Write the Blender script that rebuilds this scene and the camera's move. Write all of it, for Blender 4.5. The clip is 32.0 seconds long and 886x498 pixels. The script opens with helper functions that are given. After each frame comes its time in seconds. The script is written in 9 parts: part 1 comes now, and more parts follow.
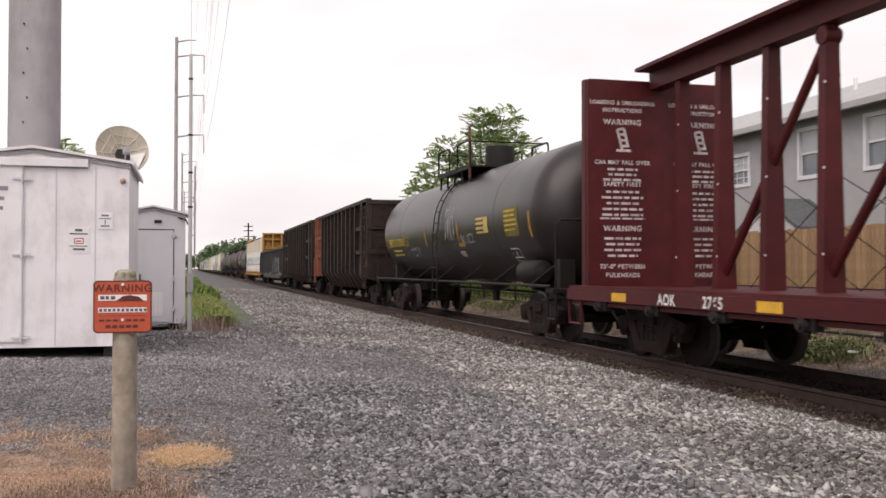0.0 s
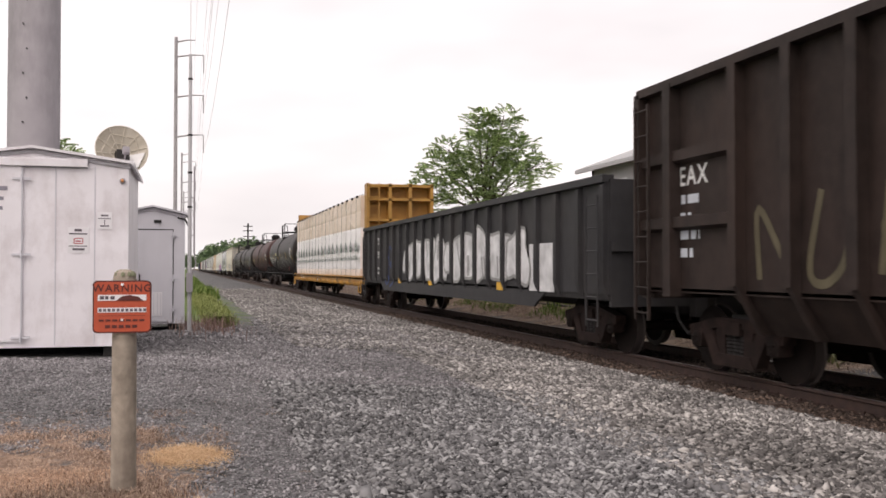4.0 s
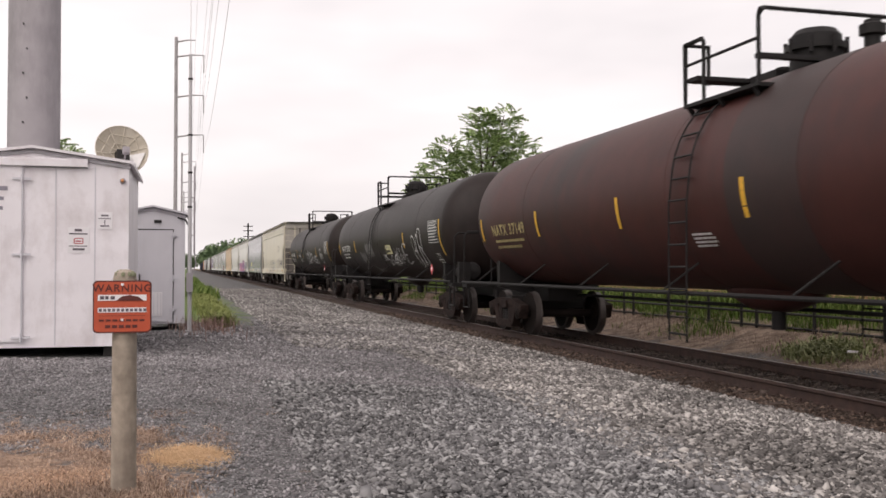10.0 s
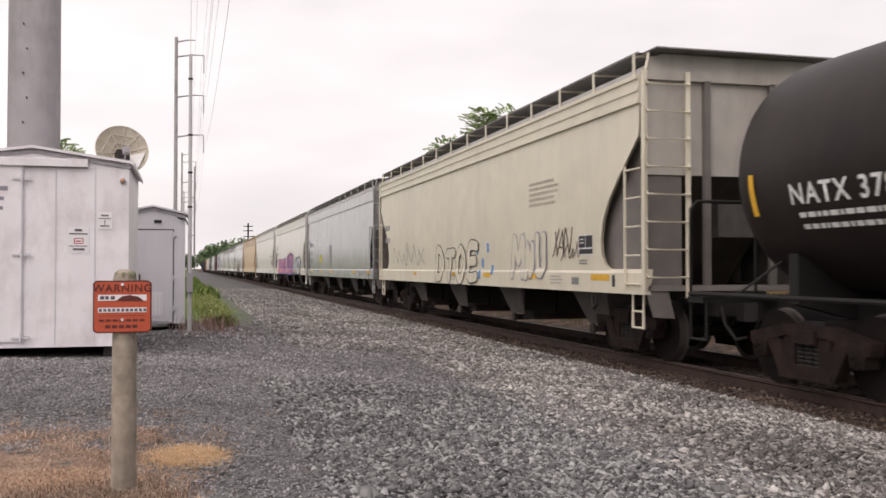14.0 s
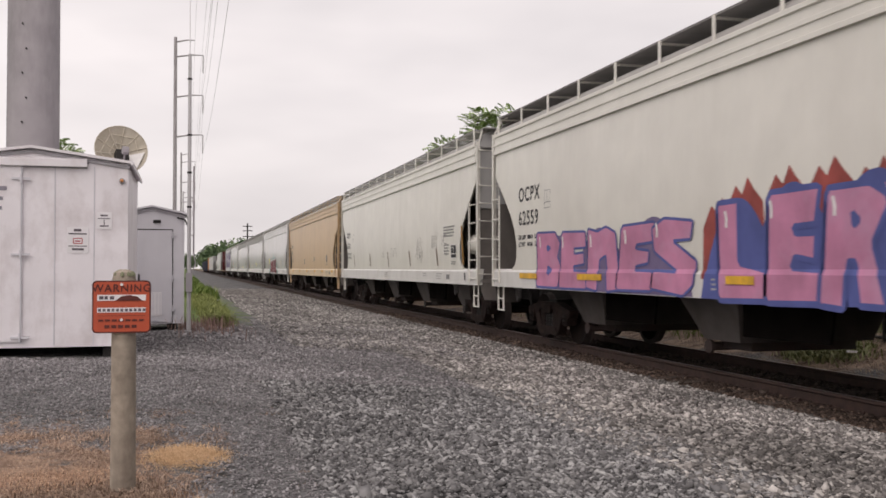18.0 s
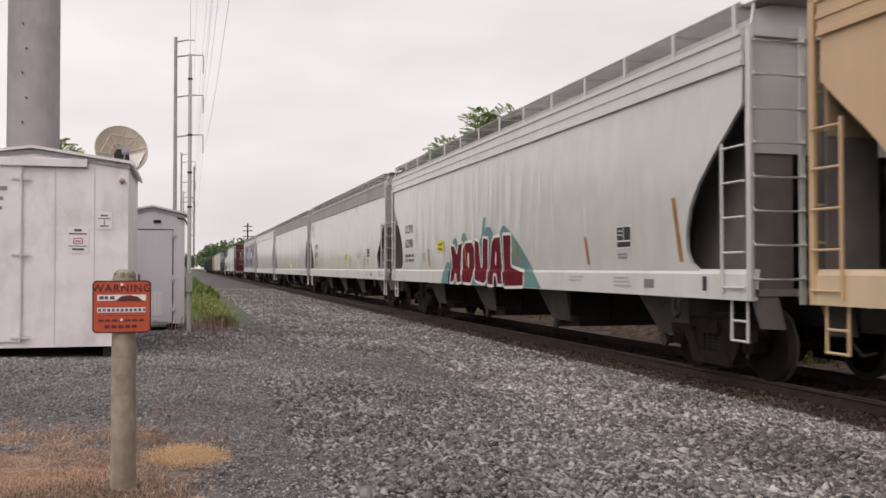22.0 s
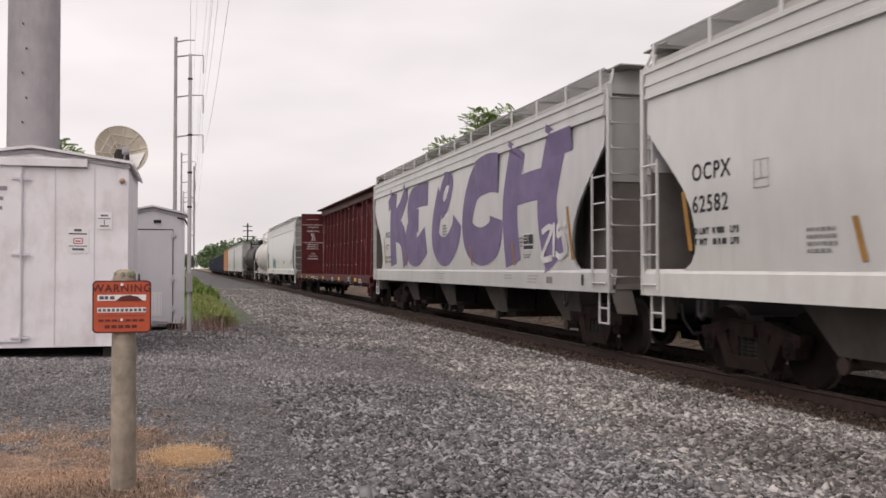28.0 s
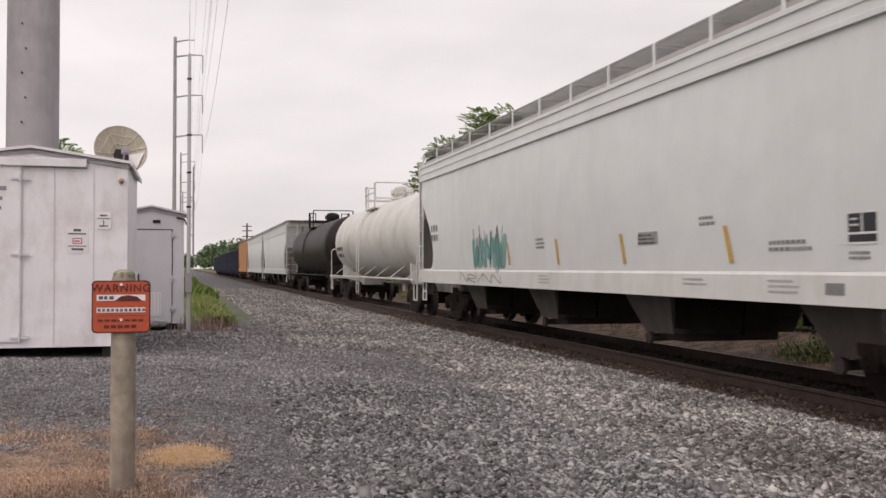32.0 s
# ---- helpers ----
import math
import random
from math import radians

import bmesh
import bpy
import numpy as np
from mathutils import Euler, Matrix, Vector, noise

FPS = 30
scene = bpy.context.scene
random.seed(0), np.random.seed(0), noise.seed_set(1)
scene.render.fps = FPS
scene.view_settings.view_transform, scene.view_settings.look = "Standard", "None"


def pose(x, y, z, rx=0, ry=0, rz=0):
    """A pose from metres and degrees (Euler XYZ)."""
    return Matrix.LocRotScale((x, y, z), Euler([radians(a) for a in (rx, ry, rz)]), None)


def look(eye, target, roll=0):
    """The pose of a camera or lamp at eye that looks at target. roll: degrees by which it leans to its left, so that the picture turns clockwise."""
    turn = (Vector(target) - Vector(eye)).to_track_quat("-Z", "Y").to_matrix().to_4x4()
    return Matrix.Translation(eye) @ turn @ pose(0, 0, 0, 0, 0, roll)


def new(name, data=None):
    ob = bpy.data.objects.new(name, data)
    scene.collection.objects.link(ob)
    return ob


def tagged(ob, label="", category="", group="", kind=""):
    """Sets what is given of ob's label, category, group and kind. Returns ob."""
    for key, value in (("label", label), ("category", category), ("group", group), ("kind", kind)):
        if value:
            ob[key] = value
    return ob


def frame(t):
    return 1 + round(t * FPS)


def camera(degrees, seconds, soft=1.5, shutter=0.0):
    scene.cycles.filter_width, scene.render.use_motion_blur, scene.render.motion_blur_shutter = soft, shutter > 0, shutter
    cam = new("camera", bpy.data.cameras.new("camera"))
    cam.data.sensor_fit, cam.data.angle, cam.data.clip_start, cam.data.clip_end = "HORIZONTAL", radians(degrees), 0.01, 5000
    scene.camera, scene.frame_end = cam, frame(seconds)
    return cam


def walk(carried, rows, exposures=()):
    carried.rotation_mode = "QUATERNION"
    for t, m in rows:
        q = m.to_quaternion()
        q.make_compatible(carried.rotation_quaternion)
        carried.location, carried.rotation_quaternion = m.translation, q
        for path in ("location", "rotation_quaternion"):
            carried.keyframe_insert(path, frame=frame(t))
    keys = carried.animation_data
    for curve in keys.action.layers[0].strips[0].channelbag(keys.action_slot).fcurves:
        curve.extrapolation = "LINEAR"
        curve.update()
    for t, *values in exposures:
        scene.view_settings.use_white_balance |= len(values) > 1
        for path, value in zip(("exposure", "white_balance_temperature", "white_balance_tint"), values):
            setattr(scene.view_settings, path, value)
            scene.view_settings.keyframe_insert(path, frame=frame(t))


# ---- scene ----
SECONDS = 32.0
EYE = (0.0, 0.0, 1.43)
AIM = 15.02          # degrees between the track and the line of sight
TILT = 1.17

cam = camera(49.9, SECONDS, soft=1.6, shutter=0.12)


def gaze(dx=0.0, dz=0.0):
    return pose(EYE[0], EYE[1], EYE[2], 90 + TILT + dz, 0, -AIM + dx)


walk(cam, [(0, gaze(0.03)), (6, gaze()), (13, gaze(0.02)), (19, gaze(-0.03)), (25, gaze()), (32, gaze(-0.05))],
     exposures=[(t, e, 6800, 18) for t, e in ((0, 0.44), (3, 0.44), (5, 0.34), (7, 0.18), (8, 0.35), (9, 0.35), (13, 0.36), (14, 0.33), (15, 0.16), (17, 0.2), (18, 0.12), (20, 0.1), (23, 0.12), (25, 0.14), (28, 0.16), (29, 0.24), (30, 0.32), (31, 0.34), (32, 0.12))])

# ---- daylight: an overcast sky ----
world = bpy.data.worlds.new("overcast_sky")
scene.world = world
world.use_nodes = True


def daylight():
    t = world.node_tree
    t.nodes.clear()
    out = t.nodes.new("ShaderNodeOutputWorld")
    bg = t.nodes.new("ShaderNodeBackground")
    sky = t.nodes.new("ShaderNodeTexSky")
    sky.sky_type = "NISHITA"
    sky.sun_disc = False
    sky.sun_elevation = radians(43)
    sky.sun_rotation = radians(200)
    sky.dust_density = 4.0
    co = t.nodes.new("ShaderNodeTexCoord")
    mp = t.nodes.new("ShaderNodeMapping")
    mp.inputs["Scale"].default_value = (1.0, 1.0, 3.2)
    nz = t.nodes.new("ShaderNodeTexNoise")
    nz.inputs["Scale"].default_value = 2.0
    nz.inputs["Detail"].default_value = 4.0
    nz.inputs["Roughness"].default_value = 0.5
    ramp = t.nodes.new("ShaderNodeValToRGB")
    ramp.color_ramp.elements[0].position = 0.34
    ramp.color_ramp.elements[0].color = (6.9, 6.9, 6.93, 1)
    ramp.color_ramp.elements[1].position = 0.62
    ramp.color_ramp.elements[1].color = (8.9, 8.84, 8.75, 1)
    mix = t.nodes.new("ShaderNodeMix")
    mix.data_type = "RGBA"
    mix.inputs["Factor"].default_value = 0.93
    t.links.new(co.outputs["Generated"], mp.inputs["Vector"])
    t.links.new(mp.outputs["Vector"], nz.inputs["Vector"])
    t.links.new(nz.outputs["Fac"], ramp.inputs["Fac"])
    t.links.new(sky.outputs["Color"], mix.inputs[6])
    t.links.new(ramp.outputs["Color"], mix.inputs[7])
    t.links.new(mix.outputs[2], bg.inputs["Color"])
    bg.inputs["Strength"].default_value = 0.1
    t.links.new(bg.outputs["Background"], out.inputs["Surface"])


daylight()
sun = bpy.data.lights.new("sun", "SUN")
sun.energy = 1.0
sun.angle = radians(45)
sun.color = (1.0, 0.97, 0.93)
sun_ob = new("sun", sun)
sun_ob.matrix_world = look((-18, -20, 26), (0, 0, 0))

# ---- materials ----
MATS = {}


def mat(name, color, rough=0.7, metal=0.0, vary=0.15, scale=6.0, stain=None, stain_amount=0.35, stain_scale=0.8,
        streak=1.0, bump=0.15, bump_scale=60.0, spread=0.0, spec=0.5, wave=0.0):
    """Painted, rusted, wooden or stony surface: grain, large stains, fine relief."""
    if name in MATS:
        return MATS[name]
    m = bpy.data.materials.new(name)
    MATS[name] = m
    m.use_nodes = True
    t = m.node_tree
    p = t.nodes["Principled BSDF"]
    p.inputs["Roughness"].default_value = rough
    p.inputs["Metallic"].default_value = metal
    p.inputs["Specular IOR Level"].default_value = spec
    co = t.nodes.new("ShaderNodeTexCoord")
    n1 = t.nodes.new("ShaderNodeTexNoise")
    n1.inputs["Scale"].default_value = scale
    n1.inputs["Detail"].default_value = 5.0
    t.links.new(co.outputs["Object"], n1.inputs["Vector"])
    r1 = t.nodes.new("ShaderNodeMapRange")
    r1.inputs["From Min"].default_value = 0.3
    r1.inputs["From Max"].default_value = 0.7
    r1.inputs["To Min"].default_value = 1 - vary
    r1.inputs["To Max"].default_value = 1 + vary
    t.links.new(n1.outputs["Fac"], r1.inputs["Value"])
    hue = t.nodes.new("ShaderNodeHueSaturation")
    hue.inputs["Color"].default_value = (*color, 1)
    t.links.new(r1.outputs["Result"], hue.inputs["Value"])
    last = hue.outputs["Color"]
    if spread:
        info = t.nodes.new("ShaderNodeObjectInfo")
        r3 = t.nodes.new("ShaderNodeMapRange")
        r3.inputs["To Min"].default_value = 1 - spread
        r3.inputs["To Max"].default_value = 1 + spread
        h2 = t.nodes.new("ShaderNodeHueSaturation")
        t.links.new(info.outputs["Random"], r3.inputs["Value"])
        t.links.new(r3.outputs["Result"], h2.inputs["Value"])
        t.links.new(last, h2.inputs["Color"])
        last = h2.outputs["Color"]
    if stain:
        mp = t.nodes.new("ShaderNodeMapping")
        mp.inputs["Scale"].default_value = (1, 1, 1 / streak)
        n2 = t.nodes.new("ShaderNodeTexNoise")
        n2.inputs["Scale"].default_value = stain_scale
        n2.inputs["Detail"].default_value = 8.0
        n2.inputs["Roughness"].default_value = 0.65
        t.links.new(co.outputs["Object"], mp.inputs["Vector"])
        t.links.new(mp.outputs["Vector"], n2.inputs["Vector"])
        r2 = t.nodes.new("ShaderNodeMapRange")
        r2.inputs["From Min"].default_value = 0.47
        r2.inputs["From Max"].default_value = 0.68
        r2.inputs["To Max"].default_value = stain_amount
        t.links.new(n2.outputs["Fac"], r2.inputs["Value"])
        mx = t.nodes.new("ShaderNodeMix")
        mx.data_type = "RGBA"
        mx.inputs[7].default_value = (*stain, 1)
        t.links.new(r2.outputs["Result"], mx.inputs["Factor"])
        t.links.new(last, mx.inputs[6])
        last = mx.outputs[2]
    t.links.new(last, p.inputs["Base Color"])
    if bump:
        n3 = t.nodes.new("ShaderNodeTexNoise")
        n3.inputs["Scale"].default_value = bump_scale
        n3.inputs["Detail"].default_value = 4.0
        t.links.new(co.outputs["Object"], n3.inputs["Vector"])
        b = t.nodes.new("ShaderNodeBump")
        b.inputs["Strength"].default_value = bump
        b.inputs["Distance"].default_value = 0.01
        t.links.new(n3.outputs["Fac"], b.inputs["Height"])
        t.links.new(b.outputs["Normal"], p.inputs["Normal"])
        if wave:
            # dented sheet: long upright waves
            mw = t.nodes.new("ShaderNodeMapping")
            mw.inputs["Scale"].default_value = (1.0, 1.0, 0.22)
            n4 = t.nodes.new("ShaderNodeTexNoise")
            n4.inputs["Scale"].default_value = 1.5
            n4.inputs["Detail"].default_value = 3.0
            t.links.new(co.outputs["Object"], mw.inputs["Vector"])
            t.links.new(mw.outputs["Vector"], n4.inputs["Vector"])
            b2 = t.nodes.new("ShaderNodeBump")
            b2.inputs["Strength"].default_value = 1.0
            b2.inputs["Distance"].default_value = wave
            t.links.new(n4.outputs["Fac"], b2.inputs["Height"])
            t.links.new(b2.outputs["Normal"], b.inputs["Normal"])
    return m


def island_mat(name, dark, light, rough=0.9, tint=None, patches=0.0):
    """Stones, blades or leaves of one mesh, each a little different."""
    m = bpy.data.materials.new(name)
    m.use_nodes = True
    t = m.node_tree
    p = t.nodes["Principled BSDF"]
    p.inputs["Roughness"].default_value = rough
    p.inputs["Specular IOR Level"].default_value = 0.25
    g = t.nodes.new("ShaderNodeNewGeometry")
    r = t.nodes.new("ShaderNodeValToRGB")
    r.color_ramp.elements[0].color = (*dark, 1)
    r.color_ramp.elements[1].color = (*light, 1)
    if tint:
        e = r.color_ramp.elements.new(0.55)
        e.color = (*tint, 1)
    t.links.new(g.outputs["Random Per Island"], r.inputs["Fac"])
    last = r.outputs["Color"]
    if patches:
        co = t.nodes.new("ShaderNodeTexCoord")
        nz = t.nodes.new("ShaderNodeTexNoise")
        nz.inputs["Scale"].default_value = 0.55
        nz.inputs["Detail"].default_value = 6.0
        mr = t.nodes.new("ShaderNodeMapRange")
        mr.inputs["From Min"].default_value = 0.35
        mr.inputs["From Max"].default_value = 0.65
        mr.inputs["To Min"].default_value = 1 - patches
        mr.inputs["To Max"].default_value = 1 + patches
        hs = t.nodes.new("ShaderNodeHueSaturation")
        t.links.new(co.outputs["Object"], nz.inputs["Vector"])
        t.links.new(nz.outputs["Fac"], mr.inputs["Value"])
        t.links.new(mr.outputs["Result"], hs.inputs["Value"])
        t.links.new(last, hs.inputs["Color"])
        last = hs.outputs["Color"]
    t.links.new(last, p.inputs["Base Color"])
    return m


# ---- mesh building ----
class Build:
    """Collects vertices and faces of one mesh."""

    def __init__(self):
        self.v, self.f = [], []

    def add(self, verts, faces):
        n = len(self.v)
        self.v += [tuple(v) for v in verts]
        self.f += [tuple(n + i for i in f) for f in faces]
        return self

    def box(self, x0, x1, y0, y1, z0, z1):
        v = [(x, y, z) for z in (z0, z1) for y in (y0, y1) for x in (x0, x1)]
        return self.add(v, [(0, 2, 3, 1), (4, 5, 7, 6), (0, 1, 5, 4), (1, 3, 7, 5), (3, 2, 6, 7), (2, 0, 4, 6)])

    def beam(self, a, b, w, h, up=(0, 0, 1)):
        """A bar of section w x h from a to b."""
        a, b = Vector(a), Vector(b)
        d = (b - a).normalized()
        s = d.cross(Vector(up))
        if s.length < 1e-4:
            s = d.cross(Vector((0, 1, 0)))
        s.normalize()
        u = s.cross(d)
        v = [p + s * i * w / 2 + u * j * h / 2 for p in (a, b) for i, j in ((-1, -1), (1, -1), (1, 1), (-1, 1))]
        return self.add(v, [(0, 1, 2, 3), (7, 6, 5, 4), (0, 4, 5, 1), (1, 5, 6, 2), (2, 6, 7, 3), (3, 7, 4, 0)])

    def rod(self, a, b, r, seg=8, r2=None, caps=True):
        """A round bar from a to b."""
        a, b = Vector(a), Vector(b)
        r2 = r if r2 is None else r2
        d = (b - a).normalized()
        s = d.cross(Vector((0, 0, 1)))
        if s.length < 1e-4:
            s = Vector((1, 0, 0))
        s.normalize()
        u = s.cross(d)
        v = []
        for p, q in ((a, r), (b, r2)):
            for k in range(seg):
                c = 2 * math.pi * k / seg
                v.append(p + s * (math.cos(c) * q) + u * (math.sin(c) * q))
        f = [(k, (k + 1) % seg, seg + (k + 1) % seg, seg + k) for k in range(seg)]
        if caps:
            f += [tuple(range(seg))[::-1], tuple(range(seg, 2 * seg))]
        return self.add(v, f)

    def path(self, pts, r, seg=6):
        """A bent round bar through pts, one closed skin."""
        p = [Vector(q) for q in pts]
        run = [(b - a).normalized() for a, b in zip(p, p[1:])]
        side = run[0].cross(Vector((0, 0, 1)))
        side = side.normalized() if side.length > 1e-3 else Vector((1, 0, 0))
        v, n = [], len(p)
        for i, q in enumerate(p):
            d = (run[max(i - 1, 0)] + run[min(i, n - 2)])
            d = d.normalized() if d.length > 1e-4 else run[min(i, n - 2)]
            side = side - d * side.dot(d)
            side = side.normalized() if side.length > 1e-4 else d.orthogonal().normalized()
            up = d.cross(side)
            wide = r * min(1 / max(d.dot(run[min(i, n - 2)]), 0.5), 1.5)
            for k in range(seg):
                c = 2 * math.pi * k / seg
                v.append(q + side * (math.cos(c) * wide) + up * (math.sin(c) * wide))
        f = [(i * seg + k, i * seg + (k + 1) % seg, (i + 1) * seg + (k + 1) % seg, (i + 1) * seg + k) for i in range(n - 1) for k in range(seg)]
        f += [tuple(range(seg))[::-1], tuple(range((n - 1) * seg, n * seg))]
        return self.add(v, f)

    def lathe(self, axis, c, prof, seg=24):
        """A turned shape round the line through c along axis ('x', 'y' or 'z'); prof: (place along, radius)."""
        v, f = [], []
        for a, r in prof:
            for k in range(seg):
                w = 2 * math.pi * k / seg
                p, q = r * math.cos(w), r * math.sin(w)
                v.append({"x": (c[0] + a, c[1] + p, c[2] + q), "y": (c[0] + q, c[1] + a, c[2] + p),
                          "z": (c[0] + p, c[1] + q, c[2] + a)}[axis])
        for i in range(len(prof) - 1):
            for k in range(seg):
                f.append((i * seg + k, i * seg + (k + 1) % seg, (i + 1) * seg + (k + 1) % seg, (i + 1) * seg + k))
        f.append(tuple(range(seg))[::-1])
        f.append(tuple(range((len(prof) - 1) * seg, len(prof) * seg)))
        return self.add(v, f)

    def prism(self, outline, axis, a, b):
        """An outline of two coordinates pulled along axis from a to b. axis x: (y, z); y: (x, z); z: (x, y)."""
        n = len(outline)
        v = []
        for w in (a, b):
            for p, q in outline:
                v.append({"x": (w, p, q), "y": (p, w, q), "z": (p, q, w)}[axis])
        f = [(k, (k + 1) % n, n + (k + 1) % n, n + k) for k in range(n)]
        f += [tuple(range(n))[::-1], tuple(range(n, 2 * n))]
        return self.add(v, f)

    def sheet(self, rows):
        """A grid of points as a sheet."""
        n = len(rows[0])
        v = [p for r in rows for p in r]
        f = [(i * n + j, i * n + j + 1, (i + 1) * n + j + 1, (i + 1) * n + j) for i in range(len(rows) - 1) for j in range(n - 1)]
        return self.add(v, f)

    def mesh(self, name, material, smooth=35, weld=False):
        me = bpy.data.meshes.new(name)
        me.from_pydata(self.v, [], self.f)
        bm = bmesh.new()
        bm.from_mesh(me)
        if weld:
            bmesh.ops.remove_doubles(bm, verts=bm.verts, dist=0.001)
        bmesh.ops.recalc_face_normals(bm, faces=bm.faces)
        bm.to_mesh(me)
        bm.free()
        if material:
            me.materials.append(material)
        if smooth:
            me.shade_smooth()
            me.set_sharp_from_angle(angle=radians(smooth))
        return me


def part(name, b, material, parent, label="", at=None, smooth=35):
    """One mesh object under a thing or under a part."""
    me = b if isinstance(b, bpy.types.Mesh) else b.mesh(name, material, smooth)
    ob = new(name, me)
    ob.parent = parent
    if at is not None:
        ob.matrix_basis = at
    return tagged(ob, label)


def thing(name, label, category, at=None, group="", kind="", data=None):
    ob = new(name, data)
    if at is not None:
        ob.matrix_basis = at
    return tagged(ob, label, category, group, kind)


def solid(name, b, material, label, category, at=None, group="", kind="", smooth=35):
    return thing(name, label, category, at, group, kind, b if isinstance(b, bpy.types.Mesh) else b.mesh(name, material, smooth))


def wordmesh(text, size, material, align="LEFT", thick=0.004, gap=1.17):
    """Letters of the built-in font as a mesh in the plane x, y."""
    cu = bpy.data.curves.new("letters", "FONT")
    cu.body, cu.size, cu.align_x, cu.offset, cu.space_character = text, size, align, thick, gap
    ob = new("letters", cu)
    me = bpy.data.meshes.new_from_object(ob)
    bpy.data.objects.remove(ob)
    bpy.data.curves.remove(cu)
    me.materials.clear()
    me.materials.append(material)
    return me

# ---- colours and surfaces of the place ----
TX = 7.95            # centre of the track
GAUGE = 0.7525
SPEED = 13.2         # metres a second, towards the camera

M_RAIL = mat("rusty_rail", (0.062, 0.036, 0.029), 0.7, 0.2, 0.25, 9, (0.03, 0.02, 0.018), 0.6, 3)
M_SHINE = mat("worn_rail_head", (0.32, 0.29, 0.28), 0.4, 0.7, 0.1, 12)
M_TIE = mat("oily_tie_wood", (0.06, 0.042, 0.033), 0.9, 0, 0.3, 8, (0.12, 0.09, 0.07), 0.6, 3, bump=0.5, spread=0.3)
M_GALV = mat("weathered_steel_pole", (0.36, 0.335, 0.355), 0.7, 0.0, 0.1, 2.5, (0.2, 0.18, 0.195), 0.75, 1.6, 3.5)
M_WHITE = mat("white_hut_paint", (0.80, 0.77, 0.80), 0.5, 0, 0.05, 2, (0.58, 0.53, 0.54), 0.7, 2.6, 1.6, bump=0.1)
M_GREYPAINT = mat("pale_grey_hut_paint", (0.62, 0.61, 0.65), 0.5, 0, 0.03, 3, (0.45, 0.44, 0.46), 0.3, 1.4, 4, bump=0.05)
M_DARK = mat("dark_iron", (0.018, 0.0155, 0.015), 0.7, 0.2, 0.25, 8)
M_BLACKPIPE = mat("black_fence_paint", (0.02, 0.018, 0.018), 0.6, 0, 0.2, 8)
M_POSTWOOD = mat("grey_post_wood", (0.31, 0.265, 0.215), 0.9, 0, 0.25, 14, (0.16, 0.125, 0.1), 0.6, 5, 6, bump=0.6, bump_scale=40)
M_FENCE = mat("tan_fence_boards", (0.42, 0.26, 0.14), 0.85, 0, 0.15, 8, (0.25, 0.15, 0.09), 0.5, 4, 6, bump=0.4, spread=0.18)
M_SIDING = mat("grey_house_siding", (0.42, 0.415, 0.42), 0.75, 0, 0.05, 3, (0.35, 0.345, 0.35), 0.3, 0.6, bump=0.08)
M_TRIM = mat("white_house_trim", (0.75, 0.75, 0.76), 0.5, 0, 0.03, 5, bump=0.03)
M_ROOF = mat("grey_roof_shingle", (0.42, 0.42, 0.42), 0.9, 0, 0.12, 12, (0.3, 0.3, 0.3), 0.4, 1, bump=0.5, bump_scale=25)
M_GLASS = mat("window_glass", (0.16, 0.18, 0.2), 0.06, 0, 0.1, 1, bump=0, spec=0.8)
M_BARK = mat("tree_bark", (0.09, 0.07, 0.055), 0.95, 0, 0.3, 10, bump=0.8, bump_scale=20)


def ground_height(x, y):
    """Rail top is at 0: a gravel yard beside the track, the track bed, a bank behind it."""
    left = 0.30 + 0.11 * min(max((y - 5) / 6, 0), 1)
    fade = min(max((y - 26) / 60, 0), 1)
    left = left * (1 - fade) + (-0.25) * fade
    bed = -0.17
    if x < 6.45:
        k = min(max((6.45 - x) / 6.6, 0), 1)
        z = bed + (left - bed) * (k ** 0.85)
    elif x < 9.5:
        z = bed
    elif x < 12.4:
        k = (x - 9.5) / 2.9
        z = bed + 0.62 * k * k * (3 - 2 * k)
    else:
        z = 0.45
    return z


def ground_sheet():
    xs = [-1500, -600, -250, -120, -60, -30, -18, -12, -9] + [-7 + 0.25 * i for i in range(54)] + [6.45] + \
         [6.6 + 0.3 * i for i in range(22)] + [14, 16, 20, 26, 35, 60, 120, 250, 600, 1500]
    ys = [-400, -120, -50, -25, -14, -9, -6, -4] + [-3 + 0.25 * i for i in range(104)] + [23 + 0.8 * i for i in range(40)] + \
         [58, 64, 72, 82, 95, 110, 130, 160, 200, 260, 350, 500, 800, 1400, 2500]
    rows = []
    for y in ys:
        row = []
        for x in xs:
            z = ground_height(x, y)
            near = -9 < x < 40 and -9 < y < 60
            if near and not 6.3 < x < 9.6:
                z += 0.035 * noise.noise((x * 0.5, y * 0.5, 3.1)) + 0.02 * noise.noise((x * 1.7, y * 1.7, 8.2))
            row.append((x, y, z))
        rows.append(row)
    return Build().sheet(rows)


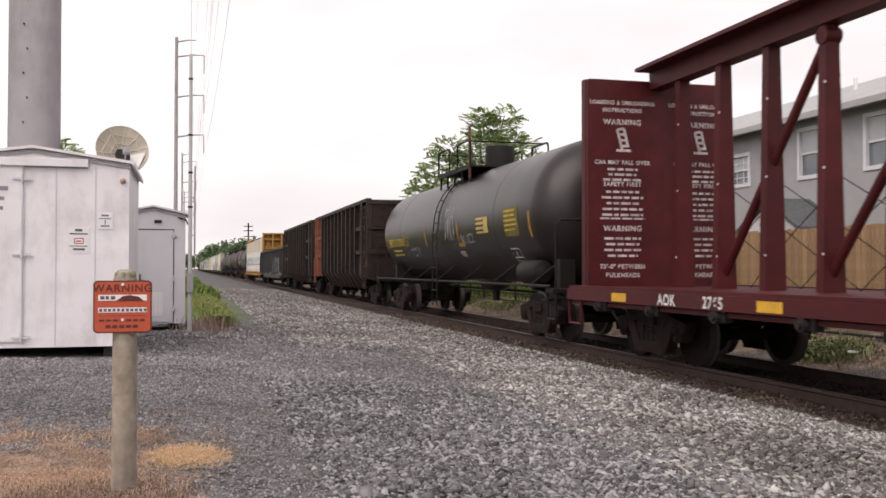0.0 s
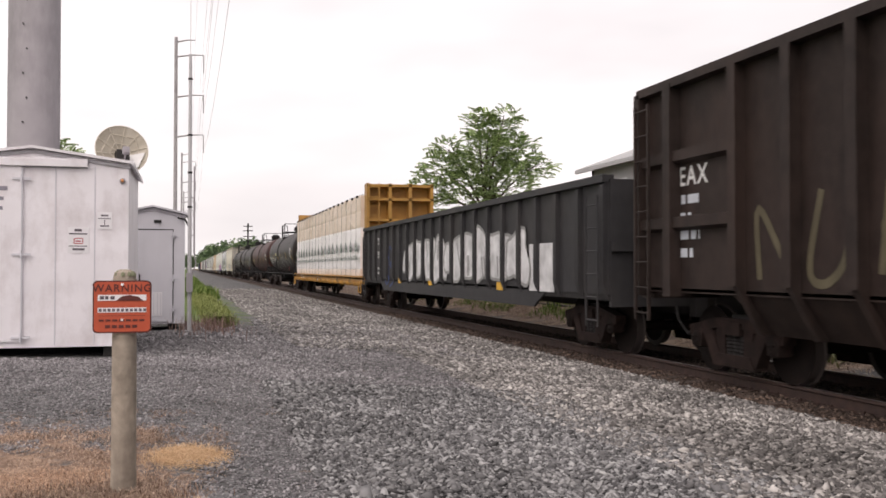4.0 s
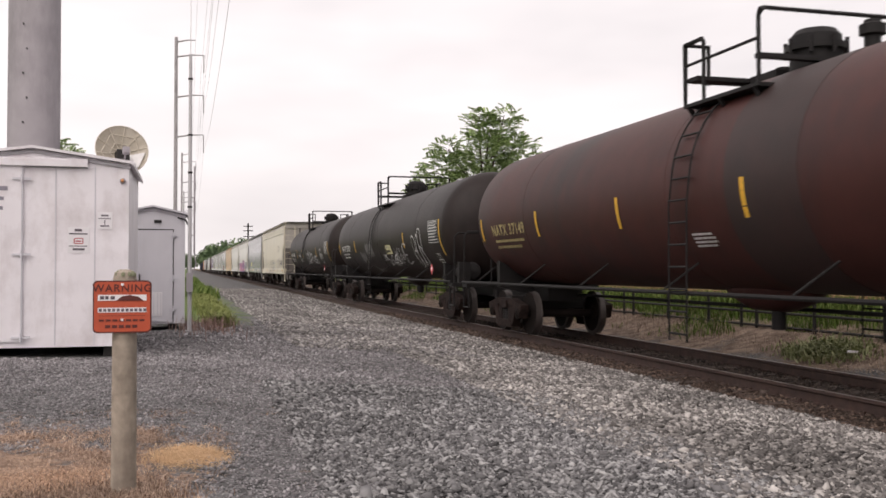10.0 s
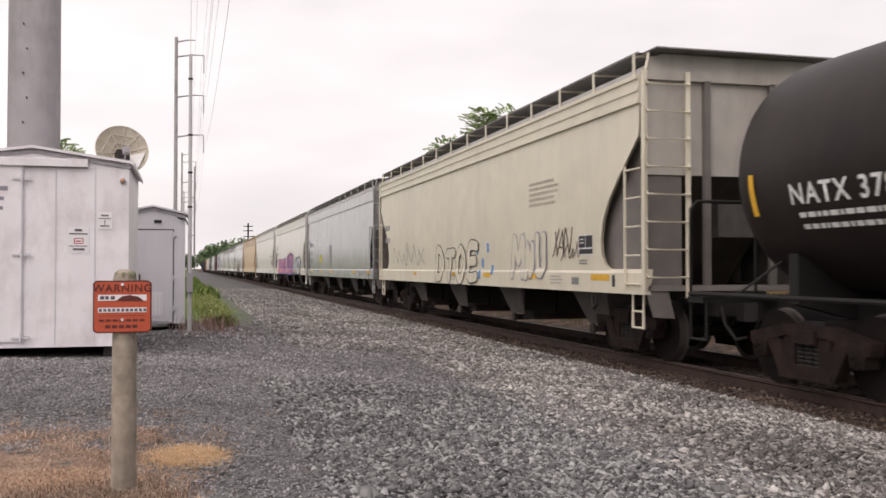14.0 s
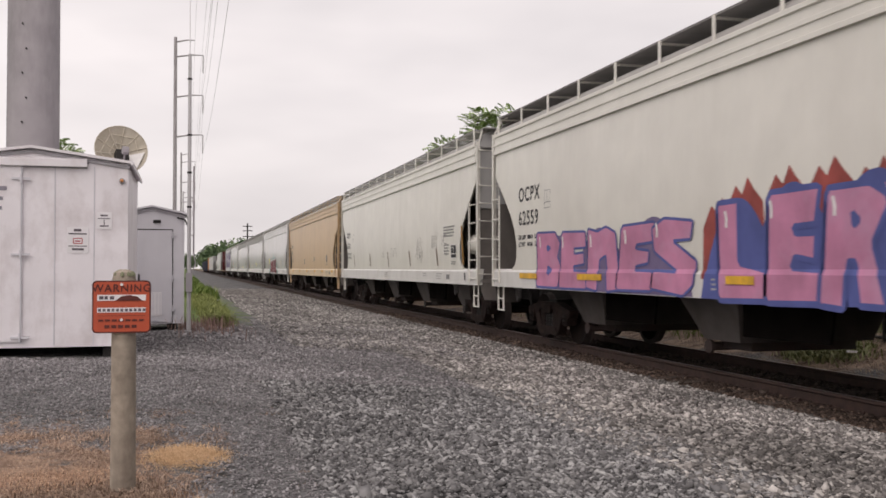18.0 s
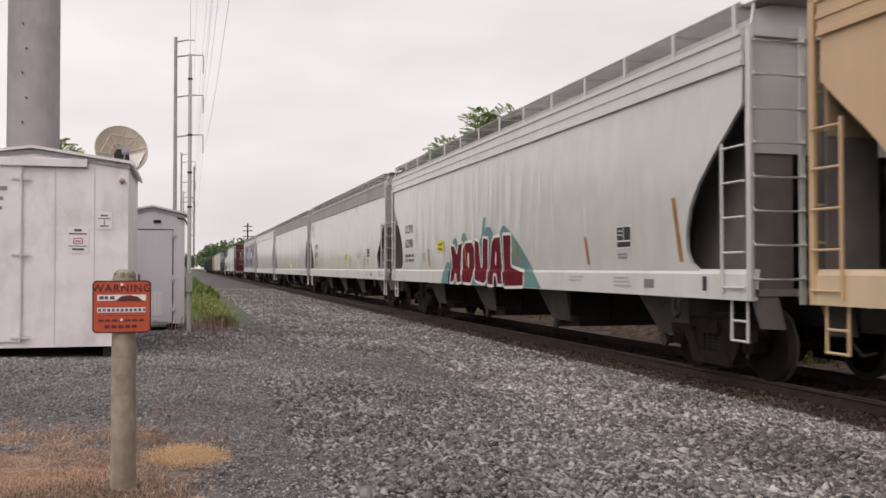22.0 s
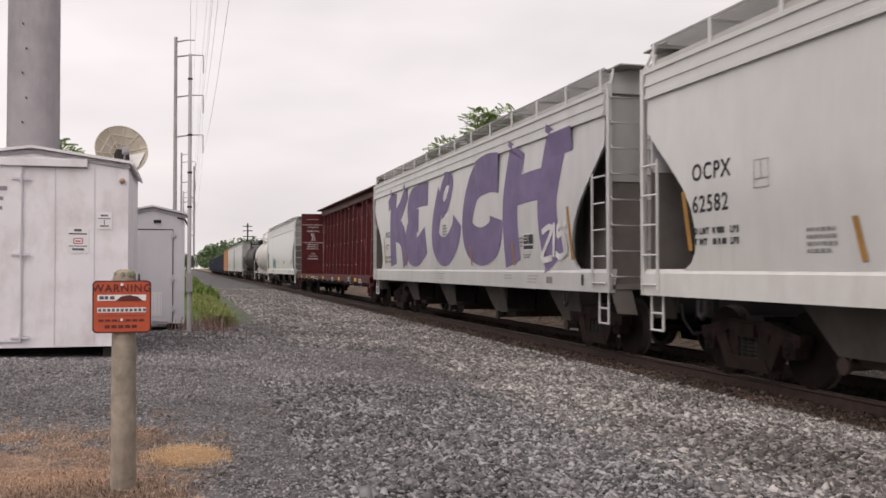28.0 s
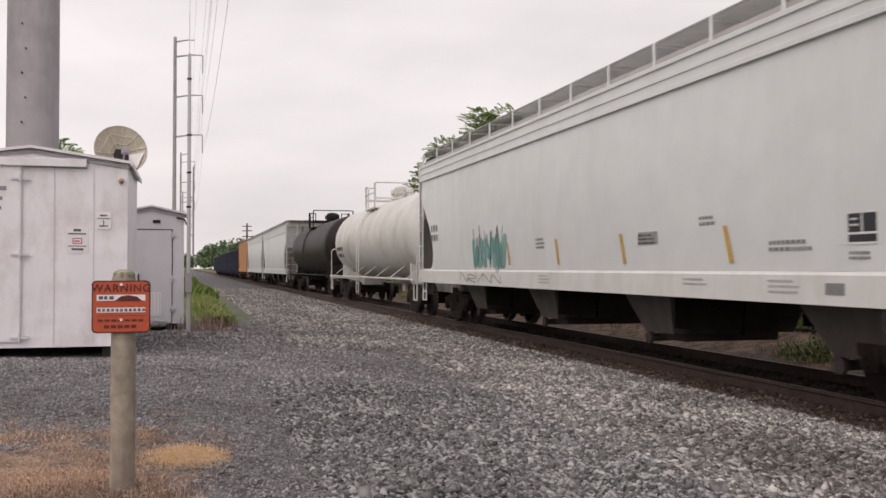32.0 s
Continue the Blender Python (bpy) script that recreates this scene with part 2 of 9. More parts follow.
def ground_material():
    m = bpy.data.materials.new("gravel_dirt_and_grass")
    m.use_nodes = True
    t = m.node_tree
    p = t.nodes["Principled BSDF"]
    p.inputs["Roughness"].default_value = 0.95
    p.inputs["Specular IOR Level"].default_value = 0.2
    co = t.nodes.new("ShaderNodeTexCoord")
    sep = t.nodes.new("ShaderNodeSeparateXYZ")
    t.links.new(co.outputs["Object"], sep.inputs["Vector"])

    def noise_at(scale, detail=5.0):
        n = t.nodes.new("ShaderNodeTexNoise")
        n.inputs["Scale"].default_value = scale
        n.inputs["Detail"].default_value = detail
        t.links.new(co.outputs["Object"], n.inputs["Vector"])
        return n.outputs["Fac"]

    def remap(v, a, b, c=0.0, d=1.0):
        n = t.nodes.new("ShaderNodeMapRange")
        for key, val in (("From Min", a), ("From Max", b), ("To Min", c), ("To Max", d)):
            n.inputs[key].default_value = val
        t.links.new(v, n.inputs["Value"])
        return n.outputs["Result"]

    def calc(op, a, b):
        n = t.nodes.new("ShaderNodeMath")
        n.operation = op
        for i, q in enumerate((a, b)):
            if isinstance(q, (int, float)):
                n.inputs[i].default_value = q
            else:
                t.links.new(q, n.inputs[i])
        return n.outputs[0]

    def blend(fac, a, b):
        n = t.nodes.new("ShaderNodeMix")
        n.data_type = "RGBA"
        t.links.new(fac, n.inputs["Factor"])
        for i, q in ((6, a), (7, b)):
            if isinstance(q, tuple):
                n.inputs[i].default_value = (*q, 1)
            else:
                t.links.new(q, n.inputs[i])
        return n.outputs[2]

    vor = t.nodes.new("ShaderNodeTexVoronoi")
    vor.inputs["Scale"].default_value = 22
    t.links.new(co.outputs["Object"], vor.inputs["Vector"])
    sp = t.nodes.new("ShaderNodeSeparateColor")
    t.links.new(vor.outputs["Color"], sp.inputs["Color"])
    grey = remap(sp.outputs["Red"], 0, 1, 0.06, 0.2)
    stone = t.nodes.new("ShaderNodeCombineColor")
    t.links.new(grey, stone.inputs["Red"])
    t.links.new(calc("MULTIPLY", grey, 0.985), stone.inputs["Green"])
    t.links.new(calc("MULTIPLY", grey, 0.98), stone.inputs["Blue"])
    base = stone.outputs["Color"]
    # wobbling borders between the kinds of ground
    wob = remap(noise_at(0.7), 0.3, 0.7, -0.9, 0.9)
    wob2 = remap(noise_at(3.5), 0.3, 0.7, -0.25, 0.25)
    xx = calc("ADD", calc("ADD", sep.outputs["X"], wob), wob2)
    yy = calc("ADD", calc("ADD", sep.outputs["Y"], wob), wob2)
    # rust and oil between and beside the rails
    bed = calc("MULTIPLY", remap(calc("ADD", sep.outputs["X"], wob2), 6.45, 6.75), remap(sep.outputs["X"], 9.6, 9.2))
    rust = blend(remap(noise_at(7), 0.35, 0.65), (0.03, 0.022, 0.018), (0.085, 0.062, 0.05))
    base = blend(bed, base, rust)
    dusty = blend(remap(noise_at(6), 0.35, 0.65), (0.05, 0.035, 0.028), (0.12, 0.087, 0.07))
    rim = calc("MULTIPLY", remap(calc("ADD", sep.outputs["X"], wob2), 6.2, 6.5), remap(sep.outputs["X"], 7.2, 7.05))
    base = blend(rim, base, dusty)
    # dry bank behind the track, grass farther back
    dry = blend(remap(noise_at(4), 0.35, 0.65), (0.13, 0.09, 0.07), (0.34, 0.26, 0.2))
    base = blend(remap(xx, 9.2, 9.9), base, dry)
    green = blend(remap(noise_at(2.2), 0.35, 0.65), (0.07, 0.12, 0.03), (0.16, 0.2, 0.07))
    base = blend(remap(xx, 11.6, 12.6), base, green)
    # dead grass at the post with a ragged border, living grass along the line
    straw = blend(remap(noise_at(4), 0.38, 0.62), (0.17, 0.115, 0.085), (0.44, 0.31, 0.22))
    straw = blend(remap(noise_at(55, 3.0), 0.35, 0.65), straw, (0.27, 0.18, 0.13))
    body = calc("MULTIPLY", remap(sep.outputs["X"], 0.45, -0.3), calc("MULTIPLY", remap(sep.outputs["Y"], 8.0, 5.7), calc("MULTIPLY", remap(sep.outputs["Y"], 2.2, 3.6), remap(sep.outputs["X"], -3.6, -2.2))))
    ragged = calc("ADD", remap(noise_at(2.6), 0.25, 0.75, -0.5, 0.5), remap(noise_at(14), 0.25, 0.75, -0.45, 0.45))
    here = remap(calc("ADD", body, ragged), 0.4, 0.85)
    base = blend(here, base, straw)
    far = calc("MULTIPLY", remap(yy, 17.5, 20), remap(xx, 1.6, 0.9))
    base = blend(far, base, green)
    side = remap(xx, -7.5, -9.0)
    base = blend(side, base, green)
    t.links.new(base, p.inputs["Base Color"])
    b = t.nodes.new("ShaderNodeBump")
    b.inputs["Strength"].default_value = 0.9
    b.inputs["Distance"].default_value = 0.03
    t.links.new(vor.outputs["Distance"], b.inputs["Height"])
    t.links.new(b.outputs["Normal"], p.inputs["Normal"])
    return m


M_GROUND = ground_material()
ground = solid("ground", ground_sheet(), M_GROUND, "grey gravel yard with dead grass and a dry bank", "ground", kind="structure", smooth=60)

# ---- track ----
RAIL_PROFILE = [(-0.076, -0.18), (0.076, -0.18), (0.076, -0.168), (0.012, -0.15), (0.010, -0.05), (0.037, -0.035), (0.037, -0.006),
                (0.028, 0.0), (-0.028, 0.0), (-0.037, -0.006), (-0.037, -0.035), (-0.010, -0.05), (-0.012, -0.15), (-0.076, -0.168)]
track = thing("railway_track", "rusty steel rails on oily wooden ties", "railway track", pose(TX, 0, 0), kind="structure")
for side in (-1, 1):
    r = part("rail", Build().prism([(side * GAUGE + p, q) for p, q in RAIL_PROFILE], "y", -60, 900), M_RAIL, track)
    part("running_surface", Build().box(side * GAUGE - 0.024, side * GAUGE + 0.024, -60, 900, 0.0, 0.0015), M_SHINE, r, "worn bright rail head")


def truck_meshes():
    iron = mat("truck_iron", (0.021, 0.013, 0.0112), 0.85, 0, 0.3, 6, (0.045, 0.027, 0.022), 0.5, 3, spec=0.2)
    fr = Build()
    o = [(-1.08, 0.5), (-1.1, 0.64), (-0.76, 0.7), (-0.46, 0.77), (0.46, 0.77), (0.76, 0.7), (1.1, 0.64), (1.08, 0.5),
         (0.80, 0.50), (0.70, 0.56), (0.40, 0.64), (-0.40, 0.64), (-0.70, 0.56), (-0.80, 0.50)]
    fr.prism(o, "x", -0.09, 0.09)
    for d in (-1, 1):
        fr.prism([(d * 0.8, 0.64), (d * 0.52, 0.6), (d * 0.24, 0.17), (d * 0.5, 0.17)], "x", -0.085, 0.085)
        fr.prism([(d * 0.22, 0.7), (d * 0.44, 0.7), (d * 0.4, 0.17), (d * 0.22, 0.17)], "x", -0.07, 0.07)
        fr.prism([(d * 0.78, 0.36), (d * 1.0, 0.36), (d * 1.04, 0.6), (d * 0.74, 0.6)], "x", -0.1, 0.1)
    fr.prism([(-0.5, 0.14), (0.5, 0.14), (0.4, 0.3), (-0.4, 0.3)], "x", -0.1, 0.1)
    fr.box(-0.12, -0.06, -0.2, 0.2, 0.56, 0.72)
    side = fr.mesh("side_frame", iron)
    prof = []
    for q in range(6):
        prof += [(q * 0.05, 0.055), (q * 0.05 + 0.018, 0.07), (q * 0.05 + 0.034, 0.07)]
    springs = Build().lathe("z", (0, 0, 0.27), prof, 10).mesh("spring", M_DARK)
    bo = Build().box(-0.95, 0.95, -0.2, 0.2, 0.52, 0.82)
    bo.lathe("z", (0, 0, 0.82), [(0, 0.2), (0.12, 0.2)], 16)
    bolster = bo.mesh("bolster", M_DARK)
    wh = Build()
    wh.rod((-0.98, 0, 0), (0.98, 0, 0), 0.085, 12)
    for s in (-1, 1):
        p = [(-0.07, 0.10), (-0.07, 0.36), (-0.07, 0.455), (0.0, 0.457), (0.045, 0.462), (0.055, 0.487), (0.075, 0.48), (0.08, 0.40),
             (0.05, 0.36), (0.04, 0.16), (0.08, 0.10)]
        wh.lathe("x", (s * 0.735, 0, 0), [(-s * a, r) for a, r in p], 28)
        wh.lathe("x", (s * 0.98, 0, 0), [(-0.11, 0.10), (-0.1, 0.12), (0.1, 0.12), (0.12, 0.08)], 14)
        for k in range(3):
            c = 2.1 * k
            wh.rod((s * 1.09, 0.05 * math.cos(c), 0.05 * math.sin(c)), (s * 1.115, 0.05 * math.cos(c), 0.05 * math.sin(c)), 0.014, 6)
    wheels = wh.mesh("wheelset", mat("wheel_steel", (0.011, 0.0078, 0.0068), 0.8, 0.0, 0.2, 6, (0.026, 0.015, 0.012), 0.5, 2, spec=0.15))
    wheels.materials.append(mat("worn_wheel_tread", (0.1, 0.085, 0.08), 0.45, 0.5, 0.1, 6))
    for q in wheels.polygons:
        if math.hypot(q.center.y, q.center.z) > 0.43 and abs(q.center.x) < 0.82:
            q.material_index = 1
    return side, springs, bolster, wheels


SIDE_FRAME, SPRINGS, BOLSTER, WHEELS = truck_meshes()
WHEELSETS = []


def add_trucks(car, places):
    for y in places:
        t = part("truck", BOLSTER, None, car, at=pose(0, y, 0))
        for x in (-0.98, 0.98):
            part("side_frame", SIDE_FRAME, None, t, at=pose(x, 0, 0))
            if x < 0:
                for k in (-0.16, 0.0, 0.16):
                    part("spring", SPRINGS, None, t, at=pose(x, k, 0))
        for d in (-0.89, 0.89):
            w = part("wheelset", WHEELS, None, t, at=pose(0, d, 0.457))
            WHEELSETS.append((w, d))


def add_couplers(car, half, z=0.82, material=None):
    for s in (-1, 1):
        b = Build()
        b.beam((0, s * (half - 0.5), z), (0, s * (half + 0.3), z), 0.16, 0.16)
        b.prism([(-0.16, s * (half + 0.1)), (0.14, s * (half + 0.1)), (0.19, s * (half + 0.34)), (-0.02, s * (half + 0.42)), (-0.17, s * (half + 0.3))],
                "z", z - 0.16, z + 0.16)
        part("coupler", b, material or M_DARK, car)
        h = Build()
        h.path([(-0.35, s * half, z + 0.05), (-0.37, s * (half + 0.12), z - 0.2), (-0.3, s * (half + 0.3), z - 0.42), (-0.2, s * (half + 0.42), z - 0.38)], 0.025)
        part("brake_hose", h, M_DARK, car)


def side_text(car, text, size, y, z, material, x=-1.635, name="lettering", thick=0.006, curve=None, align="LEFT", label=""):
    """Letters on the side that faces the yard; y is where the line begins. curve: (radius, centre height) of a tank."""
    me = wordmesh(text, size, material, align, thick)
    lay_on_side(me, y, z, x, curve)
    return part(name, me, None, car, label)


def side_skin(h):
    """How far out the side of a hopper lies at a height: sill, its slanting ledge, the slightly bellied sheet."""
    if h < 1.36:
        return 1.63
    if h < 1.42:
        return 1.63 - 0.025 * (h - 1.36) / 0.06
    return 1.655 if h > 3.84 else 1.605 + 0.02 * math.sin((h - 1.4) / 2.46 * math.pi)


def lay_on_side(me, y, z, x, curve=None):
    if not curve and -1.7 < x < -1.629 and len(me.vertices):
        hs = [z + v.co.y for v in me.vertices]
        if min(hs) < 1.42 and max(hs) - min(hs) > 0.25:
            # creased where the sheet meets the sill
            bm = bmesh.new()
            bm.from_mesh(me)
            for h in (1.355, 1.36, 1.39, 1.42, 1.6, 1.85, 2.1):
                bmesh.ops.bisect_plane(bm, geom=bm.verts[:] + bm.edges[:] + bm.faces[:], plane_co=(0, h - z, 0), plane_no=(0, 1, 0))
            bm.to_mesh(me)
            bm.free()
    for v in me.vertices:
        p, q, d = v.co
        if curve:
            r, cz = curve
            a = (z - cz + q) / r
            r += 0.006 + d
            v.co = (-r * math.cos(a), y - p, cz + r * math.sin(a))
        elif -1.7 < x < -1.629:
            h = z + q
            v.co = (-side_skin(h) - 0.002 + (x + 1.627) * 0.35 - d, y - p, h)
        else:
            v.co = (x - d, y - p, z + q)


def bars(car, lines, y, z, width, height, gap, material, x=-1.635, curve=None, seed=0, name="small_print"):
    """Unreadable small print: rows of short bars."""
    rng = random.Random(seed)
    b = Build()
    for i in range(lines):
        p = 0.0
        end = width * (0.75 + 0.25 * rng.random())
        while p < end:
            w = rng.uniform(0.6, 2.4) * height
            b.add([(p, -i * gap, 0), (min(p + w, end), -i * gap, 0), (min(p + w, end), -i * gap + height, 0), (p, -i * gap + height, 0)], [(0, 1, 2, 3)])
            p += w + 0.5 * height
    me = b.mesh(name, material, 0)
    lay_on_side(me, y, z, x, curve)
    return part(name, me, None, car)


def patch(car, w, h, y, z, material, x=-1.635, curve=None, name="marking", label="", lean=0.0):
    """A painted or reflective patch; a few columns and rows so that it can follow a tank."""
    b = Build()
    n = 6
    b.sheet([[(w * i / n + lean * h * (1 - j / n), h * j / n, 0) for i in range(n + 1)] for j in range(n + 1)])
    me = b.mesh(name, material, 0)
    lay_on_side(me, y, z, x, curve)
    return part(name, me, None, car, label)


def ribbon(b, pts, w, depth=0.0):
    """A painted stroke of even width along pts."""
    n = len(pts)
    v = []
    for i, p in enumerate(pts):
        a, c = Vector(pts[max(i - 1, 0)]), Vector(pts[min(i + 1, n - 1)])
        d = c - a
        d = d.normalized() if d.length > 1e-6 else Vector((1, 0))
        s = Vector((-d.y, d.x)) * (w / 2)
        v += [(p[0] + s.x, p[1] + s.y, depth), (p[0] - s.x, p[1] - s.y, depth)]
    b.add(v, [(2 * i, 2 * i + 1, 2 * i + 3, 2 * i + 2) for i in range(n - 1)])


def scrawl(car, y, z, w, h, material, seed, count=8, stroke=0.035, x=-1.636, curve=None, name="spray_stroke", label="sprayed scrawl"):
    """Sprayed scrawl: looping strokes side by side, no letters meant."""
    rng = random.Random(seed)
    for k in range(count):
        b = Build()
        cx = w * (k + 0.5) / count
        kind = rng.random()
        sx, sy = w / count * rng.uniform(0.45, 0.7), h * rng.uniform(0.3, 0.5)
        pts = []
        if kind < 0.4:
            a0, turn = rng.uniform(0, 6.28), rng.uniform(3.5, 6.6)
            pts = [(cx + sx * math.cos(a0 + turn * i / 18), h / 2 + sy * math.sin(a0 + turn * i / 18)) for i in range(19)]
        elif kind < 0.75:
            m = rng.randint(3, 5)
            key = [(cx + sx * rng.uniform(-1, 1), h / 2 + sy * (1 if i % 2 else -1) * rng.uniform(0.6, 1.1)) for i in range(m)]
            for a, c in zip(key, key[1:]):
                pts += [(a[0] + (c[0] - a[0]) * i / 6, a[1] + (c[1] - a[1]) * i / 6) for i in range(6)]
            pts.append(key[-1])
        else:
            ph = rng.uniform(0, 6)
            pts = [(cx - sx + 2 * sx * i / 20, h / 2 + sy * math.sin(ph + i * 0.45)) for i in range(21)]
        ribbon(b, pts, stroke * rng.uniform(0.7, 1.3), 0.0012 * k)
        me = b.mesh(name, material, 0)
        lay_on_side(me, y, z, x, curve)
        part(name, me, None, car, label)


def stripes(car, ys, z, w, h, material, lean=0.0, x=-1.635, curve=None):
    for y in ys:
        patch(car, w, h, y, z, material, x, curve, "reflective_stripe", "yellow reflective stripe", lean)


GLYPHS = {
    "A": [[(0, 0), (0.45, 1), (0.92, 0)], [(0.15, 0.38), (0.8, 0.38)]],
    "B": [[(0.1, 0), (0.12, 1), (0.7, 0.95), (0.75, 0.6), (0.2, 0.52), (0.85, 0.42), (0.8, 0.05), (0.1, 0)]],
    "C": [[(0.92, 0.82), (0.5, 1), (0.12, 0.7), (0.1, 0.3), (0.5, 0), (0.92, 0.15)]],
    "D": [[(0.1, 0), (0.12, 1), (0.65, 0.92), (0.92, 0.5), (0.65, 0.06), (0.1, 0)]],
    "E": [[(0.9, 0.98), (0.15, 0.95), (0.1, 0.05), (0.92, 0.02)], [(0.12, 0.5), (0.72, 0.53)]],
    "F": [[(0.9, 0.98), (0.12, 0.95), (0.1, 0)], [(0.12, 0.52), (0.7, 0.55)]],
    "G": [[(0.9, 0.85), (0.5, 1), (0.1, 0.65), (0.15, 0.2), (0.55, 0), (0.9, 0.2), (0.88, 0.45), (0.55, 0.45)]],
    "H": [[(0.12, 0), (0.15, 1)], [(0.85, 0), (0.88, 1)], [(0.12, 0.5), (0.86, 0.52)]],
    "I": [[(0.5, 0), (0.52, 1)]],
    "K": [[(0.12, 0), (0.15, 1)], [(0.88, 1), (0.2, 0.45)], [(0.35, 0.55), (0.92, 0)]],
    "L": [[(0.15, 1), (0.12, 0.05), (0.9, 0.02)]],
    "M": [[(0.05, 0), (0.15, 1), (0.5, 0.35), (0.85, 1), (0.95, 0)]],
    "N": [[(0.1, 0), (0.12, 1), (0.85, 0.05), (0.9, 1)]],
    "O": [[(0.5, 1), (0.12, 0.75), (0.1, 0.25), (0.5, 0), (0.88, 0.25), (0.9, 0.75), (0.5, 1)]],
    "P": [[(0.1, 0), (0.12, 1), (0.75, 0.95), (0.85, 0.65), (0.15, 0.48)]],
    "R": [[(0.1, 0), (0.12, 1), (0.75, 0.95), (0.8, 0.62), (0.18, 0.5), (0.92, 0)]],
    "S": [[(0.88, 0.88), (0.5, 1), (0.12, 0.78), (0.5, 0.52), (0.88, 0.25), (0.5, 0), (0.1, 0.12)]],
    "T": [[(0.5, 0), (0.52, 0.97)], [(0.05, 0.97), (0.95, 1)]],
    "U": [[(0.1, 1), (0.12, 0.2), (0.5, 0), (0.88, 0.2), (0.9, 1)]],
    "V": [[(0.08, 1), (0.48, 0), (0.92, 1)]],
    "W": [[(0.02, 1), (0.25, 0), (0.5, 0.7), (0.75, 0), (0.98, 1)]],
    "X": [[(0.1, 1), (0.9, 0)], [(0.88, 1), (0.08, 0)]],
    "Y": [[(0.1, 1), (0.5, 0.45), (0.9, 1)], [(0.5, 0.45), (0.48, 0)]],
    "1": [[(0.25, 0.8), (0.55, 1), (0.5, 0)]],
    "2": [[(0.1, 0.78), (0.5, 1), (0.85, 0.75), (0.15, 0.05), (0.95, 0.04)]],
    "5": [[(0.9, 1), (0.25, 0.97), (0.2, 0.55), (0.65, 0.6), (0.9, 0.3), (0.5, 0), (0.1, 0.12)]],
}


WIDE = {"L": 1.2, "M": 1.4, "W": 1.4, "I": 0.6, "1": 0.6}


def brush(b, pts, w, depth, soft=True):
    """A sprayed stroke with round ends and joints."""
    line = smooth_line(pts, 6) if soft and len(pts) > 3 else pts
    fine = [line[0]]
    for a, c in zip(line, line[1:]):
        n = max(int(math.hypot(c[0] - a[0], c[1] - a[1]) / 0.07), 1)
        fine += [(a[0] + (c[0] - a[0]) * k / n, a[1] + (c[1] - a[1]) * k / n) for k in range(1, n + 1)]
    ribbon(b, fine, w, depth)
    if w < 0.12:
        return
    for q, p in enumerate(pts if not soft or len(pts) <= 3 else (pts[0], pts[-1])):
        d = depth + 0.0003 * (q % 2 + 1)
        b.add([(p[0], p[1], d)] + [(p[0] + w / 2 * math.cos(0.628 * k), p[1] + w / 2 * math.sin(0.628 * k), d) for k in range(10)], [(0, k + 1, (k + 1) % 10 + 1) for k in range(10)])


def tag(car, text, y, z, w, h, material, stroke, seed=0, x=-1.637, curve=None, edge=None, rim=0.06, lean=0.08, soft=True, shine=None, label="sprayed letters", depth=0.0):
    """Sprayed letters, thin or fat; with edge each letter has an outline of that colour under its fill."""
    rng = random.Random(seed)
    widths = [WIDE.get(ch, 1.0) for ch in text]
    unit = w / sum(widths)
    inset = (stroke / 2 + (rim if edge else 0)) if stroke > 0.12 else 0.0
    for i, ch in enumerate(text):
        loose = stroke < 0.12
        step = unit * widths[i]
        start = unit * sum(widths[:i])
        gw, gh = step * rng.uniform(0.86, 1.06) * (1.25 if loose else 1.0) - 1.4 * inset, h * rng.uniform(0.8, 1.15) - 2 * inset
        p0, q0, sl = start + step * 0.03 + 0.7 * inset, inset + h * rng.uniform(-0.04, 0.05), lean + rng.uniform(-0.05, 0.05)
        layers = [(material, stroke, 0.003, "graffiti")]
        shake = [[(p + rng.uniform(-0.13, 0.13), q + rng.uniform(-0.1, 0.1)) for p, q in pts] for pts in GLYPHS[ch]] if loose else GLYPHS[ch]
        if edge:
            layers.insert(0, (edge, stroke + 2 * rim, 0.0, "graffiti_outline"))
        for m, wide, lift, name in layers:
            b = Build()
            for j, pts in enumerate(shake):
                brush(b, [(p0 + gw * p + sl * q * h, q0 + gh * q) for p, q in pts], wide, depth + lift + 0.0007 * j + (0.004 * i if edge else 0.0), soft)
            me = b.mesh(name, m, 0)
            lay_on_side(me, y, z, x, curve)
            part(name, me, None, car, label)
        if shine:
            b = Build()
            b.lathe("z", (p0 + gw * 0.15, q0 + gh * 0.86, depth + 0.007 + 0.004 * i), [(0, stroke * 0.16), (0.0004, stroke * 0.16)], 10)
            me = b.mesh("spray_highlight", shine, 0)
            lay_on_side(me, y, z, x, curve)
            part("spray_highlight", me, None, car)


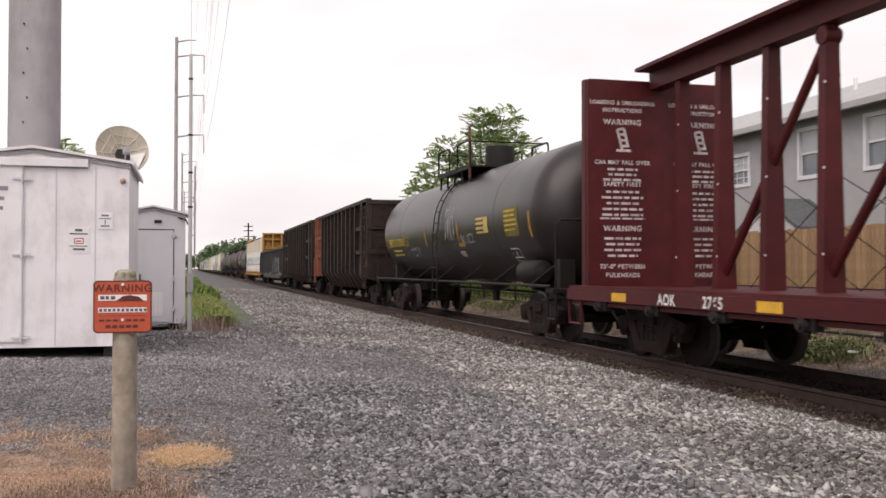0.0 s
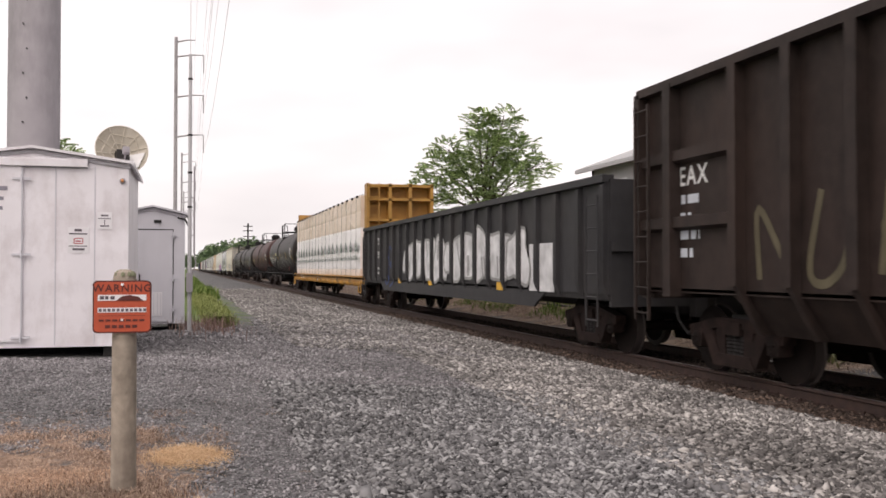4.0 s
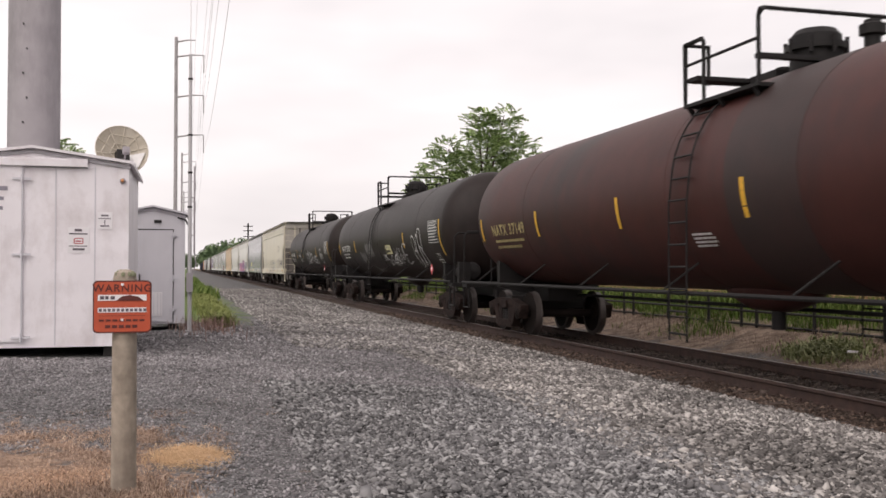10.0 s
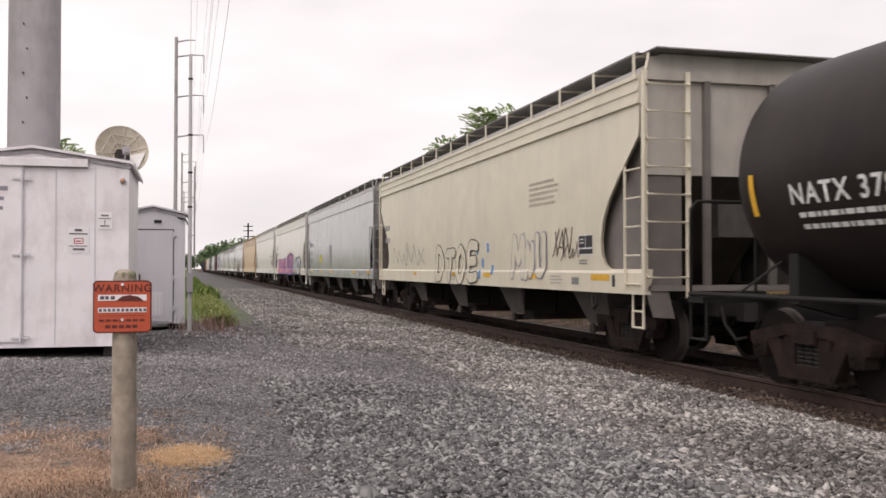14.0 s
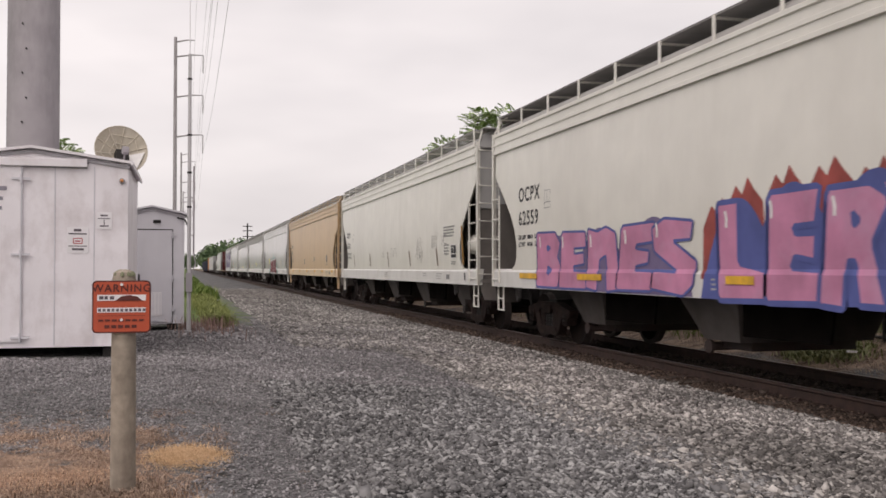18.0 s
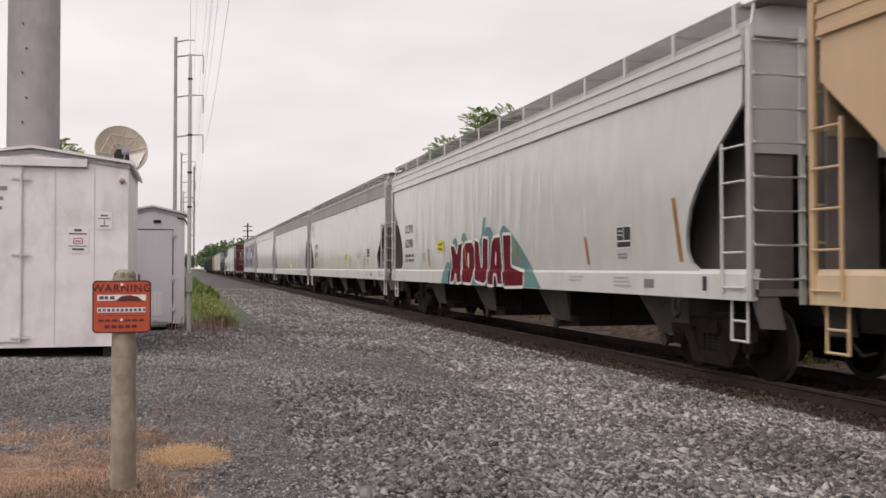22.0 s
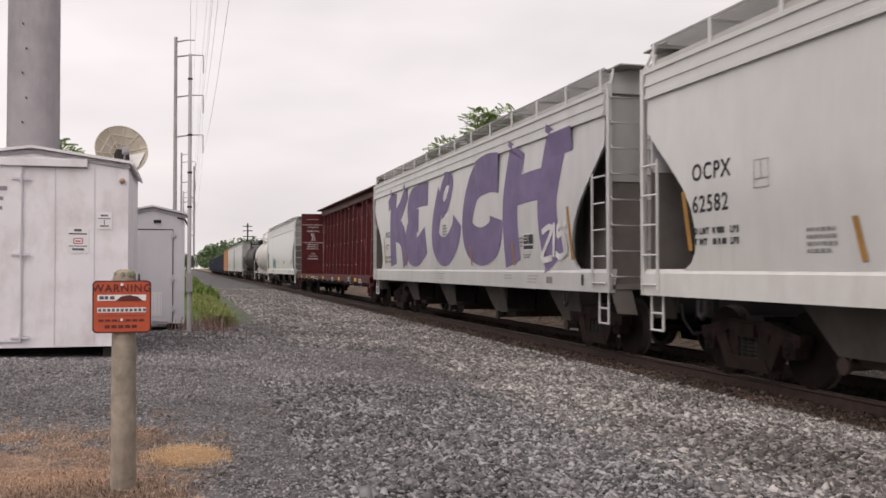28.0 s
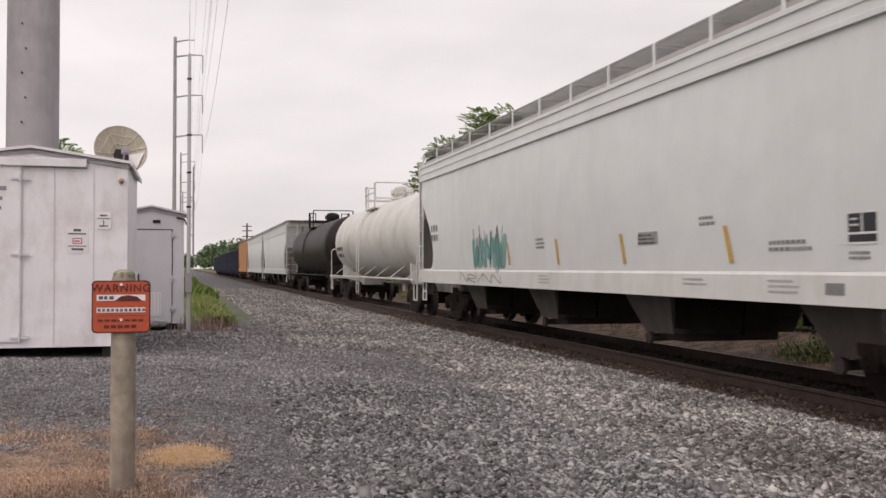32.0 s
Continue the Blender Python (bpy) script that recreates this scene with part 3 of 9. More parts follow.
# fat letters: the outline and the slits in it
BLOCKS = {
    "A": ([(0, 0), (0.22, 0.9), (0.4, 1), (0.75, 1), (1, 0), (0.64, 0), (0.6, 0.22), (0.42, 0.22), (0.36, 0)], [[(0.44, 0.42), (0.5, 0.76), (0.58, 0.42)]]),
    "B": ([(0, 0), (0.02, 1), (0.75, 1), (0.95, 0.8), (0.8, 0.54), (1, 0.3), (0.85, 0)], [[(0.4, 0.62), (0.42, 0.8), (0.58, 0.7)], [(0.4, 0.22), (0.42, 0.42), (0.62, 0.3)]]),
    "C": ([(0.3, 0), (0, 0.2), (0.02, 0.8), (0.3, 1), (0.9, 1), (0.95, 0.7), (0.5, 0.66), (0.42, 0.4), (0.55, 0.3), (1, 0.3), (0.95, 0.02)], []),
    "E": ([(0, 0), (0.05, 1), (0.95, 1), (0.92, 0.72), (0.5, 0.7), (0.5, 0.62), (0.85, 0.6), (0.82, 0.4), (0.48, 0.4), (0.48, 0.3), (1, 0.28), (0.98, 0)], []),
    "L": ([(0.05, 0), (0, 1), (0.4, 1), (0.42, 0.36), (1, 0.3), (1, 0)], []),
    "M": ([(0, 0), (0.05, 1), (0.28, 1), (0.5, 0.66), (0.72, 1), (0.96, 1), (1, 0), (0.7, 0), (0.68, 0.46), (0.5, 0.2), (0.32, 0.46), (0.3, 0)], []),
    "N": ([(0, 0), (0.04, 1), (0.35, 0.92), (0.6, 1), (0.92, 0.9), (1, 0), (0.66, 0), (0.62, 0.56), (0.42, 0.5), (0.36, 0)], []),
    "O": ([(0.2, 0), (0, 0.2), (0.04, 0.8), (0.25, 1), (0.75, 1), (1, 0.78), (0.96, 0.2), (0.78, 0)], [[(0.42, 0.35), (0.4, 0.66), (0.54, 0.76), (0.6, 0.4)]]),
    "R": ([(0, 0), (0.02, 1), (0.7, 1), (0.96, 0.82), (0.78, 0.5), (1, 0), (0.6, 0), (0.47, 0.36), (0.4, 0.36), (0.38, 0)], [[(0.4, 0.6), (0.4, 0.78), (0.58, 0.7)]]),
    "S": ([(0, 0.05), (0.05, 0.32), (0.6, 0.3), (0.05, 0.55), (0.05, 0.88), (0.3, 1), (0.95, 0.96), (0.9, 0.7), (0.5, 0.68), (0.98, 0.42), (0.95, 0.12), (0.7, 0)], []),
    "U": ([(0.1, 0.1), (0, 1), (0.38, 0.95), (0.44, 0.36), (0.56, 0.36), (0.62, 1), (1, 1), (0.92, 0.1), (0.7, 0), (0.3, 0)], []),
    "X": ([(0, 0), (0.18, 0.48), (0.02, 1), (0.4, 0.96), (0.52, 0.72), (0.64, 1), (1, 1), (0.82, 0.5), (1, 0), (0.6, 0), (0.5, 0.24), (0.4, 0)], []),
    "Y": ([(0.3, 0), (0.36, 0.4), (0, 1), (0.4, 1), (0.54, 0.66), (0.66, 1), (1, 1), (0.72, 0.42), (0.7, 0)], [])}


def cut_corners(pts, rounds, sharp=0.25):
    """A closed outline with its corners rounded off."""
    for k in range(rounds):
        out = []
        for a, c in zip(pts, pts[1:] + pts[:1]):
            out += [(a[0] + (c[0] - a[0]) * sharp, a[1] + (c[1] - a[1]) * sharp), (c[0] + (a[0] - c[0]) * sharp, c[1] + (a[1] - c[1]) * sharp)]
        pts = out
    return pts


def block(car, text, y, z, w, h, fill, edge, rim, slit, seed, rounds=2, grow=0.0, x=-1.64, label="fat sprayed letters", overlap=1.08, shine=None):
    """Fat interlocking sprayed letters, each with a rim; the row may grow in height."""
    rng = random.Random(seed)
    widths = [WIDE.get(ch, 1.0) for ch in text]
    unit = w / sum(widths)
    for i, ch in enumerate(text):
        start, wide = unit * sum(widths[:i]), unit * widths[i] * overlap
        tall, lean, foot = h * (1 + grow * i / len(text)) * rng.uniform(0.95, 1.05), rng.uniform(-0.04, 0.1), rng.uniform(0.0, 0.03) * h
        shift = {}

        def place(p, q):
            dp, dq = shift.setdefault((p, q), (rng.uniform(-0.04, 0.04), rng.uniform(-0.03, 0.03)))
            return (start + wide * (p + dp) + lean * tall * q, foot + tall * (q + dq))
        outline, slits = BLOCKS[ch]
        d = 0.0016 * i
        shape = cut_corners([place(*p) for p in outline], rounds, 0.25 if rounds > 1 else 0.06)
        b = Build()
        b.add([(p, q, d) for p, q in shape], [tuple(range(len(shape)))])
        line = Build()
        brush(line, shape + shape[:2], 2 * rim, d + 0.0005, False)
        inner = Build()
        for hole in slits:
            ring = cut_corners([place(*p) for p in hole], min(rounds, 1))
            inner.add([(p, q, d + 0.0008) for p, q in ring], [tuple(range(len(ring)))])
        glow = Build()
        if shine:
            a = place(0.12, 0.92)
            brush(glow, [a, (a[0] + 0.03, a[1] - 0.1), (a[0] + 0.02, a[1] - 0.2)], 0.05, d + 0.0009, False)
        for piece, m, name in ((b, fill, "graffiti"), (line, edge, "graffiti_outline"), (inner, slit, "graffiti_slit"), (glow, shine, "spray_highlight")):
            me = piece.mesh(name, m, 0)
            if len(me.polygons):
                lay_on_side(me, y, z, x, None)
                part(name, me, None, car, label if name == "graffiti" else "")


def mound(car, y, z, w, h, material, skew=0.5, x=-1.636, label="sprayed hump"):
    """A round-topped sprayed hump behind letters."""
    b = Build()
    n = 24
    pts = [(0, 0, 0)]
    for i in range(n + 1):
        t = i / n
        u = t / skew * 0.5 if t < skew else 0.5 + (t - skew) / (1 - skew) * 0.5
        rise = math.sin(math.pi * u) ** 0.75 if t < skew or skew > 0.3 else (1 - (2 * u - 1) ** 1.3)
        pts.append((w * t, h * rise, 0))
    b.add(pts + [(w, 0, 0)], [tuple(range(n + 3))])
    me = b.mesh("spray_ground", material, 0)
    lay_on_side(me, y, z, x)
    part("spray_ground", me, None, car, label)


def frame_box(car, y, z, w, h, material, x=-1.638, curve=None, cross=True, line=0.022):
    """A drawn or stencilled empty box with a dividing line."""
    b = Build()
    ribbon(b, [(0, 0), (w, 0), (w, h), (0, h), (0, 0)], line)
    if cross:
        ribbon(b, [(w * 0.5, 0.32 * h), (w * 0.5, h)], line, 0.0006)
        ribbon(b, [(0, 0.32 * h), (w, 0.32 * h)], line, 0.0003)
    me = b.mesh("stencil_frame", material, 0)
    lay_on_side(me, y, z, x, curve)
    return part("stencil_frame", me, None, car)


def inspection_panel(car, y, z, w=0.45, h=0.3):
    """A black consolidated stencil with white rules."""
    patch(car, w, h, y, z, K_MARK, x=-1.636, name="stencil_panel", label="black stencil panel with white rules")
    frame_box(car, y + 0.012, z - 0.012, w + 0.024, h + 0.024, W_MARK, x=-1.64)
    bars(car, 2, y - 0.03, z + h * 0.78, w * 0.35, 0.02, 0.06, W_MARK, x=-1.641, seed=int(z * 100))


def bubbles(car, y, z, w, h, count, fill, edge, seed, x=-1.637, curve=None, label="sprayed bubble shapes", stroke=0.07):
    """A sprayed row of fat leaning shapes with a dark outline; no letters meant."""
    rng = random.Random(seed)
    for k in range(count):
        inner, rim = Build(), Build()
        cx, cy = w * (k + 0.5) / count, h * rng.uniform(0.44, 0.56)
        sx, sy = w / count * rng.uniform(0.5, 0.62), h * rng.uniform(0.42, 0.52)
        lean, ph = rng.uniform(-0.25, 0.25), rng.uniform(0, 6)
        m = 28
        pts = []
        for i in range(m):
            a = 2 * math.pi * i / m
            r = 1 + 0.16 * math.sin(3 * a + ph) + 0.1 * math.sin(5 * a + 2 * ph)
            c, s = math.cos(a), math.sin(a)
            px = math.copysign(abs(c) ** 0.6, c) * sx * r
            py = math.copysign(abs(s) ** 0.6, s) * sy * r
            pts.append((cx + px + lean * py, cy + py))
        d = 0.002 * k
        inner.add([(cx, cy, d)] + [(p, q, d) for p, q in pts], [(0, i + 1, (i + 1) % m + 1) for i in range(m)])
        ribbon(rim, pts + pts[:2], stroke, d + 0.001)
        cuts = rng.randint(1, 2)
        for j in range(cuts):
            ax = cx + sx * rng.uniform(-0.4, 0.4)
            up = rng.choice((-1, 1))
            ribbon(rim, [(ax + lean * up * sy * q, cy + up * sy * q) for q in (0.05, 0.3, 0.6, 0.95)], stroke * 1.3, d + 0.0013)
        for b, q, name in ((inner, fill, "graffiti"), (rim, edge, "graffiti_outline")):
            me = b.mesh(name, q, 0)
            lay_on_side(me, y, z, x, curve)
            part(name, me, None, car, label)

# ---- paint of the train ----
W_MARK = mat("white_marking", (0.72, 0.72, 0.7), 0.7, 0, 0.12, 8, bump=0)
K_MARK = mat("black_marking", (0.03, 0.03, 0.035), 0.7, 0, 0.12, 8, bump=0)
G_MARK = mat("grey_marking", (0.22, 0.22, 0.22), 0.7, 0, 0.12, 8, bump=0)
FAINT_MARK = mat("faint_marking", (0.4, 0.39, 0.375), 0.7, 0, 0.12, 8, bump=0)
R_MARK = mat("red_marking", (0.4, 0.12, 0.12), 0.7, 0, 0.12, 8, bump=0)
Y_MARK = mat("yellow_reflector", (0.75, 0.42, 0.03), 0.5, 0, 0.12, 6, (0.3, 0.18, 0.05), 0.4, 4, bump=0)
O_MARK = mat("weathered_orange_stripe", (0.35, 0.17, 0.03), 0.6, 0, 0.2, 6, bump=0)
YL_MARK = mat("yellow_placard", (0.75, 0.66, 0.05), 0.6, 0, 0.1, 6, bump=0)
SPRAY_WHITE = mat("white_spray", (0.62, 0.62, 0.62), 0.8, 0, 0.25, 3, bump=0)


def hopper(label, paint, end_paint, length, ridges=True, band=None, lower=None, group="covered hopper wagons", catwalk=None, notch=0.9):
    """A covered hopper: plain side sheets cut away at the ends, outlet chutes, a roof with catwalks, ladders at the corners."""
    car = thing("hopper_wagon", label, "freight wagon", group=group)
    half = length / 2 - 0.6
    hw = 1.6
    # side sheets, cut off slantwise below at both ends
    for s in (-1, 1):
        if ridges:
            prof = [(1.40, 1.1), (1.5, 1.33), (1.65, 1.45), (1.9, 1.47), (2.2, 1.36), (2.5, 1.12), (2.8, 0.76), (3.1, 0.36), (3.38, 0.0), (3.86, 0.0)]
        else:
            prof = [(1.40, 1.22), (1.65, 1.36), (1.87, 1.5), (2.15, 1.1), (2.46, 0.72), (2.7, 0.38), (2.87, 0.1), (2.9, 0.0), (3.4, 0.0), (3.86, 0.0)]
        b = Build()
        rows = []
        for z, k in prof:
            x = hw + 0.025 * math.sin((z - 1.4) / 2.46 * math.pi)
            e = half - 0.12 - k * notch
            rows.append([(s * x, -e + 2 * e * i / 12, z) for i in range(13)])
        b.sheet(rows)
        rows_in = [[(x - s * 0.04, y, z) for x, y, z in r] for r in rows]
        b.sheet(rows_in)
        part("side_sheet", b, paint, car)
        if ridges:
            o = [(-0.05, 3.84), (0.05, 3.84), (0.05, 3.9), (0.03, 3.91), (0.03, 4.01), (0.05, 4.02), (0.05, 4.07), (0.03, 4.08), (0.03, 4.19), (0.06, 4.2), (0.06, 4.26), (-0.05, 4.26)]
        else:
            o = [(-0.04, 3.84), (0.035, 3.84), (0.035, 4.21), (0.05, 4.22), (0.05, 4.26), (-0.04, 4.26)]
        c = Build().prism([(s * (hw + p), q) for p, q in o], "y", -half + 0.1, half - 0.1)
        part("top_chord", c, band or paint, car)
        d = Build().prism([(s * (hw + 0.03), 1.05), (s * (hw + 0.03), 1.36), (s * (hw - 0.02), 1.42), (s * (hw - 0.14), 1.42), (s * (hw - 0.1), 1.05)],
                          "y", -half, half)
        part("side_sill", d, lower or paint, car)
    roof = Build()
    roof.sheet([[(hw * math.sin(a), y, 4.24 + 0.36 * max(math.cos(a), 0.0) ** 0.8) for a in [-1.5707 + 3.1414 * i / 30 for i in range(31)]] for y in (-half + 0.1, half - 0.1)])
    part("roof", roof, mat("grimy_roof", (0.4, 0.385, 0.37), 0.7, 0, 0.15, 3, (0.24, 0.22, 0.2), 0.5, 1.5), car)
    for s in (-1, 1):
        # running board over the eaves, held up at its outer edge
        grate = catwalk or mat("weathered_running_board", (0.42, 0.41, 0.395), 0.6, 0, 0.12, 4, (0.28, 0.265, 0.25), 0.5, 1.2, 3)
        g = Build()
        for k in range(17):
            xa, xb = sorted((s * (0.73 + 0.05 * k), s * ((0.774 if catwalk else 0.767) + 0.05 * k)))
            g.box(xa, xb, -half + 0.2, half - 0.2, 4.598, 4.601)
        tagged(part("catwalk_grating", g, grate, car), kind="stuff")
        part("roof_edge_rail", Build().box(s * 1.58 - 0.012, s * 1.58 + 0.012, -half + 0.2, half - 0.2, 4.583, 4.615), catwalk or M_CATWALK, car)
        n = int(2 * half / 1.45)
        for k in range(n + 1):
            yy = -half + 0.3 + k * (2 * half - 0.6) / n
            p = Build().box(s * 1.6 - 0.012, s * 1.6 + 0.008, yy - 0.03, yy + 0.03, 4.2, 4.6)
            p.beam((s * 1.56, yy, 4.565), (s * 0.7, yy, 4.57), 0.04, 0.03)
            part("catwalk_stanchion", p, band or paint, car)
    hatch = Build()
    hatch.box(-0.35, 0.35, -half + 0.8, half - 0.8, 4.58, 4.67)
    part("roof_hatch", hatch, end_paint, car)
    for s in (-1, 1):
        # end wall above, slope sheet below it, running in under the tank
        e = Build()
        e.box(-hw + 0.05, hw - 0.05, s * (half - 0.16), s * (half - 0.1), 2.8, 4.24)
        e.box(-hw + 0.02, hw - 0.02, s * (half - 0.12), s * (half - 0.02), 4.18, 4.34)
        e.prism([(-1.5, 4.34), (1.5, 4.34), (1.45, 4.5), (1.25, 4.575), (-1.25, 4.575), (-1.45, 4.5)], "y", s * (half - 0.1), s * (half - 0.06))
        ya, yb = sorted((s * (half - 0.3), s * (half + 0.22)))
        part("end_catwalk", Build().box(-1.5, 1.5, ya, yb, 4.585, 4.605), catwalk or mat("weathered_running_board", (0.5, 0.485, 0.465)), car)
        # end walls duller than the sides: shade between wagons is in their colour
        part("end_wall", e, mat("shaded_pale_end_paint", (0.4, 0.375, 0.34), 0.6, 0, 0.08, 3, (0.24, 0.205, 0.18), 0.6, 1.2, 4) if paint is P_CREAM else end_paint if end_paint is P_TANEND else P_DULL if paint is P_WHITE2 else P_GREYEND, car)
        # end panels and recess sheets carry the shade of the wagon gap in their colour
        for x in (-1, 1):
            part("corner_panel", Build().box(x * 1.56, x * 0.93, s * (half - 0.15), s * (half - 0.12), 1.15, 2.86), mat("dark_end_grey", (0.145, 0.13, 0.12), 0.75, 0, 0.15, 3, (0.09, 0.075, 0.068), 0.6, 1.5, 3), car, "dark grey end panel")
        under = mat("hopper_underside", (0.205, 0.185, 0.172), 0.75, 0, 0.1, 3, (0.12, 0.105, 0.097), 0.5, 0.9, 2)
        # no soot meant: the deep recess is darkened by colour
        sooty = mat("shaded_slope_sheet", (0.085, 0.074, 0.068), 0.8, 0, 0.15, 3, (0.05, 0.042, 0.038), 0.6, 1.5, 3)
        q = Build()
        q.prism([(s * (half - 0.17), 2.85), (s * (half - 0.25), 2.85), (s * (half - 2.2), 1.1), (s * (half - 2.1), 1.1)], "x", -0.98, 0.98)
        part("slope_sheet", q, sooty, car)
        f = Build()
        f.box(-hw, hw, s * (half - 0.45), s * half, 1.1, 1.18)
        part("end_platform", f, under, car)
        part("centre_sill", Build().box(-0.4, 0.4, s * (half - 2.2), s * half, 0.72, 1.09), M_DARK, car)
        for x in (-0.55, 0.55):
            part("end_post", Build().box(x - 0.05, x + 0.05, s * (half - 0.1), s * (half - 0.02), 1.1, 4.2), mat("dark_end_grey", (0.2, 0.185, 0.175)), car)
        for x in (-1, 1):
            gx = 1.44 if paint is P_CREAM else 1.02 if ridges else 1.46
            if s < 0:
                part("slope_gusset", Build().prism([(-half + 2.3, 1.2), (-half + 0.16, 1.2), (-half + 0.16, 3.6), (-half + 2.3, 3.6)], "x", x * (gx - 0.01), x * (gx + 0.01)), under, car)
            y = s * (half + 0.02)
            post = Build().box(x * 1.6 - 0.045, x * 1.6 + 0.045, y - 0.012, y + 0.012, 1.05, 4.3)
            post.box(x * 1.635 - 0.012, x * 1.635 + 0.012, y - 0.07, y + 0.012, 1.05, 4.22)
            part("corner_post", post, paint, car)
            lx0, lx1 = x * 1.58, x * 0.9
            lad = Build().box(lx1 - 0.035, lx1 + 0.035, y - 0.02, y + 0.02, 1.0, 4.3)
            ladder = part("end_ladder", lad, paint, car)
            for k in range(8):
                part("rung", Build().path([(lx0, y, 1.36 + 0.4 * k), (lx0, y + s * 0.06, 1.3 + 0.4 * k), (lx1, y + s * 0.06, 1.3 + 0.4 * k), (lx1, y, 1.36 + 0.4 * k)], 0.015, 6), paint, ladder)
            part("roof_grab_rail", Build().path([(lx0, y, 4.3), (lx0 * 0.93, y - s * 0.1, 4.58), (lx0 * 0.93, y - s * 0.5, 4.6)], 0.02), paint, car)
            xs = x * 1.66
            sl = Build().box(xs - 0.015, xs + 0.015, s * (half - 0.5) - 0.016, s * (half - 0.5) + 0.016, 1.12, 2.95)
            ladder = part("side_ladder", sl, paint, car)
            for k in range(5):
                part("rung", Build().rod((xs, s * (half - 0.02), 1.2 + 0.42 * k), (xs, s * (half - 0.5), 1.2 + 0.42 * k), 0.015, 6), paint, ladder)
            st = Build().path([(x * 1.55, s * (half - 0.12), 1.06), (x * 1.55, s * (half - 0.12), 0.56), (x * 1.55, s * (half - 0.46), 0.56), (x * 1.55, s * (half - 0.46), 1.06)], 0.017, 6)
            st.rod((x * 1.55, s * (half - 0.12), 0.8), (x * 1.55, s * (half - 0.46), 0.8), 0.017, 6)
            part("foot_stirrup", st, paint, car)
            part("step_bracket", Build().prism([(x * 1.56, 1.09), (x * 1.2, 1.09), (x * 1.1, 0.7), (x * 1.44, 0.72)], "y", s * (half - 0.04), s * (half - 0.02)), mat("dark_end_grey", (0.2, 0.185, 0.175)), car)
    # brake gear under the leading slope sheet
    bk = Build()
    bk.lathe("y", (-1.22, -half + 0.95, 2.0), [(-0.5, 0.05), (-0.46, 0.2), (-0.38, 0.25), (0.38, 0.25), (0.46, 0.2), (0.5, 0.05)], 18)
    if paint in (P_WHITE, P_TAN):
        part("brake_reservoir", bk, paint, car)
    br = Build()
    part("brake_valve", Build().box(-0.9, -0.6, -half + 0.8, -half + 0.95, 1.2, 1.9), mat("brake_grey", (0.3, 0.29, 0.28), 0.7, 0, 0.2), car)
    br.box(-0.25, 0.35, -half + 0.25, -half + 0.5, 1.9, 2.4)
    br.lathe("y", (0.6, -half + 0.05, 2.6), [(-0.02, 0.26), (0.02, 0.26)], 20)
    part("brake_gear", br, mat("dark_brake_gear", (0.07, 0.062, 0.058), 0.8, 0, 0.2), car)
    # outlet bays: an added dark plate, a gap, a tapered outlet with its gate
    # near-black colour and added plates draw the black void below the sill
    dark = mat("near_black_void", (0.009, 0.0078, 0.0072), 0.95, 0, 0.2, 3, (0.014, 0.012, 0.011), 0.6, 2, spec=0.0)
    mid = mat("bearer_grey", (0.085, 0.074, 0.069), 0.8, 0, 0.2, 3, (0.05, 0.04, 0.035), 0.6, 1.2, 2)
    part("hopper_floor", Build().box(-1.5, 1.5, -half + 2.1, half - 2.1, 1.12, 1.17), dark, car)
    for k in range(4):
        y = (k - 1.5) * (2 * half - 6.3) / 3.1 - 0.35
        c = Build()
        top = [(-1.2, y - 0.85, 1.13), (1.2, y - 0.85, 1.13), (1.2, y + 0.75, 1.13), (-1.2, y + 0.75, 1.13)]
        bot = [(-1.02, y - 0.62, 0.46), (1.02, y - 0.62, 0.46), (1.02, y + 0.25, 0.46), (-1.02, y + 0.25, 0.46)]
        c.add(top + bot, [(0, 1, 2, 3), (4, 5, 6, 7), (0, 1, 5, 4), (1, 2, 6, 5), (2, 3, 7, 6), (3, 0, 4, 7)])
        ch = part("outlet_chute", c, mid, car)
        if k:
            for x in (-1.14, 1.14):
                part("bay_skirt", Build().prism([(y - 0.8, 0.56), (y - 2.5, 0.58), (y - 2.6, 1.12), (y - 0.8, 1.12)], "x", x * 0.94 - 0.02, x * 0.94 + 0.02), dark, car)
        o = Build().box(-0.8, 0.8, y - 0.55, y + 0.2, 0.34, 0.47)
        o.rod((-0.95, y + 0.2, 0.36), (0.5, y + 0.2, 0.36), 0.06, 12)
        o.rod((-1.0, y + 0.2, 0.36), (-0.95, y + 0.2, 0.36), 0.1, 12)
        part("outlet_gate", o, mat("gate_iron", (0.045, 0.036, 0.033), 0.75, 0, 0.25, 4, (0.075, 0.026, 0.02), 0.5, 1.1), ch)
    for s in (-1, 1):
        lug = Build().path([(-1.64, s * (half - 1.57), 1.02), (-1.64, s * (half - 1.57), 0.86), (-1.64, s * (half - 1.65), 0.8), (-1.64, s * (half - 1.73), 0.86), (-1.64, s * (half - 1.73), 1.02)], 0.03, 6)
        part("jacking_loop", lug, M_DARK, car)
    add_trucks(car, (-half + 1.75, half - 1.75))
    add_couplers(car, half)
    return car, half


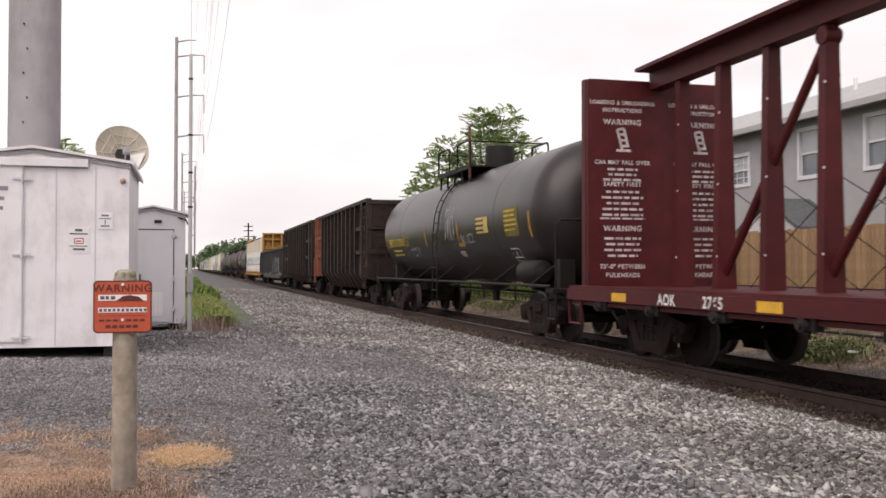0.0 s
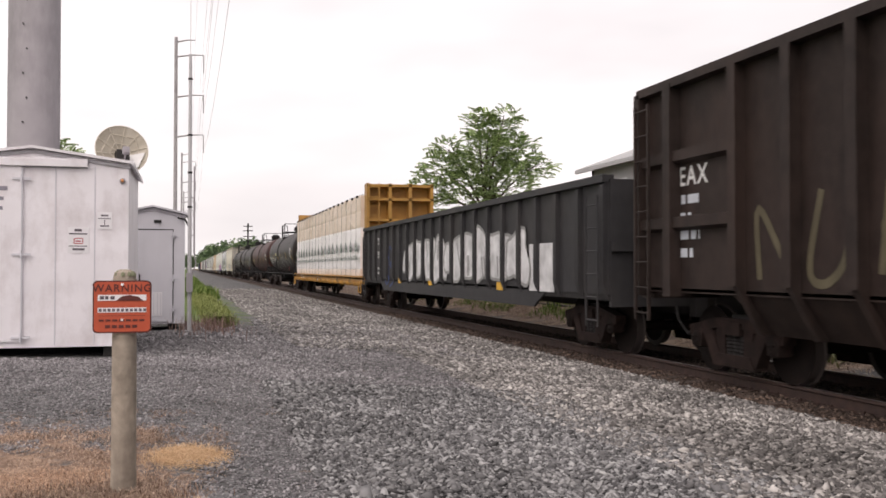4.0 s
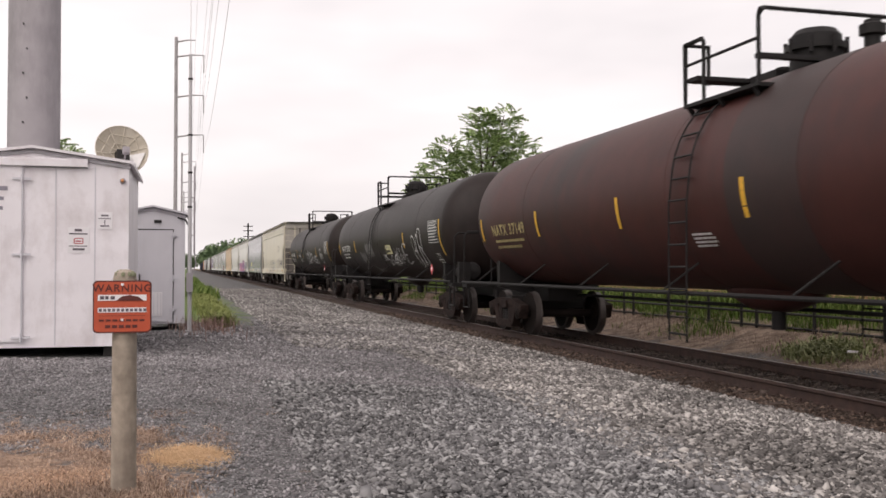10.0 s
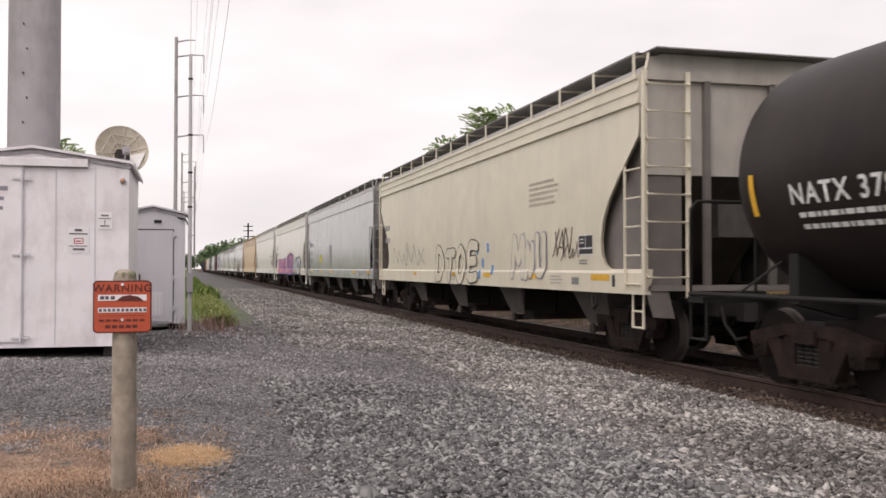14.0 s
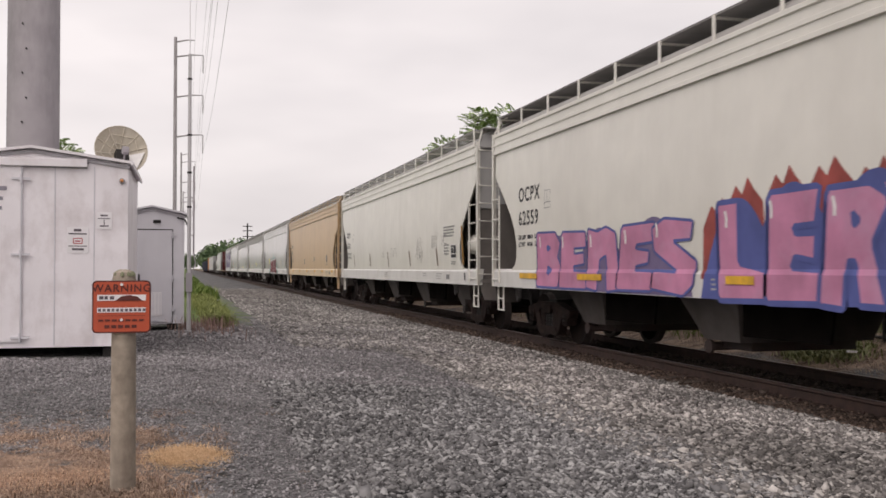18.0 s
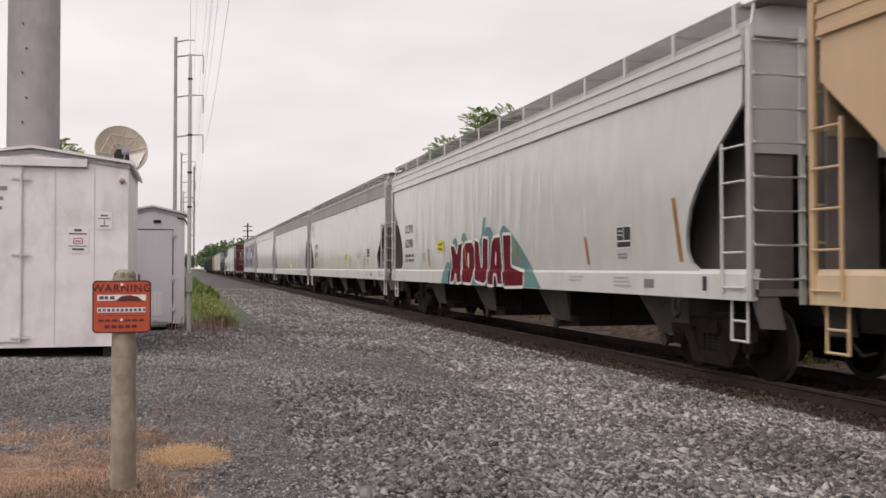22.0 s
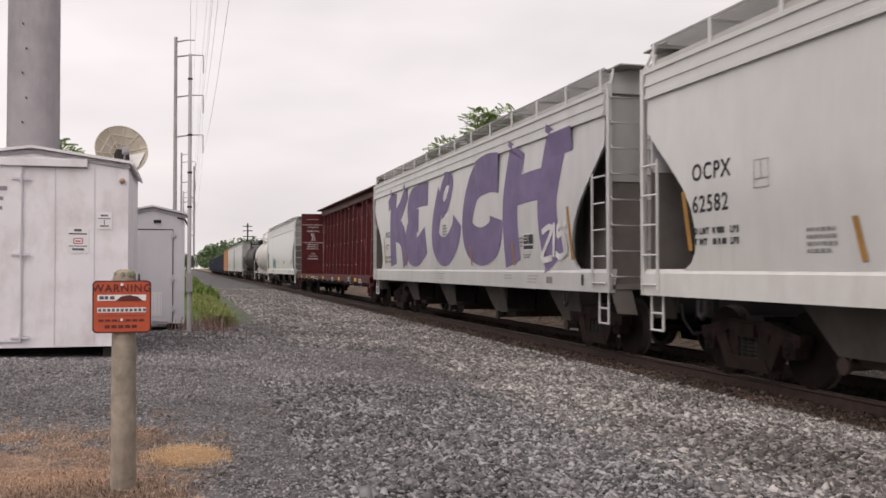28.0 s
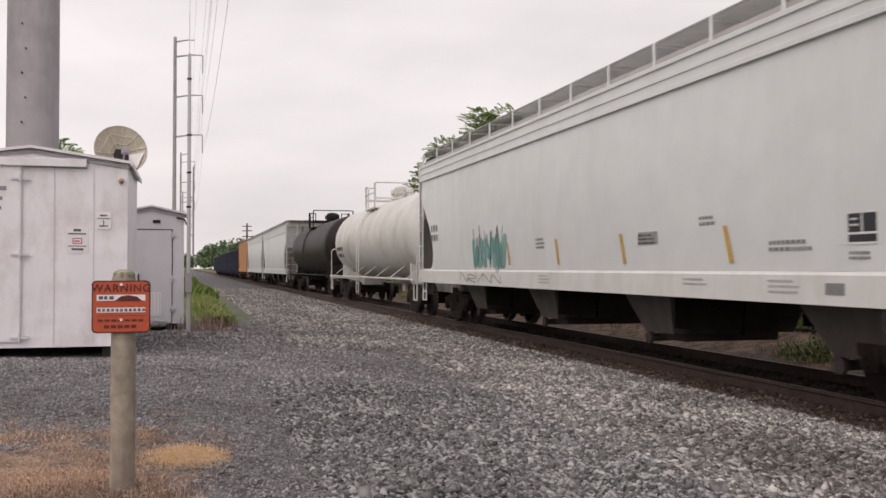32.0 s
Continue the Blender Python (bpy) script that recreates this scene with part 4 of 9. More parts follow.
def tank(label, paint, length, radius=1.47, cz=2.57, platform=0.0, group="tank wagons", fittings=None, band=None, walkway=False, vent=True):
    """A tank wagon: a long barrel with dished ends, side rails, ladders and a railed platform round the manway."""
    car = thing("tank_wagon", label, "freight wagon", group=group)
    half = length / 2 - 0.45
    tl = half - 0.55
    iron = fittings or mat("black_fittings", (0.012, 0.0105, 0.0105), 0.65, 0, 0.2, 6, spec=0.3)
    b = Build()
    prof = [(-tl, 0.02)]
    for k in range(1, 9):
        a = k / 8 * math.pi / 2
        prof.append((-tl + 0.75 * (1 - math.cos(a)), radius * math.sin(a)))
    n = 14
    for k in range(1, n):
        y = -tl + 0.75 + (2 * tl - 1.5) * k / n
        prof.append((y, radius))
    for k in range(8, 0, -1):
        a = k / 8 * math.pi / 2
        prof.append((tl - 0.75 * (1 - math.cos(a)), radius * math.sin(a)))
    prof.append((tl, 0.02))
    b.lathe("y", (0, 0, cz), prof, 48)
    barrel = part("barrel", b, paint, car)
    for k in (-1, 0, 1):
        w = Build()
        w.lathe("y", (0, k * (tl - 0.75) / 1.5, cz), [(-0.03, radius - 0.01), (-0.02, radius + 0.004), (0.02, radius + 0.004), (0.03, radius - 0.01)], 48)
        part("weld_seam", w, paint, barrel)
    if band:
        w = Build()
        w.lathe("y", (0, -2.3, cz), [(-0.75, radius - 0.01), (-0.74, radius + 0.006), (0.74, radius + 0.006), (0.75, radius - 0.01)], 48)
        part("dark_band", w, band, barrel)
    for s in (-1, 1):
        c = Build()
        c.box(-0.4, 0.4, s * (half - 2.9), s * half, 0.72, 1.08)
        c.prism([(-1.2, 1.02), (-1.2, 1.6), (-0.95, 1.48), (-0.6, 1.3), (0.6, 1.3), (0.95, 1.48), (1.2, 1.6), (1.2, 1.02), (0.5, 0.85), (-0.5, 0.85)],
                "y", s * (half - 1.98), s * (half - 1.8))
        part("bolster_saddle", c, iron, car)
        d = Build().box(-1.5, 1.5, s * (half - 0.4), s * half, 0.98, 1.06)
        part("end_platform", d, iron, car)
        for x in (-1.45, 1.45):
            e = Build()
            e.path([(x, s * half, 1.05), (x, s * half, 2.22), (x * 0.93, s * half, 2.33), (x * 0.4, s * half, 2.33), (x * 0.32, s * half, 2.25), (x * 0.32, s * half, 1.05)], 0.022)
            e.path([(x, s * half, 1.0), (x, s * half, 0.5), (x, s * (half - 0.4), 0.5), (x, s * (half - 0.4), 1.0)], 0.02)
            part("end_handrail", e, iron, car)
    for s in (-1, 1):
        r = Build()
        r.rod((s * 1.52, -half + 0.1, 1.1), (s * 1.52, half - 0.1, 1.1), 0.03, 8)
        for k in range(7):
            y = -half + 1.2 + (2 * half - 2.4) * k / 6
            r.rod((s * 1.52, y, 1.1), (s * (radius * 0.72), y - 0.25, cz - radius * 0.72), 0.018, 6)
        part("side_rail", r, iron, car)
        lad = Build()
        ly = platform + 0.95
        for y in (ly - 0.24, ly + 0.24):
            pts = [(s * 1.56, y, 0.45), (s * 1.56, y, 2.3)]
            for k in range(1, 7):
                a = k / 7 * 1.0
                pts.append((s * (radius + 0.05) * math.cos(a), y, cz + (radius + 0.05) * math.sin(a)))
            lad.path(pts, 0.015)
        for k in range(11):
            z = 0.55 + 0.3 * k
            if z < 2.6:
                x = 1.56
            elif z - cz < radius:
                x = math.sqrt(max((radius + 0.05) ** 2 - (z - cz) ** 2, 0.1))
            else:
                continue
            lad.rod((s * x, ly - 0.24, z), (s * x, ly + 0.24, z), 0.016, 6)
        part("ladder", lad, iron, car)
    top = cz + radius
    my = platform + 0.1
    if walkway:
        # a long plank platform with a plain round housing and hooped rails
        y0, y1, pz, zt = platform - 0.7, platform + 2.45, top - 0.02, top + 0.66
        pf = Build().box(-1.05, 1.05, y0, y1, pz, pz + 0.04)
        pf.box(-1.07, -1.03, y0, y1, pz - 0.05, pz + 0.06).box(1.03, 1.07, y0, y1, pz - 0.05, pz + 0.06)
        for s in (-1, 1):
            for k in range(5):
                y = y0 + 0.15 + (y1 - y0 - 0.3) * k / 4
                pf.beam((s * 1.02, y, pz), (s * 1.02, y, pz - 0.38), 0.05, 0.03)
        part("platform", pf, iron, car)
        for s in (-1, 1):
            x = s * 1.05
            for ya, yb in ((y1, y1 - 1.15), (platform + 0.5, y0)):
                part("railing", Build().path([(x, ya, pz), (x, ya, zt - 0.08), (x, ya - 0.03, zt - 0.02), (x, ya - 0.1, zt), (x, yb + 0.1, zt), (x, yb + 0.03, zt - 0.03), (x, yb, zt - 0.1), (x, yb, pz)], 0.026), iron, car)
        for y in (y0, y1):
            part("railing", Build().path([(-1.05, y, zt - 0.04), (1.05, y, zt - 0.04)], 0.02), iron, car)
        part("railing_post", Build().box(-1.08, -1.03, y0 + 0.02, y0 + 0.08, pz - 0.3, zt + 0.35), mat("red_rail_paint", (0.12, 0.03, 0.03), 0.7), car, "dull red post")
        mw = Build().lathe("z", (0, my, top), [(0, 0.36), (0.0, 0.38), (0.56, 0.38), (0.6, 0.37), (0.62, 0.33), (0.63, 0.1)], 28)
        part("manway", mw, iron, car)
    else:
        # platform beside the manway, with rails
        y0, y1 = platform - 0.3, platform + 1.5
        pz = top - 0.34
        pf = Build()
        for s in (-1, 1):
            pf.box(s * 0.92 - 0.22, s * 0.92 + 0.22, y0, y1, pz, pz + 0.05)
            for y in (y0 + 0.1, (y0 + y1) / 2, y1 - 0.1):
                pf.beam((s * 1.12, y, pz), (s * 0.95, y, pz - 0.25), 0.05, 0.05)
        pf.box(-1.1, 1.1, y0, y0 + 0.12, pz + 0.36, pz + 0.42)
        pf.box(-1.1, 1.1, y1 - 0.3, y1, pz + 0.36, pz + 0.42)
        part("platform", pf, iron, car)
        zt = top + 0.56
        for s in (-1, 1):
            x = s * 1.12
            part("railing", Build().path([(x, y1, pz), (x, y1, zt), (x, y1 - 0.45, zt), (x, y1 - 0.5, zt - 0.06), (x, y1 - 0.5, pz)], 0.03), iron, car)
            part("railing", Build().path([(x, y0, pz), (x, y0, zt - 0.02), (x, y0 - 0.05, zt + 0.04), (x * 0.93, y0, zt + 0.08)], 0.03), iron, car)
            part("railing", Build().path([(x, y0, zt - 0.3), (x, y1, zt - 0.3)], 0.022), iron, car)
        part("railing", Build().path([(-1.04, y0, zt + 0.08), (1.04, y0, zt + 0.08)], 0.028), iron, car)
        part("railing", Build().path([(-1.12, y1, zt), (-0.75, y1, zt), (-0.75, y1, pz + 0.35)], 0.026), iron, car)
        part("railing", Build().path([(1.12, y1, zt), (0.75, y1, zt), (0.75, y1, pz + 0.35)], 0.026), iron, car)
        mw = Build()
        mw.lathe("z", (0, my, top - 0.15), [(0, 0.33), (0.38, 0.33), (0.38, 0.39), (0.46, 0.39), (0.46, 0.33), (0.58, 0.32), (0.66, 0.25), (0.69, 0.1)], 20)
        for k in range(8):
            a = k * 0.785
            part("bolt", Build().rod((0.38 * math.cos(a), my + 0.38 * math.sin(a), top + 0.16), (0.38 * math.cos(a), my + 0.38 * math.sin(a), top + 0.38), 0.03, 6), iron, car)
        part("manway", mw, iron, car)
    part("valve", Build().rod((0.1, my + 0.85, top - 0.1), (0.1, my + 0.85, top + 0.2), 0.1, 10), iron, car)
    if vent:
        part("vent_valve", Build().lathe("z", (0.1, my - 0.95, top - 0.1), [(0, 0.1), (0.32, 0.1), (0.34, 0.16), (0.46, 0.16), (0.48, 0.11), (0.52, 0.1)], 12), iron, car)
    part("valve_box", Build().box(-0.3, 0.3, my + 0.45, my + 1.05, top - 0.08, top + 0.08), iron, car)
    un = Build()
    un.rod((0, -0.55, cz - radius - 0.52), (0, -0.55, cz - radius - 0.2), 0.1, 12)
    un.rod((0.3, -half + 2.6, 0.86), (0.3, half - 2.6, 0.86), 0.03, 8)
    part("bottom_outlet", un, iron, car)
    su = Build().lathe("y", (0, -0.45, cz - radius + 0.13), [(-1.15, 0.08), (-0.85, 0.27), (-0.35, 0.4), (0.35, 0.4), (0.85, 0.27), (1.15, 0.08)], 24)
    part("sump", su, paint, barrel)
    bk = Build()
    bk.lathe("y", (-1.25, -half + 1.65, 1.36) if walkway else (-0.8, -half + 1.0, 1.36), [(-0.55, 0.05), (-0.5, 0.2), (-0.42, 0.24), (0.42, 0.24), (0.5, 0.2), (0.55, 0.05)], 16)
    bk.box(-1.2, -0.9, -half + 0.4, -half + 0.6, 1.05, 1.6)
    part("brake_reservoir", bk, iron, car)
    add_trucks(car, (-half + 1.9, half - 1.9))
    add_couplers(car, half)
    return car, half, (radius, cz)


def coal_gondola(label, paint, length, rear_paint=None, group="open wagons"):
    """A high open wagon with upright ribs and a sagging tub between the trucks."""
    car = thing("coal_gondola", label, "freight wagon", group=group)
    half = length / 2 - 0.75
    top, hw = 3.95, 1.52
    mid = half - 3.0
    for s in (-1, 1):
        b = Build().box(s * (hw - 0.06) - 0.02, s * (hw - 0.06) + 0.02, -half, half, 1.12, top)
        part("side_wall", b, paint, car)
        # the tub between the trucks draws in below the sill
        e = mid + 0.35
        b = Build()
        a = [(s * (hw - 0.05), -e - 0.5, 1.14), (s * (hw - 0.05), e + 0.5, 1.14), (s * (hw - 0.4), e, 0.62), (s * (hw - 0.4), -e, 0.62)]
        b.add(a + [(x - s * 0.04, y, z) for x, y, z in a], [(0, 1, 2, 3), (7, 6, 5, 4), (0, 4, 5, 1), (1, 5, 6, 2), (2, 6, 7, 3), (3, 7, 4, 0)])
        part("tub_side", b, paint, car)
        part("sill_flange", Build().box(s * (hw - 0.12) - 0.08, s * (hw - 0.12) + 0.08, -half, half, 1.1, 1.16), paint, car)
        for k in range(10):
            y = -4.66 + 1.07 * k
            flare = [(s * (hw - 0.21), 1.1), (s * (hw - 0.5), 0.64), (s * (hw - 0.26), 0.62), (s * (hw + 0.1), 1.24)] if abs(y) < mid + 0.55 else [(s * (hw - 0.21), 1.05), (s * (hw + 0.04), 1.05), (s * (hw + 0.1), 1.2)]
            r = Build().prism(flare + [(s * (hw + 0.11), top - 0.05), (s * (hw - 0.21), top - 0.05)], "y", y - 0.05, y + 0.05)
            part("rib", r, paint, car)
            part("rib_flange", Build().prism([(s * (hw + 0.1), 1.22), (s * (hw + 0.125), 1.22), (s * (hw + 0.125), top - 0.05), (s * (hw + 0.1), top - 0.05)], "y", y - 0.085, y + 0.085), paint, car)
        c = Build().box(s * (hw + 0.03) - 0.09, s * (hw + 0.03) + 0.09, -half, half, top - 0.06, top + 0.06)
        part("top_chord", c, paint, car)
    for s in (-1, 1):
        p2 = rear_paint if (s > 0 and rear_paint) else paint
        e = Build().box(-hw, hw, s * half - 0.03, s * half + 0.03, 1.05, top)
        part("end_wall", e, p2, car)
        f = Build()
        for z in (1.12, 2.05, 2.95, top - 0.08):
            f.box(-hw - 0.1, hw + 0.1, s * (half + 0.03) - 0.09 , s * (half + 0.03) + 0.09, z - 0.08, z + 0.08)
        part("end_ribs", f, p2, car)
        for x in (-1, 1):
            for z in (2.05, 2.95):
                y0, y1 = sorted((s * (4.7 if s < 0 else 5.0), s * half))
                part("corner_brace", Build().prism([(x * (hw - 0.2), z - 0.16), (x * (hw + 0.09), z - 0.07), (x * (hw + 0.09), z + 0.07), (x * (hw - 0.2), z + 0.12)], "y", y0, y1), p2, car)
            mid_post = half - (1.15 if s < 0 else 0.9)
            part("corner_post", Build().box(x * (hw - 0.04) - 0.17, x * (hw - 0.04) + 0.17, s * mid_post - 0.1, s * mid_post + 0.1, 1.05, top), p2, car)
            part("corner_post", Build().box(x * (hw + 0.03) - 0.09, x * (hw + 0.03) + 0.09, s * half - 0.08, s * half + 0.08, 1.05, top), p2, car)
            if rear_paint and s > 0:
                y0, y1 = sorted((s * (half - 2.35), s * half))
                part("rusty_panel", Build().box(x * (hw - 0.034) - 0.004, x * (hw - 0.034) + 0.004, y0, y1, 1.1, top - 0.1), p2, car, "rust-orange end panel")
        lad = Build()
        for xx, yy in ((-hw - 0.16, s * (half - 0.05)), (-hw - 0.16, s * (half - 0.45))):
            lad.box(xx - 0.02, xx + 0.02, yy - 0.02, yy + 0.02, 0.7, 1.95 if p2 is not paint else top - 0.2)
        for k in range(3 if p2 is not paint else 9):
            lad.rod((-hw - 0.16, s * (half - 0.05), 0.8 + 0.36 * k), (-hw - 0.16, s * (half - 0.45), 0.8 + 0.36 * k), 0.014, 6)
        for k in range(8):
            lad.rod((-hw + 0.1, s * (half + 0.14), 1.2 + 0.36 * k), (-hw + 0.6, s * (half + 0.14), 1.2 + 0.36 * k), 0.014, 6)
        lad.box(-hw + 0.58, -hw + 0.62, s * (half + 0.14) - 0.02, s * (half + 0.14) + 0.02, 1.1, top)
        part("ladder", lad, p2, car)
        st = Build().box(-hw + 0.1, hw - 0.1, s * (half - 0.1), s * (half + 0.28), 1.0, 1.06) if s < 0 else Build().box(-hw + 0.1, hw - 0.1, half - 0.1, half + 0.28, 1.0, 1.06)
        part("end_step", st, paint, car)
    fl = Build()
    fl.prism([(-half, 1.12), (-mid - 0.5, 1.12), (-mid - 0.1, 0.68), (mid + 0.1, 0.68), (mid + 0.5, 1.12), (half, 1.12), (half, 1.2), (-half, 1.2)], "x", -hw + 0.55, hw - 0.55)
    fl.box(-0.35, 0.35, -half, half, 0.7, 1.05)
    part("floor", fl, M_DARK, car)
    w = Build().lathe("y", (0.5, -half - 0.16, top - 0.15), [(-0.02, 0.2), (-0.02, 0.24), (0.02, 0.24), (0.02, 0.2)], 18)
    w.box(0.3, 0.75, -half - 0.15, -half - 0.03, top - 0.75, top - 0.4)
    part("brake_wheel", w, paint, car)
    add_trucks(car, (-half + 1.6, half - 1.6))
    add_couplers(car, half)
    return car, half


def low_gondola(label, paint, length, group="open wagons"):
    car = thing("mill_gondola", label, "freight wagon", group=group)
    half = length / 2 - 0.45
    top, hw, low = 2.85, 1.5, 0.82
    for s in (-1, 1):
        b = Build().box(s * hw - 0.02, s * hw + 0.02, -half, half, low + 0.2, top)
        b.prism([(-half + 2.6, low + 0.25), (-half + 3.4, low - 0.12), (half - 3.4, low - 0.12), (half - 2.6, low + 0.25)], "x", s * hw - 0.02, s * hw + 0.02)
        part("side_wall", b, paint, car)
        n = 21
        for k in range(n + 1):
            y = -half + 0.1 + (2 * half - 0.2) * k / n
            r = Build().prism([(s * hw, low + 0.1), (s * (hw + 0.11), low + 0.35), (s * (hw + 0.11), top - 0.1), (s * hw, top)], "y", y - 0.07, y + 0.07)
            part("rib", r, paint, car)
        part("top_chord", Build().box(s * (hw + 0.03) - 0.1, s * (hw + 0.03) + 0.1, -half, half, top - 0.05, top + 0.07), paint, car)
        part("end_wall", Build().box(-hw, hw, s * half - 0.03, s * half + 0.03, low, top).box(-hw, hw, s * half - 0.1, s * half + 0.1, 1.7, 1.85), paint, car)
        lad = Build()
        for k in range(6):
            lad.rod((-hw - 0.15, s * (half - 0.15), 0.6 + 0.37 * k), (-hw - 0.15, s * (half - 0.6), 0.6 + 0.37 * k), 0.016, 6)
        for yy in (half - 0.15, half - 0.6):
            lad.rod((-hw - 0.15, s * yy, 0.5), (-hw - 0.15, s * yy, 2.6), 0.018, 6)
        part("ladder", lad, paint, car)
    part("floor", Build().box(-hw, hw, -half, half, low + 0.1, low + 0.25).box(-0.3, 0.3, -half, half, 0.7, low + 0.1), M_DARK, car)
    add_trucks(car, (-half + 1.8, half - 1.8))
    add_couplers(car, half)
    return car, half


def centerbeam(label, paint, length, bulk_paint=None, group="centre-beam wagons", loaded=None, panels=True):
    """A flat wagon with end bulkheads and a truss along its middle."""
    car = thing("centerbeam_wagon", label, "freight wagon", group=group)
    half = length / 2 - 0.45
    deck, top = 1.12, 4.71
    bi = half - (0.55 if loaded else 0.24)      # inner face of the bulkheads
    bp = bulk_paint or paint
    for s in (-1, 1):
        part("side_sill", Build().prism([(s * 1.42, 0.82), (s * 1.52, 0.82), (s * 1.52, 0.88), (s * 1.45, 0.9), (s * 1.45, 1.06), (s * 1.56, 1.08), (s * 1.56, 1.14),
                                         (s * 1.42, 1.14)], "y", -half, half), paint, car)
        n = 13
        for k in range(n):
            y = -half + 1.3 + (2 * half - 2.6) * k / (n - 1)
            w = Build().rod((s * 1.36, y, 0.82), (s * 1.62, y, 0.82), 0.08, 12)
            w.rod((s * 1.62, y, 0.82), (s * 1.66, y, 0.82), 0.045, 10)
            w.box(s * 1.5 - 0.05, s * 1.5 + 0.05, y - 0.16, y + 0.16, 0.76, 0.9)
            part("winch", w, M_DARK if not loaded else paint, car)
    part("deck", Build().box(-1.45, 1.45, -half, half, 1.0, deck).box(-0.3, 0.3, -half, half, 0.72, 1.0), paint, car)
    for s in (-1, 1):
        b = Build()
        o = [(-1.31, deck), (1.31, deck), (1.31, top - 0.05), (1.27, top), (-1.27, top), (-1.31, top - 0.05)]
        b.prism(o, "y", s * bi, s * (bi + 0.08))
        bk = part("bulkhead", b, bp, car)
        c = Build()
        ys = sorted((s * (bi + 0.08), s * half))
        for x in (-1.26, -0.4, 0.4, 1.26):
            c.box(x - 0.06, x + 0.06, ys[0], ys[1], deck, top)
        for z in ((1.2, 1.7, 2.2, 2.75, 3.3, 4.1, top - 0.08) if loaded else (1.2, 1.85, 2.5, 3.15, 3.8, top - 0.08)):
            c.box(-1.31, 1.31, ys[0], ys[1] - 0.05 if s > 0 else ys[1], z - 0.05, z + 0.05)
        part("bulkhead_frame", c, bp, bk)
        lad = Build()
        for x in (-1.26, -0.85):
            lad.box(x - 0.02, x + 0.02, s * half - 0.02 + s * 0.06, s * half + 0.02 + s * 0.06, 1.1, top)
        for k in range(10):
            lad.rod((-1.26, s * half + s * 0.06, 1.3 + 0.36 * k), (-0.85, s * half + s * 0.06, 1.3 + 0.36 * k), 0.011, 6)
        part("ladder", lad, bp, bk)
        g = Build().path([(-1.55, s * half, 0.95), (-1.55, s * half, 0.5), (-1.55, s * (half - 0.5), 0.5), (-1.55, s * (half - 0.5), 0.95)], 0.02)
        part("step", g, paint, car)
    # truss
    ct = 4.92 if not loaded else 4.45
    part("top_chord", Build().box(-0.42, 0.42, -bi, bi, ct - 0.06, ct).box(-0.14, 0.14, -bi, bi, ct - 0.36, ct - 0.06), paint, car)
    n = 18
    posts = [-half + 1.05 + 1.253 * k for k in range(n)]
    posts = [y for y in posts if y < bi - 0.3]
    for y in posts:
        p = Build()
        p.prism([(-0.17, deck), (0.17, deck), (0.09, ct - 0.1), (-0.09, ct - 0.1)], "y", y - 0.075, y + 0.075)
        pp = part("post", p, paint, car)
        if not loaded:
            for z in (1.6, 2.7, 3.8):
                w = 0.17 - 0.08 * (z - deck) / (ct - deck)
                part("bolt_head", Build().box(-w - 0.008, -w + 0.01, y - 0.075, y - 0.05, z, z + 0.03), M_TRIM, pp)
    for k in range(0, len(posts) - 2, 2):
        y0, y1 = posts[k], posts[k + 2]
        front = (y0 + y1) / 2 < 0
        a, c = ((0, y0, deck + 0.2), (0, y1, ct - 0.5)) if front else ((0, y0, ct - 0.5), (0, y1, deck + 0.2))
        part("diagonal", Build().rod(a, c, 0.066, 10), paint, car)
        q = a if a[2] > c[2] else c
        part("gusset_plate", Build().rod((-0.12, q[1], q[2]), (0.12, q[1], q[2]), 0.12, 14), paint, car)
    if panels:
        for s in (-1, 1):
            ys = sorted((s * bi, s * (bi - 1.1)))
            part("centre_panel", Build().box(-0.05, 0.05, ys[0], ys[1], deck, ct - 0.36), bp, car)
    if not loaded:
        for y0, y1 in zip(posts[::1], posts[2::1]):
            cab = Build()
            cab.path([(0.2, y0, 2.6), (0.3, (y0 + y1) / 2, 1.9), (0.45, y1, deck + 0.02)], 0.008, 5)
            part("tie_down_cable", cab, M_DARK, car)
            part("tie_down_cable", Build().path([(0.2, y1, 2.6), (0.3, (y0 + y1) / 2, 1.9), (0.45, y0, deck + 0.02)], 0.008, 5), M_DARK, car)
    add_trucks(car, (-half + 2.0, half - 2.0))
    add_couplers(car, half)
    return car, half, bi

M_CATWALK = mat("catwalk_grating", (0.34, 0.33, 0.325), 0.75, 0.0, 0.15, 6)
P_MAROON = mat("maroon_paint", (0.08, 0.0095, 0.0115), 0.55, 0, 0.18, 3, (0.04, 0.008, 0.008), 0.55, 0.8, 3, spec=0.3)
P_YELLOW = mat("yellow_ochre_paint", (0.42, 0.22, 0.045), 0.6, 0, 0.12, 3, (0.22, 0.12, 0.05), 0.5, 1, 3)
P_BLACK = mat("black_tank_paint", (0.0165, 0.0118, 0.0118), 0.34, 0, 0.15, 2.5, (0.036, 0.0255, 0.0245), 0.6, 0.6, 3, spec=0.5)
P_BLACK2 = mat("dull_black_tank_paint", (0.0165, 0.0112, 0.0102), 0.5, 0, 0.15, 2.5, (0.033, 0.023, 0.0205), 0.6, 0.8, 2, spec=0.24)
P_REDTANK = mat("faded_brown_red_tank", (0.055, 0.0145, 0.0115), 0.55, 0, 0.15, 2.5, (0.02, 0.013, 0.013), 0.8, 0.45, 1.5, spec=0.35)
P_COAL = mat("sooty_black_steel", (0.028, 0.02, 0.0175), 0.62, 0, 0.3, 5, (0.052, 0.033, 0.027), 0.6, 1.1, 3, bump=0.3, spec=0.2)
